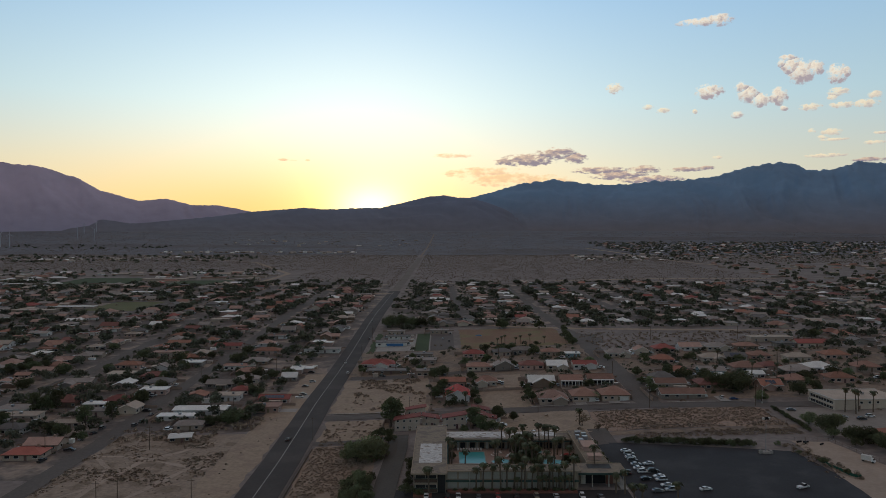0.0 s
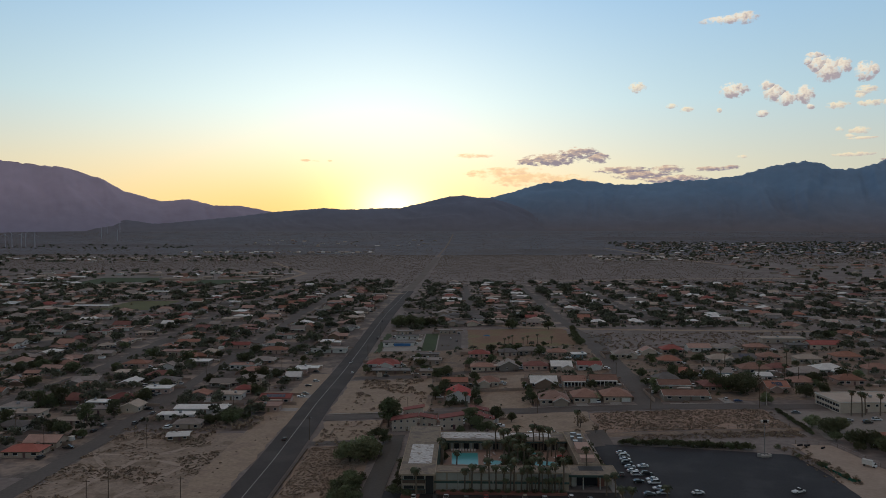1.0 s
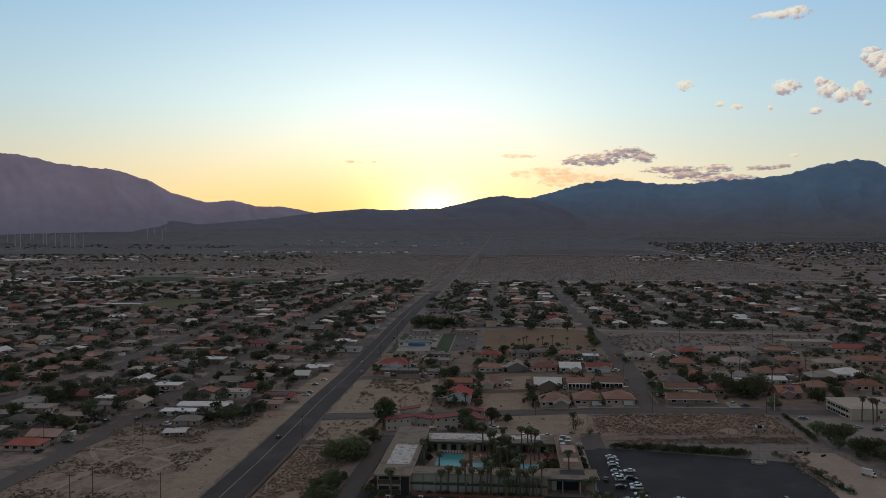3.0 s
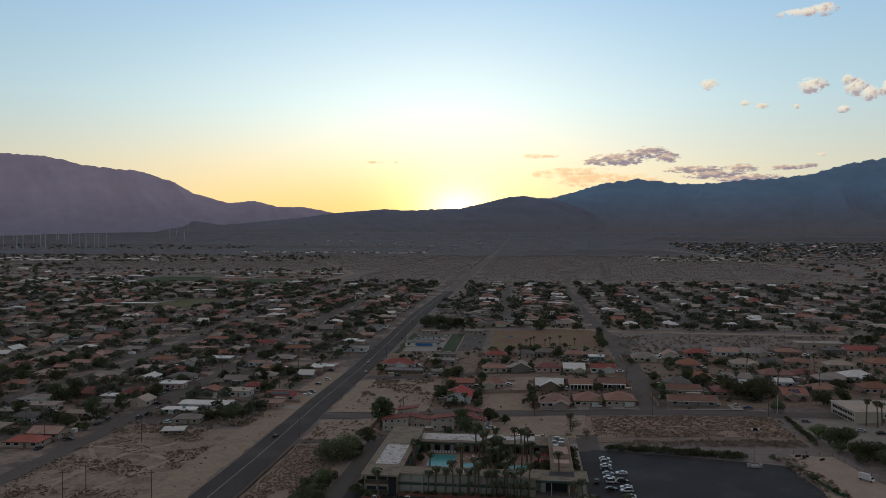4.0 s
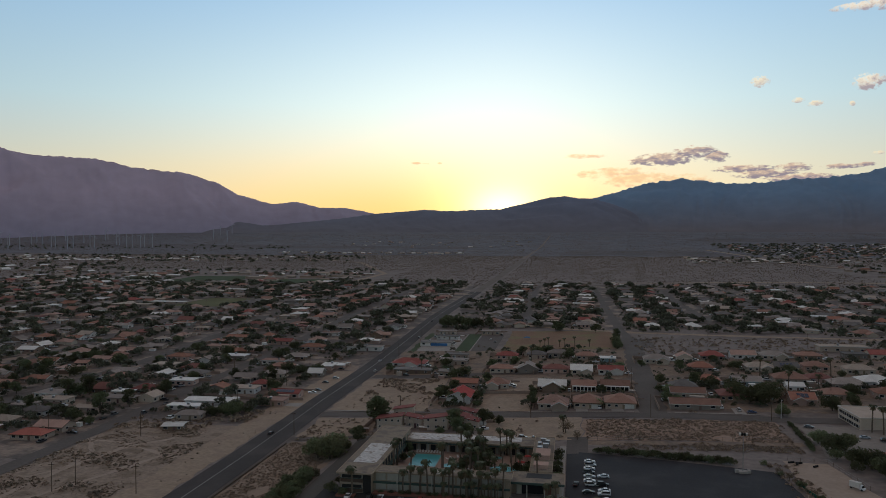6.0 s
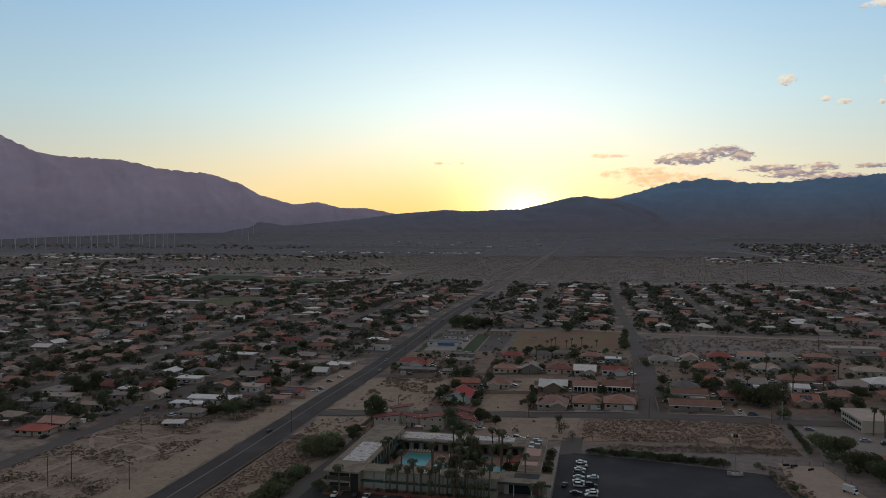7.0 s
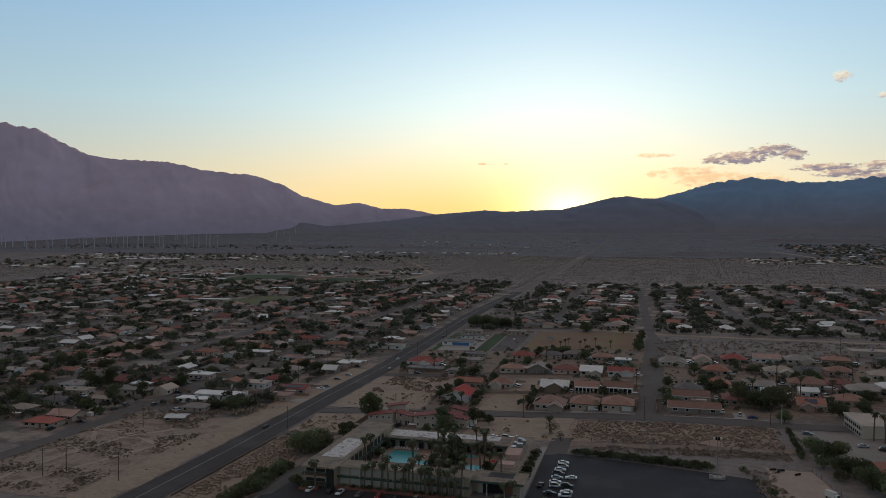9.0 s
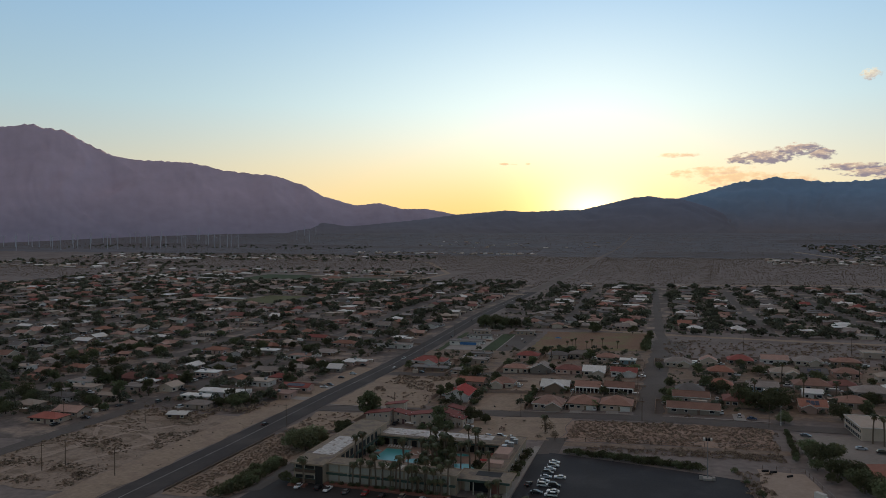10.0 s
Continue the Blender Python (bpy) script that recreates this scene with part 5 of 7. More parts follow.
for x, y, s in ((29.5, 271.5, 0.95), (31.8, 266.0, 0.9), (28.0, 259.0, 0.9), (34.0, 254.5, 0.9), (33.0, 270.5, 1.15), (35.0, 264.5, 1.1), (30.5, 276.5, 1.2), (38.5, 247.5, 0.95), (42.5, 247.0, 0.9), (36.0, 248.5, 0.85), (46.5, 262.0, 0.7), (4.8, 267.3, 0.6), (4.6, 279.2, 0.65), (49.6, 261.5, 0.6), (48.6, 256.5, 0.6), (29.0, 283.4, 0.5)):
    tree(*site(x, y), "round", s)
for x, y, s in ((59.8, 253, 0.9), (60.3, 258, 1.0), (59.9, 263.5, 1.1), (60.2, 270, 1.0), (59.8, 277, 0.9), (60.4, 284, 1.1), (49.8, 265, 0.9), (50, 268, 0.9), (-10, 241, 1.0), (-9.8, 247, 1.2), (-9.7, 256, 0.9), (-9.9, 262, 1.1), (-6, 231, 0.9), (-10.5, 233, 1.3)):
    tree(*site(x, y), "bush", s)
for k, (x, c, kd) in enumerate(((-4.5, "white", "sedan"), (2.5, "black", "suv"), (6.0, "white", "pickup"), (12.6, "grey", "sedan"), (19.0, "red", "sedan"), (25.0, "black", "sedan"), (31.5, "tan", "suv"), (38.0, "silver", "sedan"), (46.5, "white", "suv"), (52.5, "grey", "sedan"))):
    car(x - 1, 235.4 + (k * 5 % 3) * 0.3, 90 if k % 2 else -90, kd, c, "parked before the motel")


# ---- houses near the road ----
PLACED = []


def put(x, y, w, d, *a, **k):
    k.setdefault("patio", (0, 0, 0, 2)[int(abs(x * 3 + y)) % 4])
    PLACED.append((x, y, max(w, d) / 2 + 2))
    return house(x, y, w, d, *a, **k)


# west of the road
put(-171, 297.4, 15, 9, "scarlet", "hip", "beige", 3, pitch=0.38, h=2.6, patio=0, fascia="dark")
put(-170.4, 311, 14, 10, "blush", "gable", "beige", 2, pitch=0.36, h=2.6, patio=0, fascia="dark")
put(-116.4, 321.5, 9, 7, "white", "gable", "brown", 12, h=2.3, pitch=0.16, patio=0)
put(-119.5, 341.5, 12, 8, "grey", "hip", "beige", 5, h=2.6, pitch=0.36)
put(-123, 369.5, 26, 9, "white", "gable", "white", 1, pitch=0.16, patio=0, h=2.9, label="long low white building with a turquoise front")
put(-131.3, 357.4, 17, 6, "white", "flat", "white", 1, h=2.3, patio=0)
put(-91, 375.4, 13, 9, "blush", "flat", "pink", 2, h=2.9, patio=0)
put(-91, 393.5, 16, 9, "rust", "gable", "pink", 2, pitch=0.3, solar=6, patio=1)
put(-115.4, 415, 9, 8, "rust", "hip", "pink", 4, pitch=0.42)
put(-118.6, 400.5, 14, 9, "tan", "flat", "white", 0)
put(-200.1, 388, 14, 12, "maroon", "hip", "brown", 0, pitch=0.42)
put(-174, 390, 13, 10, "wine", "hip", "brown", 0, pitch=0.42)
put(-160.3, 372.5, 10, 9, "tan", "gable", "cream", 90, pitch=0.4)
put(-164.6, 414.5, 14, 8, "white", "flat", "pink", 3, fascia="white")
put(-176.3, 367, 21, 8, "grey", "flat", "beige", 2, h=2.6)
put(-182.4, 381.5, 11, 6, "white", "flat", "beige", 2, h=2.6)
put(-207, 358.6, 15, 9, "tan", "flat", "cream", 3, h=2.5)
put(-178, 346, 12, 7, "tan", "gable", "beige", 2, h=2.3, pitch=0.25)
put(-199, 334, 13, 9, "slate", "hip", "white", 2, pitch=0.36)
put(-201, 315, 12, 9, "tan", "hip", "beige", 2, pitch=0.36)
put(-213, 343, 11, 8, "grey", "flat", "taupe", 4)
put(-189, 431, 14, 9, "white", "gable", "beige", 90)
put(-204, 461, 15, 10, "tan", "flat", "cream", 0)
put(-170, 437, 15, 10, "slate", "hip", "beige", 0, pitch=0.38)
put(-180, 456, 16, 10, "maroon", "hip", "brown", 0, pitch=0.36)
put(-165.5, 562.7, 20, 9, "rust", "gable", "pink", 0, pitch=0.32)
put(-130.9, 543.5, 18, 9, "terracotta", "hip", "pink", 0, pitch=0.38)
put(-202.5, 534.6, 20, 10, "blush", "flat", "cream", 0)
put(-207.8, 575, 17, 9, "terracotta", "gable", "cream", 0, pitch=0.3)
put(-125, 470, 15, 9, "brown", "hip", "brown", 0, pitch=0.38)
put(-120, 446, 14, 9, "grey", "hip", "cream", 0, pitch=0.38)
put(-91, 548, 26, 9, "grey", "flat", "white", 0, label="long white building behind a car park", fascia="white")
put(-172.3, 499, 15, 9, "white", "flat", "taupe", 0)
put(-212, 420, 14, 9, "brown", "hip", "beige", 90)
put(-212, 492, 16, 10, "terracotta", "hip", "pink", 0)
# between the road and the residential street
put(-43.2, 490.8, 22, 12, "rust", "hip", "white", 0, pitch=0.4, wing=(2, 10, 6), fascia="white")
put(-35.6, 468, 24, 8, "slate", "flat", "brown", 0, h=2.4)
put(-8.8, 455.5, 15, 9, "grey", "flat", "beige", 0, h=3.2, fascia="dark")
put(-14, 497, 18, 10, "grey", "flat", "beige", 0)
put(-15, 518, 15, 7, "slate", "flat", "beige", 0)
pool_house = put(-40.5, 572, 24, 11, "slate", "flat", "white", 0, h=2.8, label="long low white pool house with a blue painted front", patio=0)
part("blue_panel", Geo().box(-3.5, 9.5, -5.62, -5.52, 0.2, 2.3), material("blue_paint", (0.05, 0.16, 0.36), 0.7), pool_house, "bright blue painted front panel")
put(-40, 622, 14, 7, "grey", "flat", "beige", 0)
put(-36, 600, 18, 7, "slate", "flat", "white", 0, h=2.6)
put(-3, 622, 15, 7, "grey", "flat", "beige", 0)
put(5.6, 417.2, 14, 8, "orange", "gable", "pink", 0, pitch=0.42, h=3.4, fascia="dark")
put(7.7, 385.2, 16, 12, "red", "gable", "white", 90, h=3.6, pitch=0.46, label="white stucco house with a bright red gabled roof", fascia="white")
put(24.4, 412.6, 12, 9, "brown", "hip", "cream", 0, pitch=0.48, wing=(-2.5, 6, 4), fascia="white")
put(21.2, 504.7, 14, 9, "rust", "hip", "pink", 0, pitch=0.42)
put(22.7, 457.8, 15, 9, "brown", "hip", "cream", 0, pitch=0.36)
put(38.5, 456.1, 10, 12, "grey", "gable", "taupe", 90, pitch=0.48, fascia="white")
put(55.0, 453.2, 15, 9, "maroon", "hip", "pink", 0, pitch=0.4)
put(54.3, 403.6, 14, 10, "white", "gable", "brown", 0, pitch=0.5, wing=(0.5, 11, 3), fascia="white")
put(55.8, 371, 14, 12, "blush", "hip", "beige", 0, garage=True, pitch=0.5, wing=(3, 7, 4), fascia="white")
put(70.8, 404.2, 12, 9, "brown", "gable", "cream", 0, pitch=0.4, porch=True)
put(86.7, 403.3, 14, 9, "brown", "gable", "cream", 0, pitch=0.4, porch=True)
put(72.1, 372.5, 13, 13, "brown", "hip", "beige", 0, garage=True, pitch=0.46, fascia="dark")
put(87.4, 372.0, 14, 13, "brown", "hip", "beige", 0, garage=True, pitch=0.46, fascia="dark")
put(86.6, 446.5, 14, 9, "rust", "gable", "white", 0, garage=True, pitch=0.36, fascia="white", wing=(3, 7, 3))
put(69.9, 448.2, 12, 10, "white", "gable", "cream", 0, pitch=0.44, wing=(3, 6, 4), fascia="white")
put(86.7, 486.6, 9, 7, "white", "flat", "teal", 0, h=2.5)
put(41.0, 505.6, 12, 9, "slate", "hip", "beige", 0, pitch=0.4)
put(55.6, 508.0, 15, 9, "grey", "hip", "taupe", 0, pitch=0.42)
put(73.7, 496.5, 13, 9, "brown", "hip", "beige", 0, pitch=0.4)
# motel annexe: cream blocks with red roofs
def apartment(x, y, w, d, rot, h, rise):
    """A two-storey block under a single sloping red roof, with small deep windows."""
    root = thing("apartment_block", pose(x, y, gz(x, y), 0, 0, rot), "two-storey cream apartment block with a red tiled roof", "apartment")
    a, b = w / 2, d / 2
    part("wall", Geo().solid([(-a, -b, -1.5), (a, -b, -1.5), (a, b, -1.5), (-a, b, -1.5)], [(-a, -b, h), (a, -b, h + rise), (a, b, h + rise), (-a, b, h)]), WALL["cream"], root)
    e, q = 0.6, rise / w * 0.6
    lo = [(-a - e, -b - e, h - q), (a + e, -b - e, h + rise + q), (a + e, b + e, h + rise + q), (-a - e, b + e, h - q)]
    part("roof", Geo().solid(lo, [(p, r, z + 0.3) for p, r, z in lo]), ROOF["wine"], root)
    for s in range(2):
        n = max(2, round(w / 3.2))
        for k in range(n):
            part("window", WIN[(1.0, 1.1)], None, root, at=pose(-a + (k + 0.5) * w / n, -b, 1.0 + s * 2.9))
        part("window", WIN[(1.0, 1.1)], None, root, at=pose(a, 0, 1.0 + s * 2.9, 0, 0, 90))
        part("window", WIN[(1.0, 1.1)], None, root, at=pose(-a, 0, 1.0 + s * 2.9, 0, 0, -90))
    part("door", DOOR_MESH, None, root, at=pose(a * 0.2, -b, 0.05))
    part("balcony", Geo().box(-a * 0.5, -a * 0.1, -b - 0.9, -b - 0.01, 2.7, 2.85).box(-a * 0.5, -a * 0.1, -b - 0.9, -b - 0.8, 2.85, 3.7), WALL["cream"], root)
    PLACED.append((x, y, w / 2 + 2))


for x, y, w, d, rot, h, rise in ((-16.4, 333, 11.4, 6, 2, 4.9, 1.6), (-5.6, 336, 7.5, 5, -3, 5.4, -1.2), (5.2, 332.5, 10.4, 6, 2, 4.9, 1.5), (16.2, 338, 7, 6, -4, 5.6, -1.5), (21.5, 332, 5.5, 5, -4, 4.8, -1.0), (-13, 346, 9, 4.5, 2, 6.0, 1.4), (18, 346, 8, 5, -3, 5.6, -1.3)):
    apartment(x, y, w, d, rot, h, rise)
# east of the residential street
put(116.0, 482.1, 15, 10, "grey", "hip", "cream", 0, pitch=0.46, wing=(3, 7, 4), fascia="white")
put(133.8, 491.9, 9, 9, "blush", "gable", "cream", 90, pitch=0.46, fascia="white")
put(152.7, 504.6, 14, 10, "rust", "hip", "beige", 0, pitch=0.48)
put(172.7, 511, 15, 10, "blush", "gable", "white", 0, pitch=0.42, fascia="white")
put(191, 508.8, 15, 10, "grey", "hip", "cream", 0, pitch=0.46, wing=(3.5, 7, 4), fascia="white")
put(211.3, 508, 15, 9, "brown", "hip", "brown", 0, pitch=0.36)
put(138.4, 458.9, 13, 9, "orange", "hip", "pink", 0, pitch=0.5)
put(135.5, 419.3, 12, 9, "orange", "hip", "beige", 0, pitch=0.48, fascia="white")
put(172.9, 467.5, 15, 10, "tan", "hip", "cream", 0, pitch=0.42, wing=(3, 7, 4), fascia="white")
put(187, 467, 13, 10, "slate", "gable", "cream", 0, pitch=0.42, solar=4)
put(204, 470, 13, 10, "brown", "hip", "pink", 0, pitch=0.42)
put(156.1, 423.6, 14, 9, "grey", "gable", "teal", 0, pitch=0.4, fascia="white")
put(120.5, 400.4, 13, 10, "slate", "hip", "brown", 0, pitch=0.52)
put(120.7, 387.9, 16, 9, "brown", "gable", "beige", 0, pitch=0.4, fascia="white")
put(121.1, 369.5, 22, 9, "brown", "gable", "taupe", 0, pitch=0.4, h=2.6, fascia="white")
put(141.6, 387.5, 13, 12, "maroon", "hip", "brown", 0, pitch=0.4)
put(180.5, 433.5, 17, 11, "brown", "hip", "beige", 0, pitch=0.46)
put(172.1, 383.6, 11, 9, "orange", "gable", "pink", 0, pitch=0.48, solar=3, fascia="white", wing=(-2, 6, 3))
put(176.9, 412, 8, 8, "white", "gable", "white", 0, pitch=0.3)
put(195.1, 434, 12, 9, "maroon", "hip", "pink", 0, pitch=0.42)
put(204.5, 419.5, 17, 11, "grey", "hip", "taupe", 0, pitch=0.42)
put(220.2, 426.5, 16, 12, "white", "hip", "white", 0, pitch=0.4, wing=(3, 8, 4), fascia="white")
put(180, 287, 14, 12, "orange", "hip", "cream", 0, pitch=0.4, patio=0)
put(191, 395, 13, 10, "brown", "hip", "beige", 0, pitch=0.42)
put(216, 397, 14, 10, "terracotta", "hip", "pink", 0, pitch=0.42)
put(224, 460, 15, 10, "tan", "hip", "cream", 0, pitch=0.42)
put(242.6, 541, 30, 10, "tan", "flat", "beige", 0, h=3.6, fascia="white")
put(240, 512, 13, 9, "slate", "flat", "taupe", 0)
put(259, 512.5, 22, 11, "rust", "gable", "cream", 0, pitch=0.36)
put(250, 465, 16, 11, "terracotta", "hip", "pink", 0, pitch=0.42)
put(246, 424, 15, 11, "brown", "hip", "beige", 0, pitch=0.42)

# white two-storey office with ribbon windows
office = thing("office_building", pose(181, 335, gz(186, 340), 0, 0, 4), "white two-storey flat-roofed office with ribbon windows", "office")
part("wall", Geo().box(0, 34, 0, 21, -2, 4.6), WALL["cream"], office)
part("roof", Geo().box(-0.3, 34.3, -0.3, 21.3, 4.6, 4.9), ROOF["tan"], office)
part("parapet", Geo().box(-0.3, 34.3, -0.3, 0, 4.9, 5.2).box(-0.3, 0, 0, 21.3, 4.9, 5.2).box(0, 34.3, 21, 21.3, 4.9, 5.2), WALL["white"], office)
for _z in (0.4, 2.8):
    part("ribbon_window", Geo().box(-0.12, 0.02, 1.0, 20, _z, _z + 1.2), GLASS, office)
    for _k in range(9):
        part("mullion", shared(("mul",), lambda: Geo().box(-0.2, 0.02, -0.1, 0.1, 0, 1.2), "mullion", TRIM), None, office, at=pose(0, 1.6 + _k * 2.2, _z))
for _k in range(3):
    part("window", WIN[(1.5, 1.2)], None, office, at=pose(13 + _k * 4, 0, 2.9))
part("door", DOOR_MESH, None, office, at=pose(12, 0, 0.0))
part("cooler", COOLER, None, office, at=pose(20, 10, 4.9))
for x, y, k in ((184.1, 331.7, 3), (190.6, 332.2, 2), (187.1, 328.2, 3), (196.1, 330.2, 2), (150.1, 400.2, 2), (172.1, 404.2, 3), (186.1, 404.2, 2), (168.1, 445.2, 3), (-163, 372, 1), (11.6, 371.6, 0), (-30.4, 468.1, 2), (61.3, 324.8, 0), (37.9, 495.5, 2), (205.1, 445.2, 3)):
    palm(x, y, k)
for k, x in enumerate((41, 44.5, 47, 55, 58.5, 66, 76.5)):
    palm(x, 549 + (k % 3), k % 3, 0.75)

# ---- the rest of the town ----
rnd = random.Random(7)


def free(x, y, r):
    if -392 < x < -322 and 762 < y < 870:
        return False
    if -92 < x < -50 or (-60 < x < 105 and 340 < y < 366) or (abs(x + 155) < 14 and y < 1100) or (abs(x + 236) < 14) or (abs(x - 101) < 15 and y > 350):
        return False
    if -55 < x < 100 and y < 650:
        return False
    if x > 55 and y < 365 or -145 < x and x < -70 and y < 345 or (y < 700 and 105 < x < 260 and 505 < y < 640) or (x > 100 and 585 < y < 625):
        return False
    return all((x - a) ** 2 + (y - b) ** 2 > (r + c) ** 2 for a, b, c in PLACED)


def pick_house():
    roof = rnd.choices(("terracotta", "rust", "orange", "brown", "maroon", "grey", "tan", "slate", "blush", "white"), (6, 3, 2, 11, 7, 24, 13, 14, 12, 10))[0]
    kind = rnd.choices(("gable", "hip", "flat"), (4, 4, 2))[0] if roof not in ("tan", "white") else rnd.choice(("flat", "flat", "gable", "hip"))
    return roof, kind, rnd.choice(("cream", "pink", "beige", "beige", "white", "brown", "taupe", "taupe")), rnd.choice((9, 10, 11, 12, 13, 14, 16)), rnd.choice((8, 9, 10, 11)), rnd.choice((0, 0, 90)), rnd.choice((0.3, 0.38, 0.46))


LOTS = []
for sx in [-157, -240] + list(range(-322, -900, -80)):
    for side in (-24, 24):
        y = 300.0 if sx > -300 else 380.0
        while y < 1090:
            y += rnd.uniform(15, 19.5)
            LOTS.append((sx + side + rnd.uniform(-6, 6), y))
y = 430.0
while y < 1000:
    y += rnd.uniform(20, 30)
    LOTS.append((-96 + rnd.uniform(-3, 3), y))
for sx in (20, 103, 190, 275, 360, 445, 530, 615, 700):
    for side in (-25, 25):
        y = 650.0 if sx < 250 else 380.0
        while y < 1120:
            y += rnd.uniform(15, 19.5)
            LOTS.append((sx + side + rnd.uniform(-6, 6), y))
for x in range(120, 560, 21):
    LOTS.append((x + rnd.uniform(-2, 2), 640 - x * 0.05))
for x in range(-30, 100, 24):
    LOTS += [(x, 668 - x * 0.3), (x + 6, 700 + x * 0.1)]

FAR_HOUSES, YARDS = [], []
for x, y in LOTS:
    if rnd.random() < 0.1 or not free(x, y, 7) or (-140 > x > -600 and 1000 < y < 1100 and rnd.random() < 0.5):
        continue
    roof, kind, wall, w, d, rot, pitch = pick_house()
    PLACED.append((x, y, 9))
    YARDS.append((x, y, w, d))
    if y < 650 and abs(x) < 480:
        house(x, y, w, d, roof, kind, wall, rot + rnd.uniform(-3, 3), h=2.7, pitch=pitch, garage=rnd.random() < 0.3, wing=(rnd.choice((-1, 1)) * (w / 2 - 4), 7, 7) if rnd.random() < 0.65 else None, patio=rnd.choice((0, 0, 1, 2)), fascia=rnd.choice((None, "white", "dark")))
    else:
        FAR_HOUSES.append((x, y, w, d, roof, kind, wall, rot, pitch))


def settle(n, x0, x1, y0, y1, roofs, size=(9, 18)):
    for _ in range(n):
        _, kind, wall, _, d, rot, pitch = pick_house()
        FAR_HOUSES.append((rnd.uniform(x0, x1), rnd.uniform(y0, y1), rnd.uniform(*size), d, rnd.choice(roofs), kind, wall, rot, pitch))


settle(620, 540, 2300, 1740, 2750, ("grey", "brown", "tan", "terracotta", "white"))
settle(120, 560, 1300, 1150, 1600, ("grey", "brown", "tan", "terracotta"))
settle(50, 330, 600, 1700, 1900, ("grey", "tan", "white"))
settle(110, -900, -300, 1090, 1330, ("tan", "white", "brown", "grey"), (10, 26))
settle(80, -800, -250, 2020, 2110, ("white", "tan", "grey"), (5, 10))
settle(70, -1500, -500, 1650, 1850, ("tan", "grey", "white"))
settle(60, -2000, -900, 1300, 1500, ("tan", "white", "grey"), (10, 40))
settle(30, -800, -100, 2500, 2900, ("tan", "grey", "white"))

for x, y, w, d, roof in ((-425, 758, 44, 14, "tan"), (-405, 792, 52, 10, "white"), (-440, 775, 16, 20, "tan"), (-415, 935, 40, 18, "tan"), (-395, 962, 34, 12, "white"), (-450, 1180, 70, 16, "tan"), (-380, 1210, 40, 14, "terracotta"), (-330, 1235, 60, 12, "tan"), (-700, 1110, 60, 20, "white")):
    FAR_HOUSES.append((x, y, w, d, roof, "flat", "beige", 0, 0.2))
def on_field(x, y):
    return -606 < x < -478 and 1098 < y < 1232 or -427 < x < -333 and 1093 < y < 1187 or -392 < x < -322 and 765 < y < 868


FAR_HOUSES = [h for h in FAR_HOUSES if not on_field(h[0], h[1])]
FAR_MATS = list(ROOF.values()) + list(WALL.values()) + [GLASS]
far = Geo()
for x, y, w, d, roof, kind, wall, rot, pitch in FAR_HOUSES:
    m = pose(x, y, gz(x, y), 0, 0, rot)
    rslot, wslot = list(ROOF).index(roof), len(ROOF) + list(WALL).index(wall)
    h = rnd.choice((2.5, 2.7, 3.0))
    parts = [(walls_geo(w, d, h, kind, pitch), wslot, m), (roof_geo(w, d, h, kind, pitch), rslot, m)]
    if y < 1150 and w < 24 and rnd.random() < 0.7:
        side = m @ pose(rnd.choice((-1, 1)) * w * rnd.uniform(0.2, 0.35), rnd.choice((-1, -1, 1)) * (d / 2 + 2.2), -0.2, 0, 0, 90)
        parts += [(walls_geo(7, 7, h, kind, pitch), wslot, side), (roof_geo(7, 7, h, kind, pitch), rslot, side)]
    for g, slot, mm in parts:
        n = len(far.v)
        far.v.extend(tuple(mm @ Vector(p)) for p in g.v)
        far.f.extend(tuple(n + i for i in f) for f in g.f)
        far.m.extend([slot] * len(g.f))
    if y < 1100:
        g = Geo()
        for s in (-0.3, 0.05, 0.33):
            g.box(s * w - 0.8, s * w + 0.8, -d / 2 - 0.05, -d / 2 + 0.02, 0.9, 2.1)
        n = len(far.v)
        far.v.extend(tuple(m @ Vector(p)) for p in g.v)
        far.f.extend(tuple(n + i for i in f) for f in g.f)
        far.m.extend([len(FAR_MATS) - 1] * len(g.f))
yards = Geo()
for x, y, r in PLACED[:95]:
    YARDS.append((x, y, r * 1.6, r * 1.2))
for x, y, w, d in YARDS:
    if rnd.random() < 0.12:
        continue
    z = gz(x, y)
    a, b, t = w / 2 + rnd.uniform(3, 6), d / 2 + rnd.uniform(4, 9), 0.2
    for q in ((x - a, x + a, y + b, y + b + t), (x - a - t, x - a, y - b * 0.5, y + b))[: rnd.choice((1, 2, 2))]:
        yards.box(*q, z - 0.6, z + 1.6)
    for _ in range(rnd.choice((0, 1, 2, 3))):
        sx, sy, s = x + rnd.uniform(-a, a) * 0.9, y + rnd.choice((b - 2.0, b - 3.5, -d / 2 - 2.5)), rnd.uniform(0.8, 2.4)
        hh, slot = rnd.uniform(1.2, 2.4), rnd.choice((1, 2, 3, 4, 5))
        yards.box(sx - s, sx + s, sy - s * 0.6, sy + s * 0.6, z - 0.5, z + hh, slot)
        yards.box(sx - s - 0.15, sx + s + 0.15, sy - s * 0.6 - 0.15, sy + s * 0.6 + 0.15, z + hh, z + hh + 0.12, rnd.choice((1, 2, 4)))
tagged(new("garden_walls", yards.mesh("garden_walls", BLOCK, ROOF["tan"], ROOF["white"], WALL["pink"], ROOF["grey"], WALL["brown"])), "brown block garden walls and small sheds behind houses", "garden walls", kind="stuff")
tagged(new("far_houses", far.mesh("far_houses", *FAR_MATS)), "many small stucco houses with tile and gravel roofs", "houses", kind="stuff")

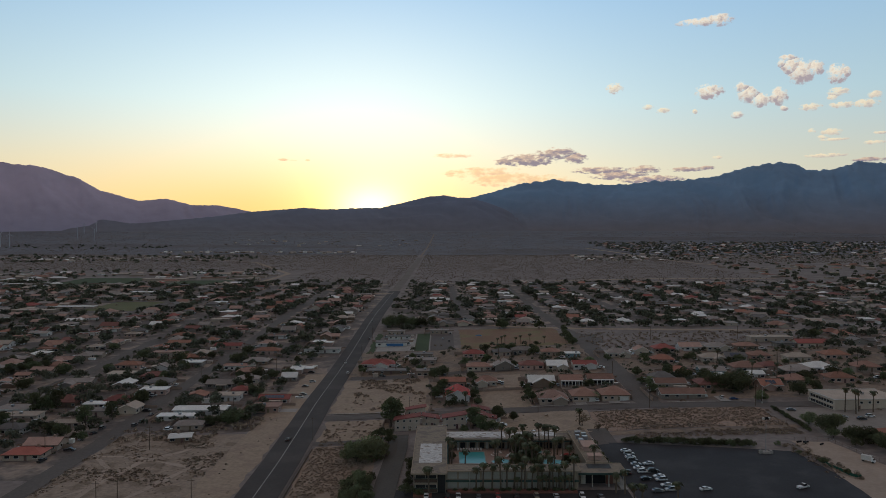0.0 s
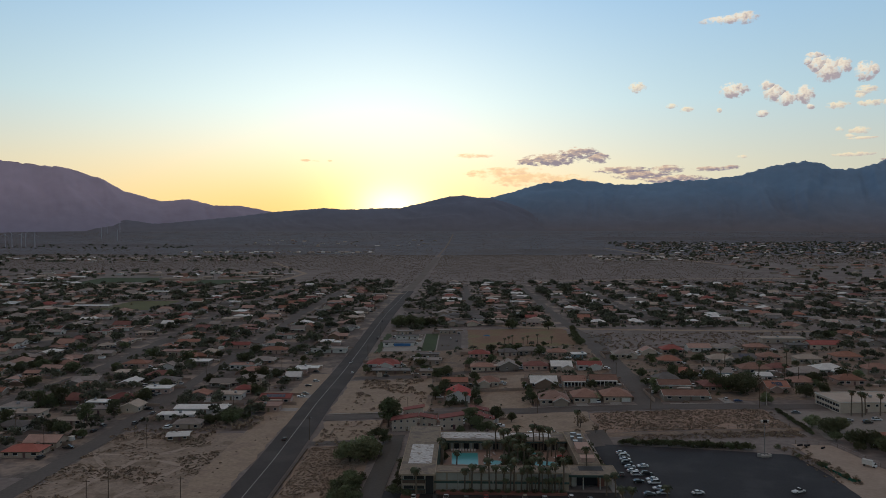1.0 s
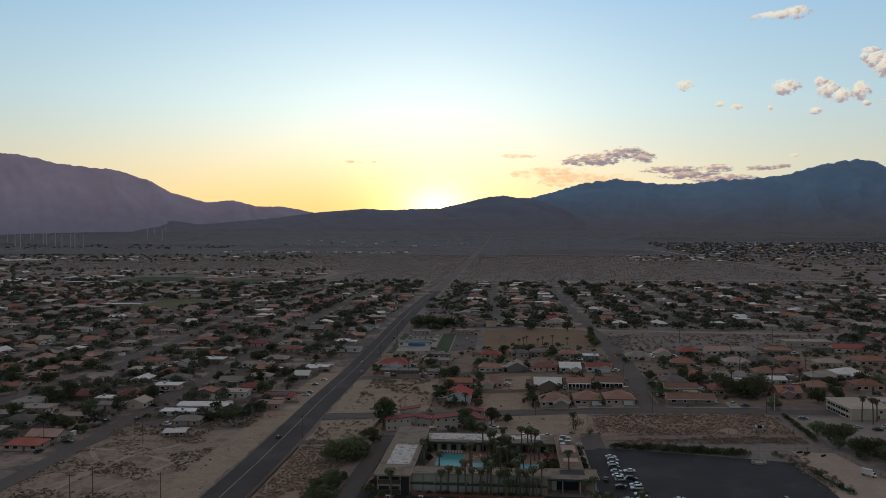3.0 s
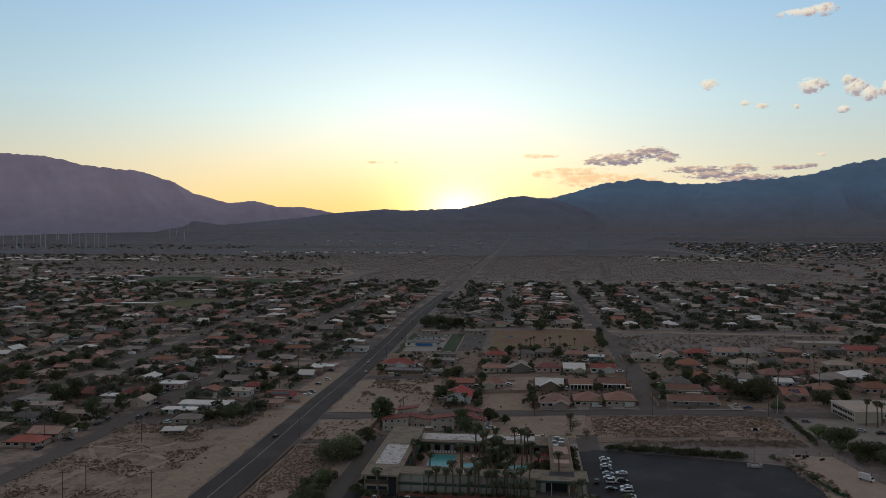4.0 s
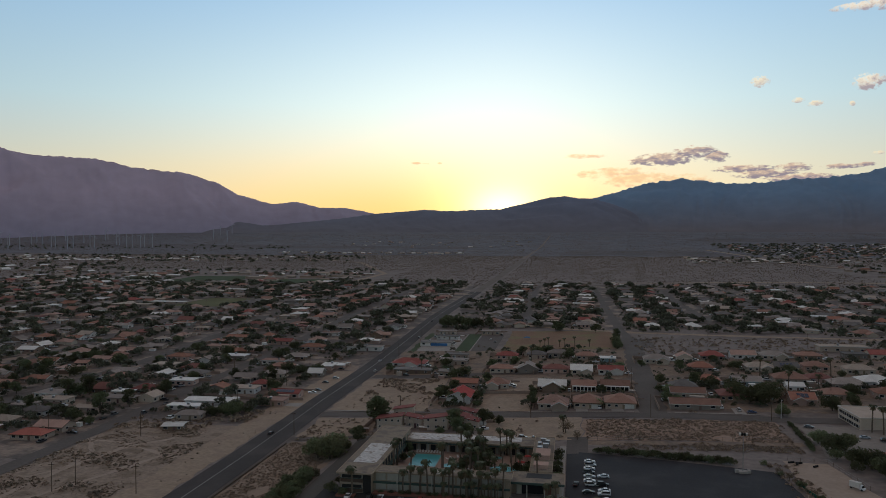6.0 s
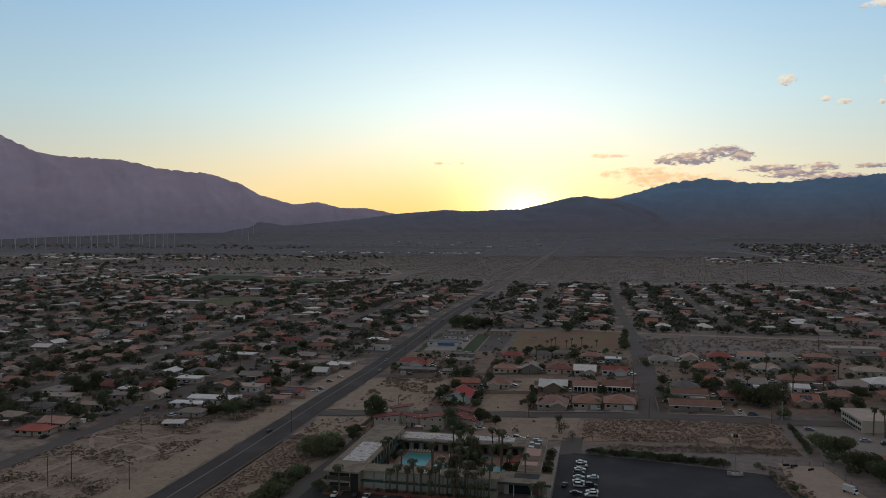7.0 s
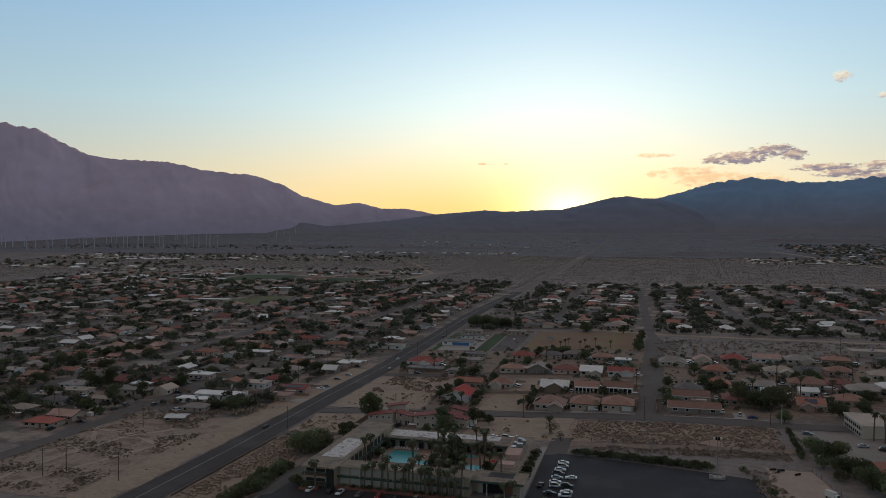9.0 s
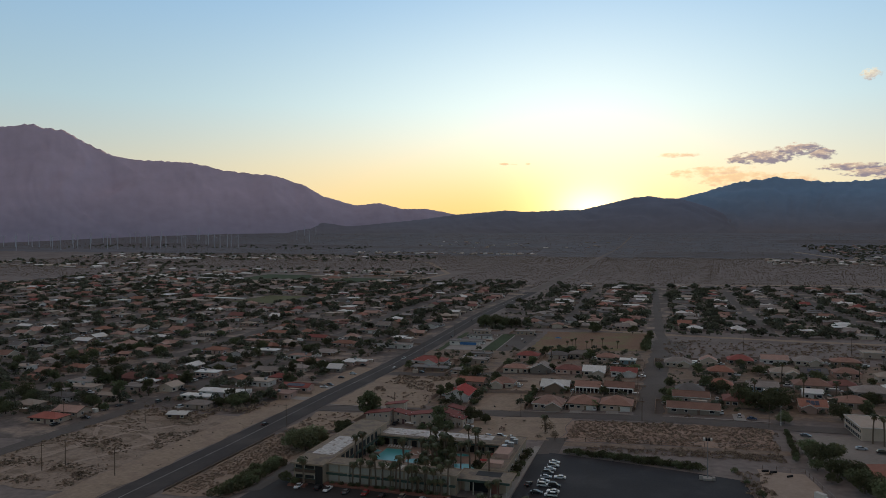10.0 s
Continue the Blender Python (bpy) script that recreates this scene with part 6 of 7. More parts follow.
# ---- parked cars through the town ----
def tiny_car(g, x, y, turn, slot):
    m = pose(x, y, gz(x, y) + 0.2, 0, 0, turn)
    for box, sl in (((-2.2, 2.2, -0.85, 0.85, 0.3, 0.9), slot), ((-1.3, 0.9, -0.75, 0.75, 0.9, 1.42), 4), ((-1.1, 0.6, -0.7, 0.7, 1.42, 1.48), slot)):
        b = Geo().box(*box)
        n = len(g.v)
        g.v.extend(tuple(m @ Vector(p)) for p in b.v)
        g.f.extend(tuple(n + i for i in f) for f in b.f)
        g.m.extend([sl] * len(b.f))


town_cars = Geo()
for x, y, w, d in YARDS:
    for _ in range(rnd.choice((0, 1, 1, 2))):
        tiny_car(town_cars, x + rnd.choice((-1, 1)) * (w / 2 + rnd.uniform(1.5, 3)), y + rnd.uniform(-d, d) * 0.6, rnd.choice((0, 90, 85, 5)), rnd.choice((0, 0, 1, 2, 3)))
tagged(new("parked_cars", town_cars.mesh("parked_cars", CAR_PAINT["white"], CAR_PAINT["silver"], CAR_PAINT["black"], CAR_PAINT["grey"], GLASS)), "many small parked cars beside houses", "cars", kind="stuff")

# ---- trees ----
for x, y, k, s in ((-24, 337, "tall", 1.45), (-21.5, 339, "tall", 1.15), (13.5, 328, "tall", 1.0), (25.5, 337, "tall", 0.8), (-28, 283, "green", 1.5), (-34.5, 287.5, "green", 1.4), (-30, 293, "green", 1.35), (-37, 294, "green", 1.0), (-25.5, 290, "green", 1.1), (-22.5, 303, "round", 1.0), (-26.8, 320.4, "round", 0.8), (-29.3, 321.1, "bush", 1.3),
        (-106.1, 350.2, "broad", 0.9), (-100.1, 352.2, "round", 0.9), (-96.1, 357.2, "bush", 1.3), (-112.1, 349.2, "round", 0.7), (-160, 387, "tall", 0.9), (-164, 391, "broad", 0.9), (-179, 331, "broad", 0.8), (-160, 321, "round", 0.8), (-164, 322, "round", 0.6),
        (-93.1, 371.2, "round", 0.7), (-108.1, 412.2, "broad", 0.8), (-103.1, 409.2, "round", 0.8), (-145, 509, "broad", 1.1), (-140, 512, "round", 1.2), (-117.1, 460.2, "broad", 1.0), (-108.1, 458.2, "broad", 0.9), (-128, 456, "round", 1.0), (-98.1, 462.2, "broad", 0.9),
        (153.0, 378.7, "broad", 1.45), (144.6, 384.4, "broad", 1.3), (158.9, 387.6, "broad", 1.3), (134.9, 406.9, "broad", 1.0), (145.2, 403.6, "broad", 1.0), (157.1, 357.2, "green", 0.9), (129.0, 416.2, "round", 1.2), (157.8, 403.2, "green", 0.9), (168.1, 392.2, "dry", 1.1),
        (160.5, 302.5, "broad", 1.0), (165.5, 306, "green", 1.1), (158.5, 314, "green", 0.9), (163.5, 288.5, "broad", 0.95), (168, 284, "broad", 1.05), (168, 273, "broad", 1.1), (172, 265, "green", 1.2), (158.5, 294, "bush", 1.4), (160.5, 281, "bush", 1.2), (181.1, 368.2, "broad", 1.0), (192.1, 372.2, "round", 1.1),
        (62.3, 323.8, "dry", 1.1), (67, 313, "dry", 0.7), (77.3, 368.3, "green", 0.75), (51, 369.4, "round", 0.9), (46.0, 373.9, "round", 0.9), (58.1, 370.6, "bush", 1.3), (45.0, 381.9, "tall", 0.5), (45.0, 389.7, "tall", 0.5), (80.0, 394.3, "round", 0.8),
        (-46.1, 660.7, "broad", 1.6), (-38.1, 664.7, "broad", 1.5), (-28.1, 661, "broad", 1.4), (-20.1, 663.3, "broad", 1.3), (-10.1, 669.3, "round", 1.4), (-50.1, 668.7, "broad", 1.3), (53, 640.4, "broad", 1.2), (50, 643.5, "round", 1.4), (83.2, 629.7, "round", 1.3), (98.1, 588.7, "tall", 0.9), (96.0, 574.5, "round", 1.2), (96.9, 560.2, "round", 1.1), (95.8, 536.7, "broad", 0.8), (94.9, 547.3, "round", 1.2),
        (41.1, 511.9, "broad", 1.0), (62.1, 497.4, "round", 1.3), (48.1, 515.3, "round", 1.2), (30.2, 516.9, "round", 1.1), (-0.2, 450.7, "broad", 0.9), (-5.3, 442.9, "round", 1.2), (-4.3, 387.6, "tall", 0.75), (-2.2, 397.0, "round", 1.0), (-0.2, 411.6, "round", 1.1), (1.9, 421.0, "broad", 0.8), (17.7, 373.3, "bush", 1.2), (16.4, 427.1, "round", 1.0),
        (44.0, 376.8, "tall", 0.45), (45.1, 386.0, "round", 0.7), (45.1, 392.2, "round", 0.6), (43.2, 397.2, "tall", 0.45), (58, 366.5, "round", 0.7), (5.1, 378.2, "round", 1.1), (4.2, 384.4, "round", 1.0), (3, 371, "bush", 1.4), (16.4, 387.7, "bush", 1.5), (16.5, 317.8, "tall", 0.8), (20.8, 315.6, "round", 1.0), (26.7, 344.8, "broad", 0.7), (9, 318.1, "round", 0.7), (32.6, 337, "round", 0.8), (-52.2, 470.9, "bush", 1.4), (-53.2, 476.9, "round", 0.8), (-18.4, 490.6, "broad", 0.8), (-15.4, 469, "round", 0.8),
        (14.3, 473.1, "round", 1.0), (28.3, 477.1, "round", 1.1), (44.1, 455.7, "round", 0.9), (105.6, 465.7, "round", 0.8), (111.4, 415.6, "round", 1.0), (110.2, 380.5, "broad", 0.7), (108.5, 396.2, "bush", 1.4), (127.0, 455.7, "round", 1.1), (159.9, 469.3, "broad", 0.8), (176.1, 440.2, "round", 1.0), (200.1, 400.2, "broad", 0.9), (220.1, 410.2, "broad", 0.9)):
    tree(x, y, k, s)
for k in range(24):
    tree(-33.5 + (k % 3) * 3.2 + rnd.uniform(-1.2, 1.2), 232 + (k // 3) * 4.4 + rnd.uniform(-2, 2), "green" if k % 3 == 1 else "bush", rnd.uniform(0.5, 0.75) if k % 3 == 1 else rnd.uniform(1.0, 1.5))
for k in range(46):
    tree(74 + k * 1.03, 295.8 + rnd.uniform(-0.9, 0.9) - k * 0.27, "bush", rnd.uniform(0.6, 1.05), group="hedge along the parking lot")
for k in range(11):
    tree(132 + k * 0.9 + rnd.uniform(-0.5, 0.5), 284 - k * 3.8 + rnd.uniform(-1, 1), "dry" if k % 3 else "bush", rnd.uniform(0.35, 0.5) if k % 3 else rnd.uniform(0.5, 0.9))

CROWNS, SHRUBS, TREELETS, near_trees = [], [], [], 0


BARE = ((-54, -8, 366, 447), (20, 47, 371, 448), (9, 95, 545, 640), (-60, 9, 540, 640), (-60, 105, 340, 367), (-60, 46, 448, 462), (-57, 66, 225, 340))


def bare_lot(x, y):
    return y < 345 or any(a < x < b and c < y < d for a, b, c, d in BARE)


def on_street(x, y):
    if -385 < x < -328 and 770 < y < 862:
        return True
    if -92 < x < -52 or (abs(x + 154) < 8 and y < 1100) or abs(x + 236 + (y > 480) * 4) < 7 or (abs(x - 101) < 9 and y > 350) or (x > 10 and abs(y - 640 + x * 0.16) < 12 and x < 420):
        return True
    if y > 655 and x > 0 and min(abs(x - c + (y - 655) * 0.019) for c in (20, 190, 275, 360, 445, 530, 615)) < 6:
        return True
    if x < -300 and min(abs(x - c) for c in range(-324, -900, -80)) < 6:
        return True
    return -60 < x < 105 and (y < 655) and bare_lot(x, y) or (x > 55 and y < 370) or (-145 < x < -70 and y < 345) or (105 < x < 260 and 505 < y < 630)


CELLS = {}
for a, b, c in PLACED:
    CELLS.setdefault((int(a // 30), int(b // 30)), []).append((a, b, c))


def roofed(x, y, f):
    i, j = int(x // 30), int(y // 30)
    return any((x - a) ** 2 + (y - b) ** 2 < (c * f) ** 2 for di in (-1, 0, 1) for dj in (-1, 0, 1) for a, b, c in CELLS.get((i + di, j + dj), ()))


for _ in range(36000):
    x, y = rnd.uniform(-900, 760), rnd.uniform(300, 1150)
    if roofed(x, y, 0.75) or on_street(x, y):
        continue
    thick = noise.noise(Vector((x * 0.012, y * 0.012, 8.8)))
    if rnd.random() > 0.85 + thick:
        continue
    if -60 < x < 260 and y < 560:
        if rnd.random() < 0.09:
            tree(x, y, rnd.choice(("bush", "bush", "round", "green")), rnd.uniform(0.5, 0.9))
        elif rnd.random() < 0.12:
            TREELETS.append((x, y, rnd.uniform(1.3, 2.4)))
        else:
            SHRUBS.append((x, y, rnd.uniform(0.4, 1.3) if rnd.random() < 0.7 else rnd.uniform(1.3, 2.3)))
    elif y < 560 and -330 < x < 300:
        if near_trees < 120 and rnd.random() < 0.16:
            near_trees += 1
            tree(x, y, rnd.choices(("broad", "round", "bush", "tall"), (4, 5, 3, 1))[0], rnd.uniform(0.6, 1.2))
        elif rnd.random() < 0.34:
            for _k in range(rnd.choice((1, 1, 2, 3))):
                TREELETS.append((x + rnd.uniform(-3, 3), y + rnd.uniform(-2, 2), rnd.uniform(1.3, 2.4) if rnd.random() < 0.6 else rnd.uniform(2.4, 3.6)))
        else:
            SHRUBS.append((x, y, rnd.uniform(0.5, 1.0) if rnd.random() < 0.5 else rnd.uniform(1.0, 2.0)))
    elif len(CROWNS) < 15000:
        big = 0.26 if x > -60 else 0.36
        if rnd.random() < big * 0.55:
            for _k in range(rnd.choice((2, 3, 3, 4, 5))):
                CROWNS.append((x + rnd.uniform(-4.5, 4.5), y + rnd.uniform(-3, 3), rnd.uniform(2.0, 4.0)))
        else:
            CROWNS.append((x, y, rnd.uniform(0.7, 2.1)))


def grove(n, x0, x1, y0, y1, r=(2.0, 4.5)):
    for _ in range(n):
        CROWNS.append((rnd.uniform(x0, x1), rnd.uniform(y0, y1), rnd.uniform(*r)))


for k in range(3200):
    y = 1720 + 1050 * rnd.random() ** 0.7
    x = 530 + rnd.uniform(0, 1900)
    CROWNS.append((x, y, rnd.uniform(1.5, 4.4)))
grove(260, 560, 1300, 1130, 1600, (2.5, 5))
grove(80, 330, 640, 1690, 1900, (2, 4.5))
grove(330, -950, -300, 1080, 1400, (1.5, 4))
grove(200, -1500, -450, 1600, 1900, (2.5, 5))
grove(160, -2200, -900, 2300, 2600, (2, 4.5))
grove(120, -2000, -900, 1300, 1500, (3, 6))


def joined_crowns(name, spots, per, label, category, mat, flat=0.75, leaf=0.33, seed=5, lift=0.85):
    rs = np.random.RandomState(seed)
    P = np.array(spots)
    P = np.repeat(P, per, axis=0)
    n = len(P)
    u = rs.normal(size=(n, 3))
    u /= np.linalg.norm(u, axis=1)[:, None]
    u[:, 2] = np.abs(u[:, 2]) * 1.2 - 0.35
    r = P[:, 2] * (0.45 + 0.65 * rs.rand(n))
    c = np.stack([P[:, 0] + u[:, 0] * r, P[:, 1] + u[:, 1] * r, ground_z(P[:, 0], P[:, 1]) + P[:, 2] * lift + u[:, 2] * r * flat], 1)
    a = rs.normal(size=(n, 3))
    a /= np.linalg.norm(a, axis=1)[:, None]
    b = np.cross(a, rs.normal(size=(n, 3)))
    b /= np.linalg.norm(b, axis=1)[:, None]
    s = (P[:, 2] * leaf * (0.6 + 0.8 * rs.rand(n)))[:, None]
    q = np.stack([c - a * s - b * s * 0.7, c + a * s - b * s * 0.5, c + a * s * 0.8 + b * s * 0.7, c - a * s * 0.7 + b * s * 0.5], 1)
    return tagged(new(name, cloud_mesh(name, q, mat)), label, category, kind="stuff")


joined_crowns("far_trees", [c for c in CROWNS if not on_field(c[0], c[1])], 36, "dark green trees spread through the far town", "trees", FOLIAGE_FAR)

joined_crowns("garden_trees", TREELETS, 110, "grey-green garden trees between the houses", "trees", FOLIAGE_FAR, 0.85, 0.17, 25, 1.15)
joined_crowns("garden_shrubs", SHRUBS, 30, "low grey-green garden shrubs between the houses", "shrubs", FOLIAGE_FAR, seed=15)

# ---- dry scrub ----
tufts = []


def scrub(n, x0, x1, y0, y1, r=(0.4, 1.1), bare=-0.45):
    for _ in range(n):
        x, y = rnd.uniform(x0, x1), rnd.uniform(y0, y1)
        if noise.noise(Vector((x * 0.06, y * 0.06, 3))) > bare:
            tufts.append((x, y, rnd.uniform(*r) * rnd.uniform(0.7, 1.2)))


scrub(3000, -146, -92, 224, 329, (0.15, 0.45), 0.0)
scrub(900, -146, -92, 224, 329, (0.12, 0.4))
scrub(150, -148, -104, 318, 338, (0.5, 1.5))
scrub(70, -112, -88, 338, 362, (0.8, 1.8))
scrub(120, 133, 143, 243, 286, (0.3, 1.0))
scrub(300, -146, -92, 224, 329, (0.5, 1.1), 0.0)
scrub(2800, -54, -30, 232, 308, (0.2, 0.55))
scrub(200, -54, -18, 304, 350, (0.4, 1.0))
scrub(420, -50, -10, 402, 446, (0.4, 1.4), 0.0)
scrub(60, -50, -8, 370, 400)
scrub(3600, 71, 150, 313, 346, (0.2, 0.55))
scrub(260, 72, 152, 311, 347, (0.5, 0.9), 0.0)
scrub(300, 72, 150, 299, 307, (0.3, 0.8))
scrub(40, 28, 64, 306, 349, (0.2, 0.8), 0.1)
scrub(220, 112, 150, 300, 309, (0.3, 0.9))
scrub(500, 108, 260, 510, 600, (0.5, 1.4))
scrub(300, 255, 420, 510, 600, (0.6, 1.6))
scrub(300, 200, 330, 500, 600, (0.6, 1.4))
scrub(400, -900, 700, 300, 1000, (0.8, 1.8))
joined_crowns("dry_scrub", tufts, 26, "dry brown desert scrub in vacant lots", "scrub", SCRUB, 0.6, 0.26, 9, 0.35)

tufts = []
scrub(2600, -146, -91, 224, 330, (0.25, 0.6), 0.12)
scrub(260, -146, -91, 224, 330, (0.6, 1.1), 0.2)
scrub(90, -88, -76, 235, 400, (0.2, 0.6), 0.1)
scrub(500, 71, 150, 313, 346, (0.25, 0.5), 0.15)
joined_crowns("desert_bushes", tufts, 26, "small dark brown bushes in a sandy lot", "scrub", islands(material("dark_scrub", (0.2, 0.16, 0.12), 0.95, 0.35, 1.0, 0.15), 0.35, 0.02), 0.6, 0.26, 19, 0.35)

# creosote on the open plain
rs = np.random.RandomState(21)
N = 80000
px = rs.uniform(-1500, 1700, N)
py = 1060 + 1150 * rs.rand(N) ** 0.8
keep = (np.abs(px + 60 - (py - 1060) * 0.004) > 9) & ~((px > 540) & (py < 1620)) & ~((px < -250) & (py < 1400) & (px > -960))
px, py = px[keep], py[keep]
pr = rs.uniform(0.5, 1.5, len(px))
pz = ground_z(px, py)
V = [np.stack([px, py, pz + pr * 1.05], 1)]
for k in range(5):
    rr = pr * rs.uniform(0.75, 1.2, len(px))
    V.append(np.stack([px + rr * math.cos(k * 1.2566), py + rr * math.sin(k * 1.2566), pz - 0.1], 1))
V = np.stack(V, 1).reshape(-1, 3)
base = np.arange(len(px))[:, None] * 6
F = np.concatenate([np.concatenate([base, base + 1 + k, base + 1 + (k + 1) % 5], 1) for k in range(5)])
fx, fy = rs.uniform(-2700, 3000, 24000), 2180 + 1300 * rs.rand(24000)
fr, fz = rs.uniform(1.2, 2.6, 24000), ground_z(fx, fy)
W = np.stack([np.stack([fx, fy, fz + fr * 0.9], 1)] + [np.stack([fx + fr * 1.3 * math.cos(a), fy + fr * 1.3 * math.sin(a), fz - 0.2], 1) for a in (0, 1.26, 2.51, 3.77, 5.03)], 1).reshape(-1, 3)
b2 = np.arange(24000)[:, None] * 6 + len(V)
F = F.tolist() + np.concatenate([np.concatenate([b2, b2 + 1 + k, b2 + 1 + (k + 1) % 5], 1) for k in range(5)]).tolist()
V = np.concatenate([V, W])
me = bpy.data.meshes.new("creosote_scrub")
me.from_pydata(V.tolist(), [], F)
me.materials.append(islands(material("creosote", (0.135, 0.1, 0.075), 0.95, 0.3, 0.8, 0.05), 0.35, 0.02))
tagged(new("creosote_scrub", me), "countless low brown creosote bushes on the plain", "scrub", kind="stuff")

# ---- cars ----
LOT = [(71.4, 282.5, "white", "sedan"), (71.6, 278.6, "silver", "suv"), (71.1, 274.6, "white", "sedan"), (70.9, 270.6, "grey", "suv"), (71.0, 266.0, "silver", "sedan"), (70.9, 261.6, "white", "sedan"), (71.4, 257.8, "white", "suv"),
       (70.4, 250.6, "black", "sedan"), (71.0, 238.6, "grey", "sedan"), (75.6, 266.2, "white", "sedan"), (75.0, 258.0, "black", "suv"), (75.4, 252.2, "white", "sedan"), (75.2, 249.0, "white", "suv"), (75.4, 243.4, "white", "sedan"), (75.6, 239.2, "silver", "suv")]
for k, (x, y, c, kd) in enumerate(LOT):
    car(x, y, 4 + 180 * (x > 75), kd, c, "parked in the open lot")
car(86.6, 238.2, 12, "sedan", "white", "parked alone in the open lot")
car(118.2, 237.2, 25, "pickup", "white", "parked alone in the open lot")
car(66.4, 258.4, 80, "sedan", "black", "driving along the parking lot edge")
for k, (x, y, hd, kd, c, wh) in enumerate(((-162, 372, 84, "sedan", "silver", "parked along the street"), (-162, 379, 86, "suv", "black", "parked along the street"), (-147, 365, 86, "sedan", "grey", "parked along the street"), (-163, 398, 80, "suv", "white", "parked along the street"),
        (-163.5, 404, 20, "sedan", "black", "parked by a house"), (-163, 408, 20, "suv", "silver", "parked by a house"), (-163, 412, 20, "sedan", "white", "parked by a house"), (-164, 416, 20, "sedan", "black", "parked by a house"), (-163, 432, 85, "pickup", "white", "parked along the street"),
        (-161, 322, 85, "sedan", "silver", "parked along the street"), (-160, 331, 80, "sedan", "black", "parked along the street"), (-147, 345, 84, "suv", "grey", "parked along the street"), (-146.5, 352, 86, "sedan", "black", "parked along the street"), (-160, 340, 85, "suv", "grey", "parked along the street"),
        (-158, 306, 5, "pickup", "black", "parked before a house"), (-80.1, 404.2, 10, "pickup", "white", "parked by the road"), (-79.1, 410.2, 5, "suv", "grey", "parked by the road"), (-82.1, 432.2, 10, "sedan", "black", "parked by the road"), (-80.1, 445.2, 10, "suv", "silver", "parked by the road"),
        (-68.6, 320.3, 90, "sedan", "black", "driving along the road"), (-61.7, 470.7, 90, "sedan", "silver", "driving along the road"), (-68.1, 505.5, -90, "pickup", "white", "driving along the road"), (-60.6, 600.6, 90, "suv", "grey", "driving along the road"), (-67.1, 690.3, -90, "sedan", "black", "driving along the road"),
        (-38.3, 457.6, 0, "suv", "black", "parked along a side street"), (-20.4, 460.7, 0, "pickup", "white", "parked along a side street"), (1.3, 343.1, 0, "suv", "white", "parked behind the apartments"), (6.2, 341.2, 0, "sedan", "silver", "parked behind the apartments"), (-28.2, 325, 40, "suv", "white", "parked by bushes"),
        (108.5, 380.9, 80, "sedan", "white", "parked along the street"), (109.4, 388.8, 80, "sedan", "silver", "parked along the street"), (145, 361.2, 0, "sedan", "blue", "parked along the street"), (140.1, 364.4, 90, "suv", "white", "parked before a house"), (188.1, 468.2, 60, "sedan", "white", "parked before a house"), (162.1, 337.2, -20, "sedan", "grey", "parked on gravel"), (178.1, 322.2, 0, "sedan", "silver", "parked by the office"), (184.1, 318.2, 0, "suv", "black", "parked by the office"), (190.1, 322.2, 0, "suv", "white", "parked by the office"),
        (60.1, 371.1, 90, "sedan", "grey", "parked in a drive"), (66.7, 400.8, 90, "sedan", "blue", "parked in a drive"), (64.2, 369.6, 0, "suv", "black", "parked in a drive"), (85.4, 370.1, 0, "sedan", "black", "parked in a drive"), (39.7, 313.1, 0, "sedan", "white", "parked behind the motel"), (49, 312.4, 0, "pickup", "white", "parked behind the motel"), (44.9, 313.7, 0, "suv", "silver", "parked behind the motel"), (-0.2, 592.9, 90, "sedan", "white", "parked on the court"), (4.8, 578.1, 90, "sedan", "grey", "parked on the court"))):
    car(x, y, hd, kd, c, wh)

# box truck on the sandy lot
truck = thing("box_truck", pose(154.2, 262.4, gz(154.2, 262.4) + 0.25, 0, 0, -48) @ Matrix.Scale(0.68, 4), "white box truck parked on bare sand", "truck")
part("cargo_box", Geo().box(-3.2, 1.6, -1.15, 1.15, 0.9, 3.4), TRIM, truck)
part("cab", loft(Geo(), [(1.7, 0.5, 0.95), (3.6, 0.5, 0.95), (3.7, 1.1, 0.95), (3.0, 1.35, 0.93), (2.6, 2.3, 0.85), (1.7, 2.35, 0.85)], 1.05), CAR_PAINT["white"], truck)
part("windscreen", loft(Geo(), [(2.66, 1.4, 0.9), (3.05, 1.4, 0.9), (2.72, 2.2, 0.84), (2.5, 2.2, 0.84)], 1.06), GLASS, truck)
for _x in (-2.2, 2.7):
    for _y in (-0.95, 0.95):
        part("wheel", shared(("tw",), lambda: Geo().tube((0, -0.14, 0), (0, 0.14, 0), 0.45, 0.45, 12), "wheel", TYRE), None, truck, at=pose(_x, _y, 0.45))

# ---- poles and lamps ----
for x, y in ((-114.6, 238.5), (-110.8, 245.8), (-84.3, 241.9), (-124.7, 307.5), (-104.1, 360.2), (-102.1, 420.2), (-57.6, 320.4), (-196, 330), (-198, 390), (-165, 300), (-110.1, 480.2), (46, 350.4), (99.5, 349.2), (95.5, 409.1), (215.1, 395.2), (240.1, 420.2), (188.1, 392.2), (150.1, 348.2), (-16.4, 352.2), (-58.2, 520.8), (-58.1, 600.6), (225.1, 555.3), (160.1, 560.3), (-150, 450)):
    utility_pole(x, y, 10.5, 0 if y < 330 else 90)
street_lamp(155.1, 352.2, 8.5, -90)
lot_lamp = thing("lot_lamp", pose(122.6, 274.8, gz(122.6, 274.8)), "tall grey lamp mast with a cluster of floodlights", "lamp")
part("mast", Geo().tube((0, 0, 0), (0, 0, 13.2), 0.16, 0.1, 8), METAL, lot_lamp)
part("crossarm", Geo().box(-1.3, 1.3, -0.08, 0.08, 12.9, 13.05), METAL, lot_lamp)
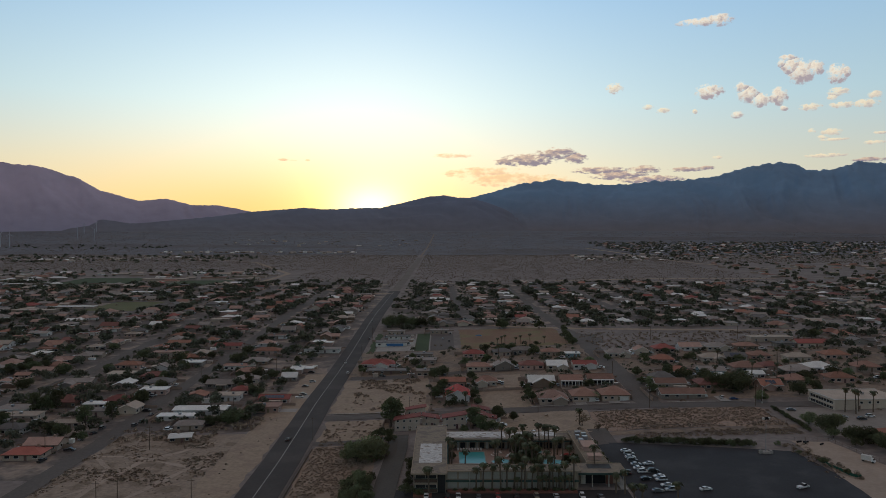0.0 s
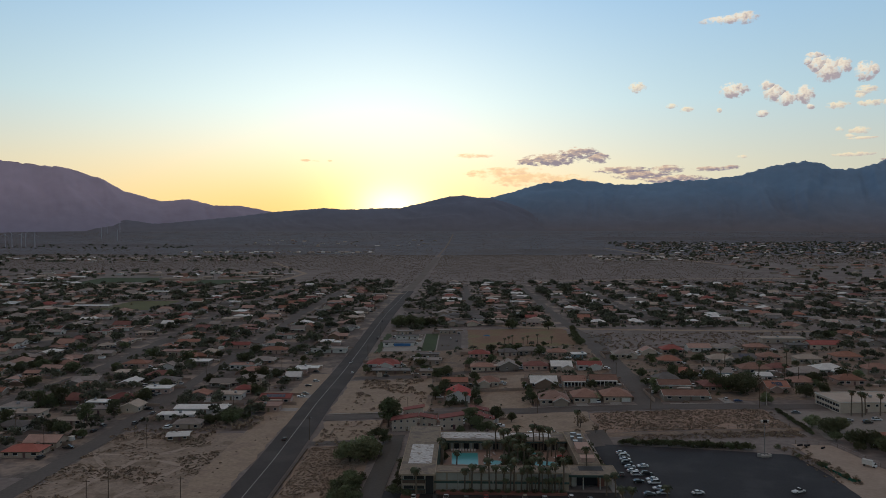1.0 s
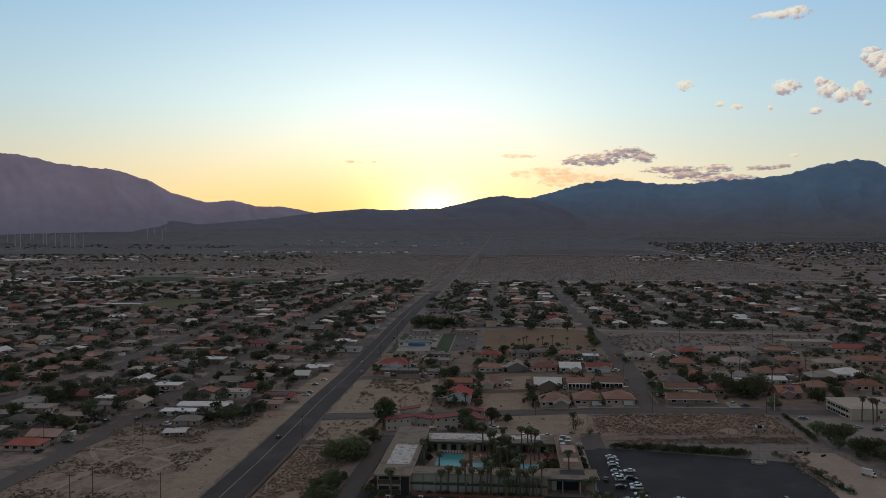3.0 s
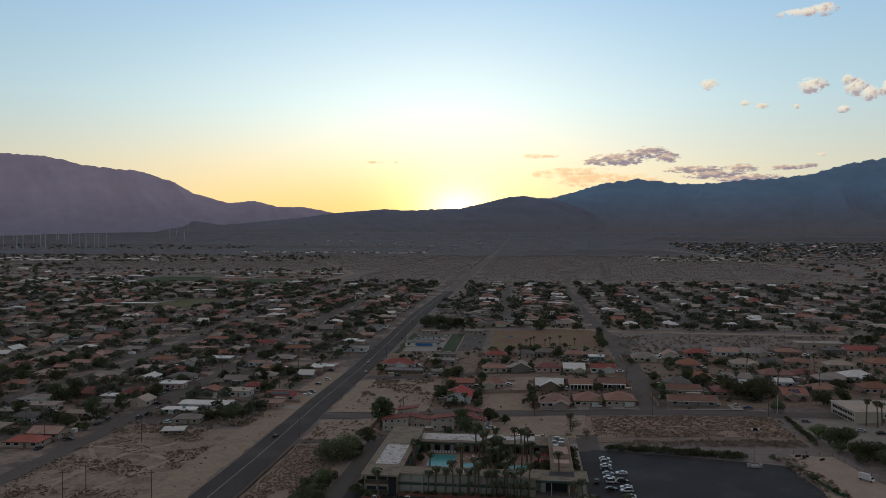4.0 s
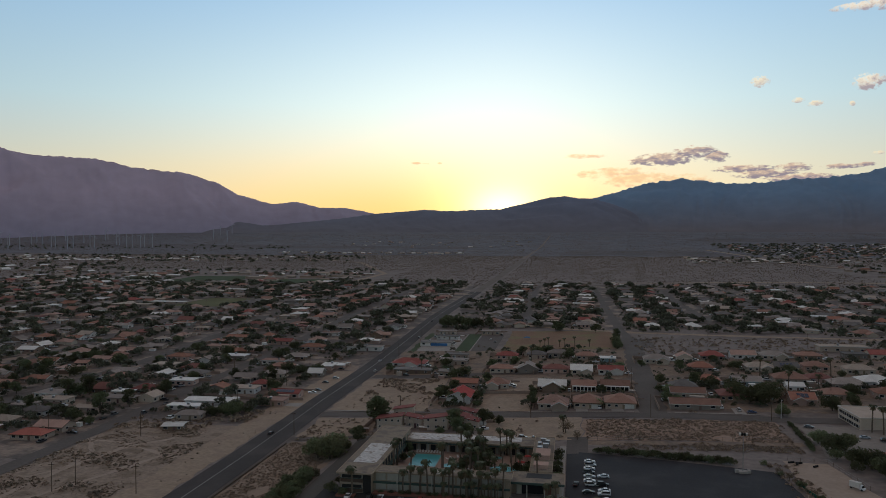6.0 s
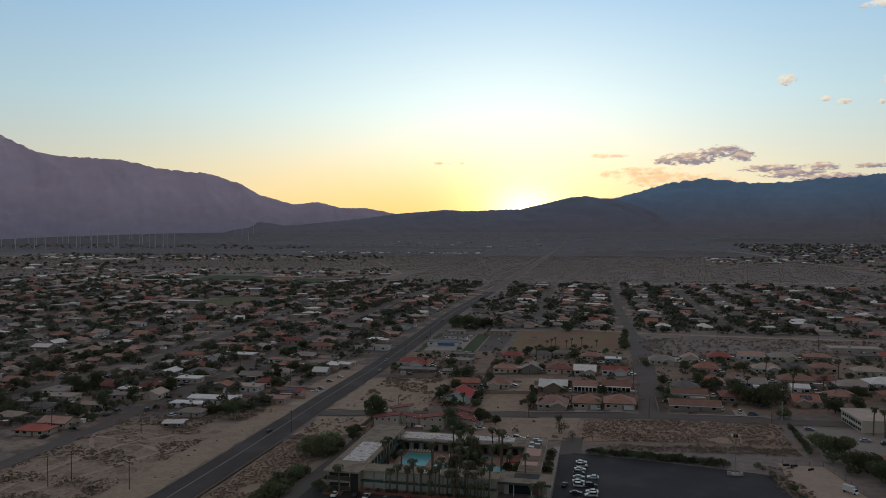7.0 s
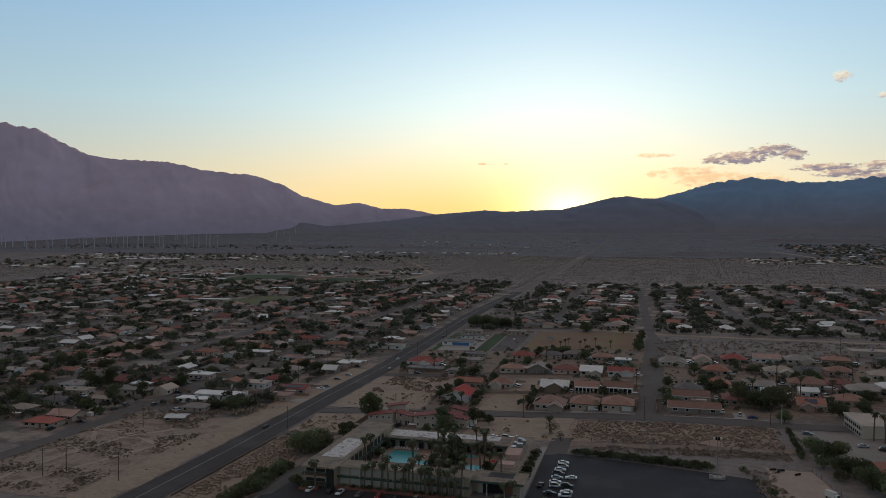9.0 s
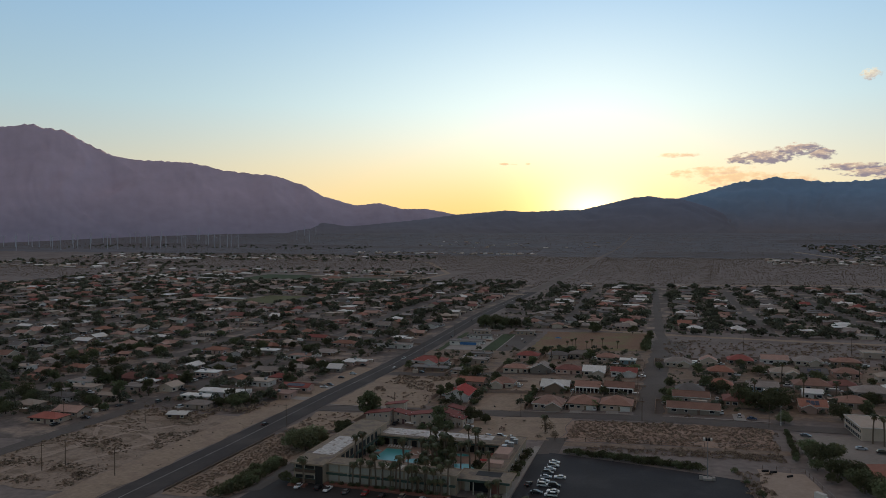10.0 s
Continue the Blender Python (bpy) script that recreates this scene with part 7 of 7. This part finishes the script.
for _k, _x in enumerate((-1.1, -0.4, 0.4, 1.1)):
    part("floodlight", Geo().box(-0.3, 0.3, -0.5, 0.35, 0, 0.75).box(-0.24, 0.24, -0.58, -0.5, 0.08, 0.68), TRIM if _k % 3 == 0 else TYRE, lot_lamp, at=pose(_x, 0, 13.05, 15, 0, 0))
tagged(new("lamp_plinth", Geo().box(121.2, 124, 273.4, 276.2, -0.4, 0.9).box(120, 121.1, 274, 275, -0.4, 1.5).box(124.1, 125, 273.8, 275.4, -0.4, 1.3).mesh("lamp_plinth", CONCRETE)), "pale concrete plinth under a lot lamp", "plinth")
garden_wall([(-55.3, 232), (-55.3, 306)], 0.7, WOOD, "dark low fence along the road", 0.12, "fence", "fence")
for k in range(26):
    tree(153.6 + k * 0.1 + rnd.uniform(-0.4, 0.4), 303 + k * 1.6, "bush", rnd.uniform(0.4, 0.7), group="hedge by the gravel lot")
def wire_fence(pts, h, gap, label):
    """A fence of thin posts with two rails between them."""
    root = thing("fence", pose(*pts[0], gz(*pts[0])), label, "fence")
    x0, y0, z0 = pts[0][0], pts[0][1], gz(*pts[0])
    line = []
    for (xa, ya), (xb, yb) in zip(pts, pts[1:]):
        n = max(1, round(math.hypot(xb - xa, yb - ya) / gap))
        line += [(xa + (xb - xa) * i / n, ya + (yb - ya) * i / n) for i in range(n)]
    line.append(pts[-1])
    p = [Vector((x - x0, y - y0, gz(x, y) - z0)) for x, y in line]
    post = shared(("wf", h), lambda: Geo().box(-0.05, 0.05, -0.05, 0.05, -0.3, h), "post", WOOD)
    for q in p:
        part("post", post, None, root, at=Matrix.Translation(q))
    for z in (h * 0.5, h - 0.06):
        for a, b in zip(p, p[1:]):
            part("rail", Geo().tube(a + Vector((0, 0, z)), b + Vector((0, 0, z)), 0.03, 0.03, 4), METAL, root)
    return root


wire_fence([(71, 312.3), (112, 312.6), (150, 316)], 1.6, 4, "thin wire fence along a vacant lot")
wire_fence([(141, 290.5), (154, 289), (158, 262)], 1.6, 4, "thin wire fence round a sandy lot")
for _x, _y, _a in ((141.5, 287.5, 20), (143.2, 286.0, 60), (144.0, 287.2, 10), (148.6, 284.0, 40)):
    tagged(new("pipe", Geo().tube((-1.1, 0, 0.35), (1.1, 0, 0.35), 0.35, 0.35, 10).mesh("pipe", TYRE)), "short black drainage pipe lying on sand", "pipe").matrix_basis = pose(_x, _y, gz(_x, _y) + 0.15, 0, 0, _a)
garden_wall([(137.6, 266), (138, 258), (140.2, 247), (142.5, 246)], 1.2, material("green_windscreen", (0.03, 0.11, 0.075), 0.8), "green mesh construction fence", 0.12, "fence", "fence")
garden_wall([(15.5, 364.0), (16.1, 394.9)], 1.5, BLOCK, "brown block wall round a bare lot")
garden_wall([(16.1, 395.7), (45.2, 394.6)], 1.5, BLOCK, "reddish brown block wall behind a house")
garden_wall([(64.1, 386.8), (94.6, 386.0)], 1.5, BLOCK, "reddish brown block wall between gardens")
garden_wall([(96.0, 368.0), (95.7, 409.8)], 1.5, BLOCK, "brown block wall beside a garden")
garden_wall([(79.6, 366.0), (79.2, 409.8)], 1.5, BLOCK, "brown block wall between gardens")
garden_wall([(45.7, 412.8), (96.3, 411.8)], 1.6, BLOCK, "reddish brown block wall behind houses")
garden_wall([(96.1, 432.4), (96.3, 491.4)], 1.6, BLOCK, "brown block wall beside the street")
garden_wall([(46.0, 364.0), (46.2, 411.8)], 1.4, BLOCK, "brown block wall beside a bare lot")
garden_wall([(64.0, 366.0), (63.8, 410.0)], 1.5, BLOCK, "brown block wall beside a garden")
garden_wall([(126.9, 475.2), (215.1, 482.2)], 1.6, BLOCK, "brown block wall between gardens")
garden_wall([(149.5, 422.4), (230.1, 418.2)], 1.6, BLOCK, "brown block wall between gardens")


canopy = thing("shade_canopy", pose(29, 588, gz(29, 588), 0, 0, 5), "blue fabric shade canopy on the sports field", "canopy")
part("cover", Geo().solid([(-2.6, -1.6, 2.2), (2.6, -1.6, 2.2), (2.6, 1.6, 2.2), (-2.6, 1.6, 2.2)], [(-0.3, -0.2, 3.0), (0.3, -0.2, 3.0), (0.3, 0.2, 3.0), (-0.3, 0.2, 3.0)]), material("blue_fabric", (0.06, 0.16, 0.3), 0.8), canopy)
for _x in (-2.4, 2.4):
    for _y in (-1.4, 1.4):
        part("post", Geo().tube((_x, _y, -0.3), (_x, _y, 2.2), 0.05, 0.05), METAL, canopy)

# ---- wind turbines ----
WHITE_TOWER = material("turbine_white", (0.44, 0.45, 0.5), 0.5, 0.05)
T_TOWER = Geo().tube((0, 0, -2), (0, 0, 58), 2.0, 1.2, 10).mesh("tower", WHITE_TOWER)
T_NACELLE = Geo().box(-1.3, 1.3, -3.5, 3.5, 57.5, 60.5).mesh("nacelle", WHITE_TOWER)
T_BLADE = Geo().solid([(-0.9, -0.25, 0), (0.9, -0.25, 0), (0.9, 0.25, 0), (-0.9, 0.25, 0)], [(-0.25, -0.1, 20), (0.25, -0.1, 20), (0.25, 0.1, 20), (-0.25, 0.1, 20)]).mesh("blade", WHITE_TOWER)
for k in range(46):
    az = -49 + k * 0.42 + rnd.uniform(-0.25, 0.25) + (4 * (k > 41))
    dist = rnd.choice((2900, 3100, 3350, 3600)) + rnd.uniform(-60, 60)
    if az > -31:
        dist += 300
    x, y = CENTRE[0] + dist * math.sin(radians(az)), CENTRE[1] + dist * math.cos(radians(az))
    root = thing("wind_turbine", pose(x, y, gz(x, y), 0, 0, rnd.uniform(-20, 20) - az) @ Matrix.Scale(0.76, 4), "white three-bladed wind turbine on the plain", "wind turbine", "wind turbines on the plain")
    part("tower", T_TOWER, None, root)
    part("nacelle", T_NACELLE, None, root)
    spin = rnd.uniform(0, 120)
    for j in range(3):
        part("blade", T_BLADE, None, root, at=pose(0, -4, 59, 0, spin + 120 * j, 0))
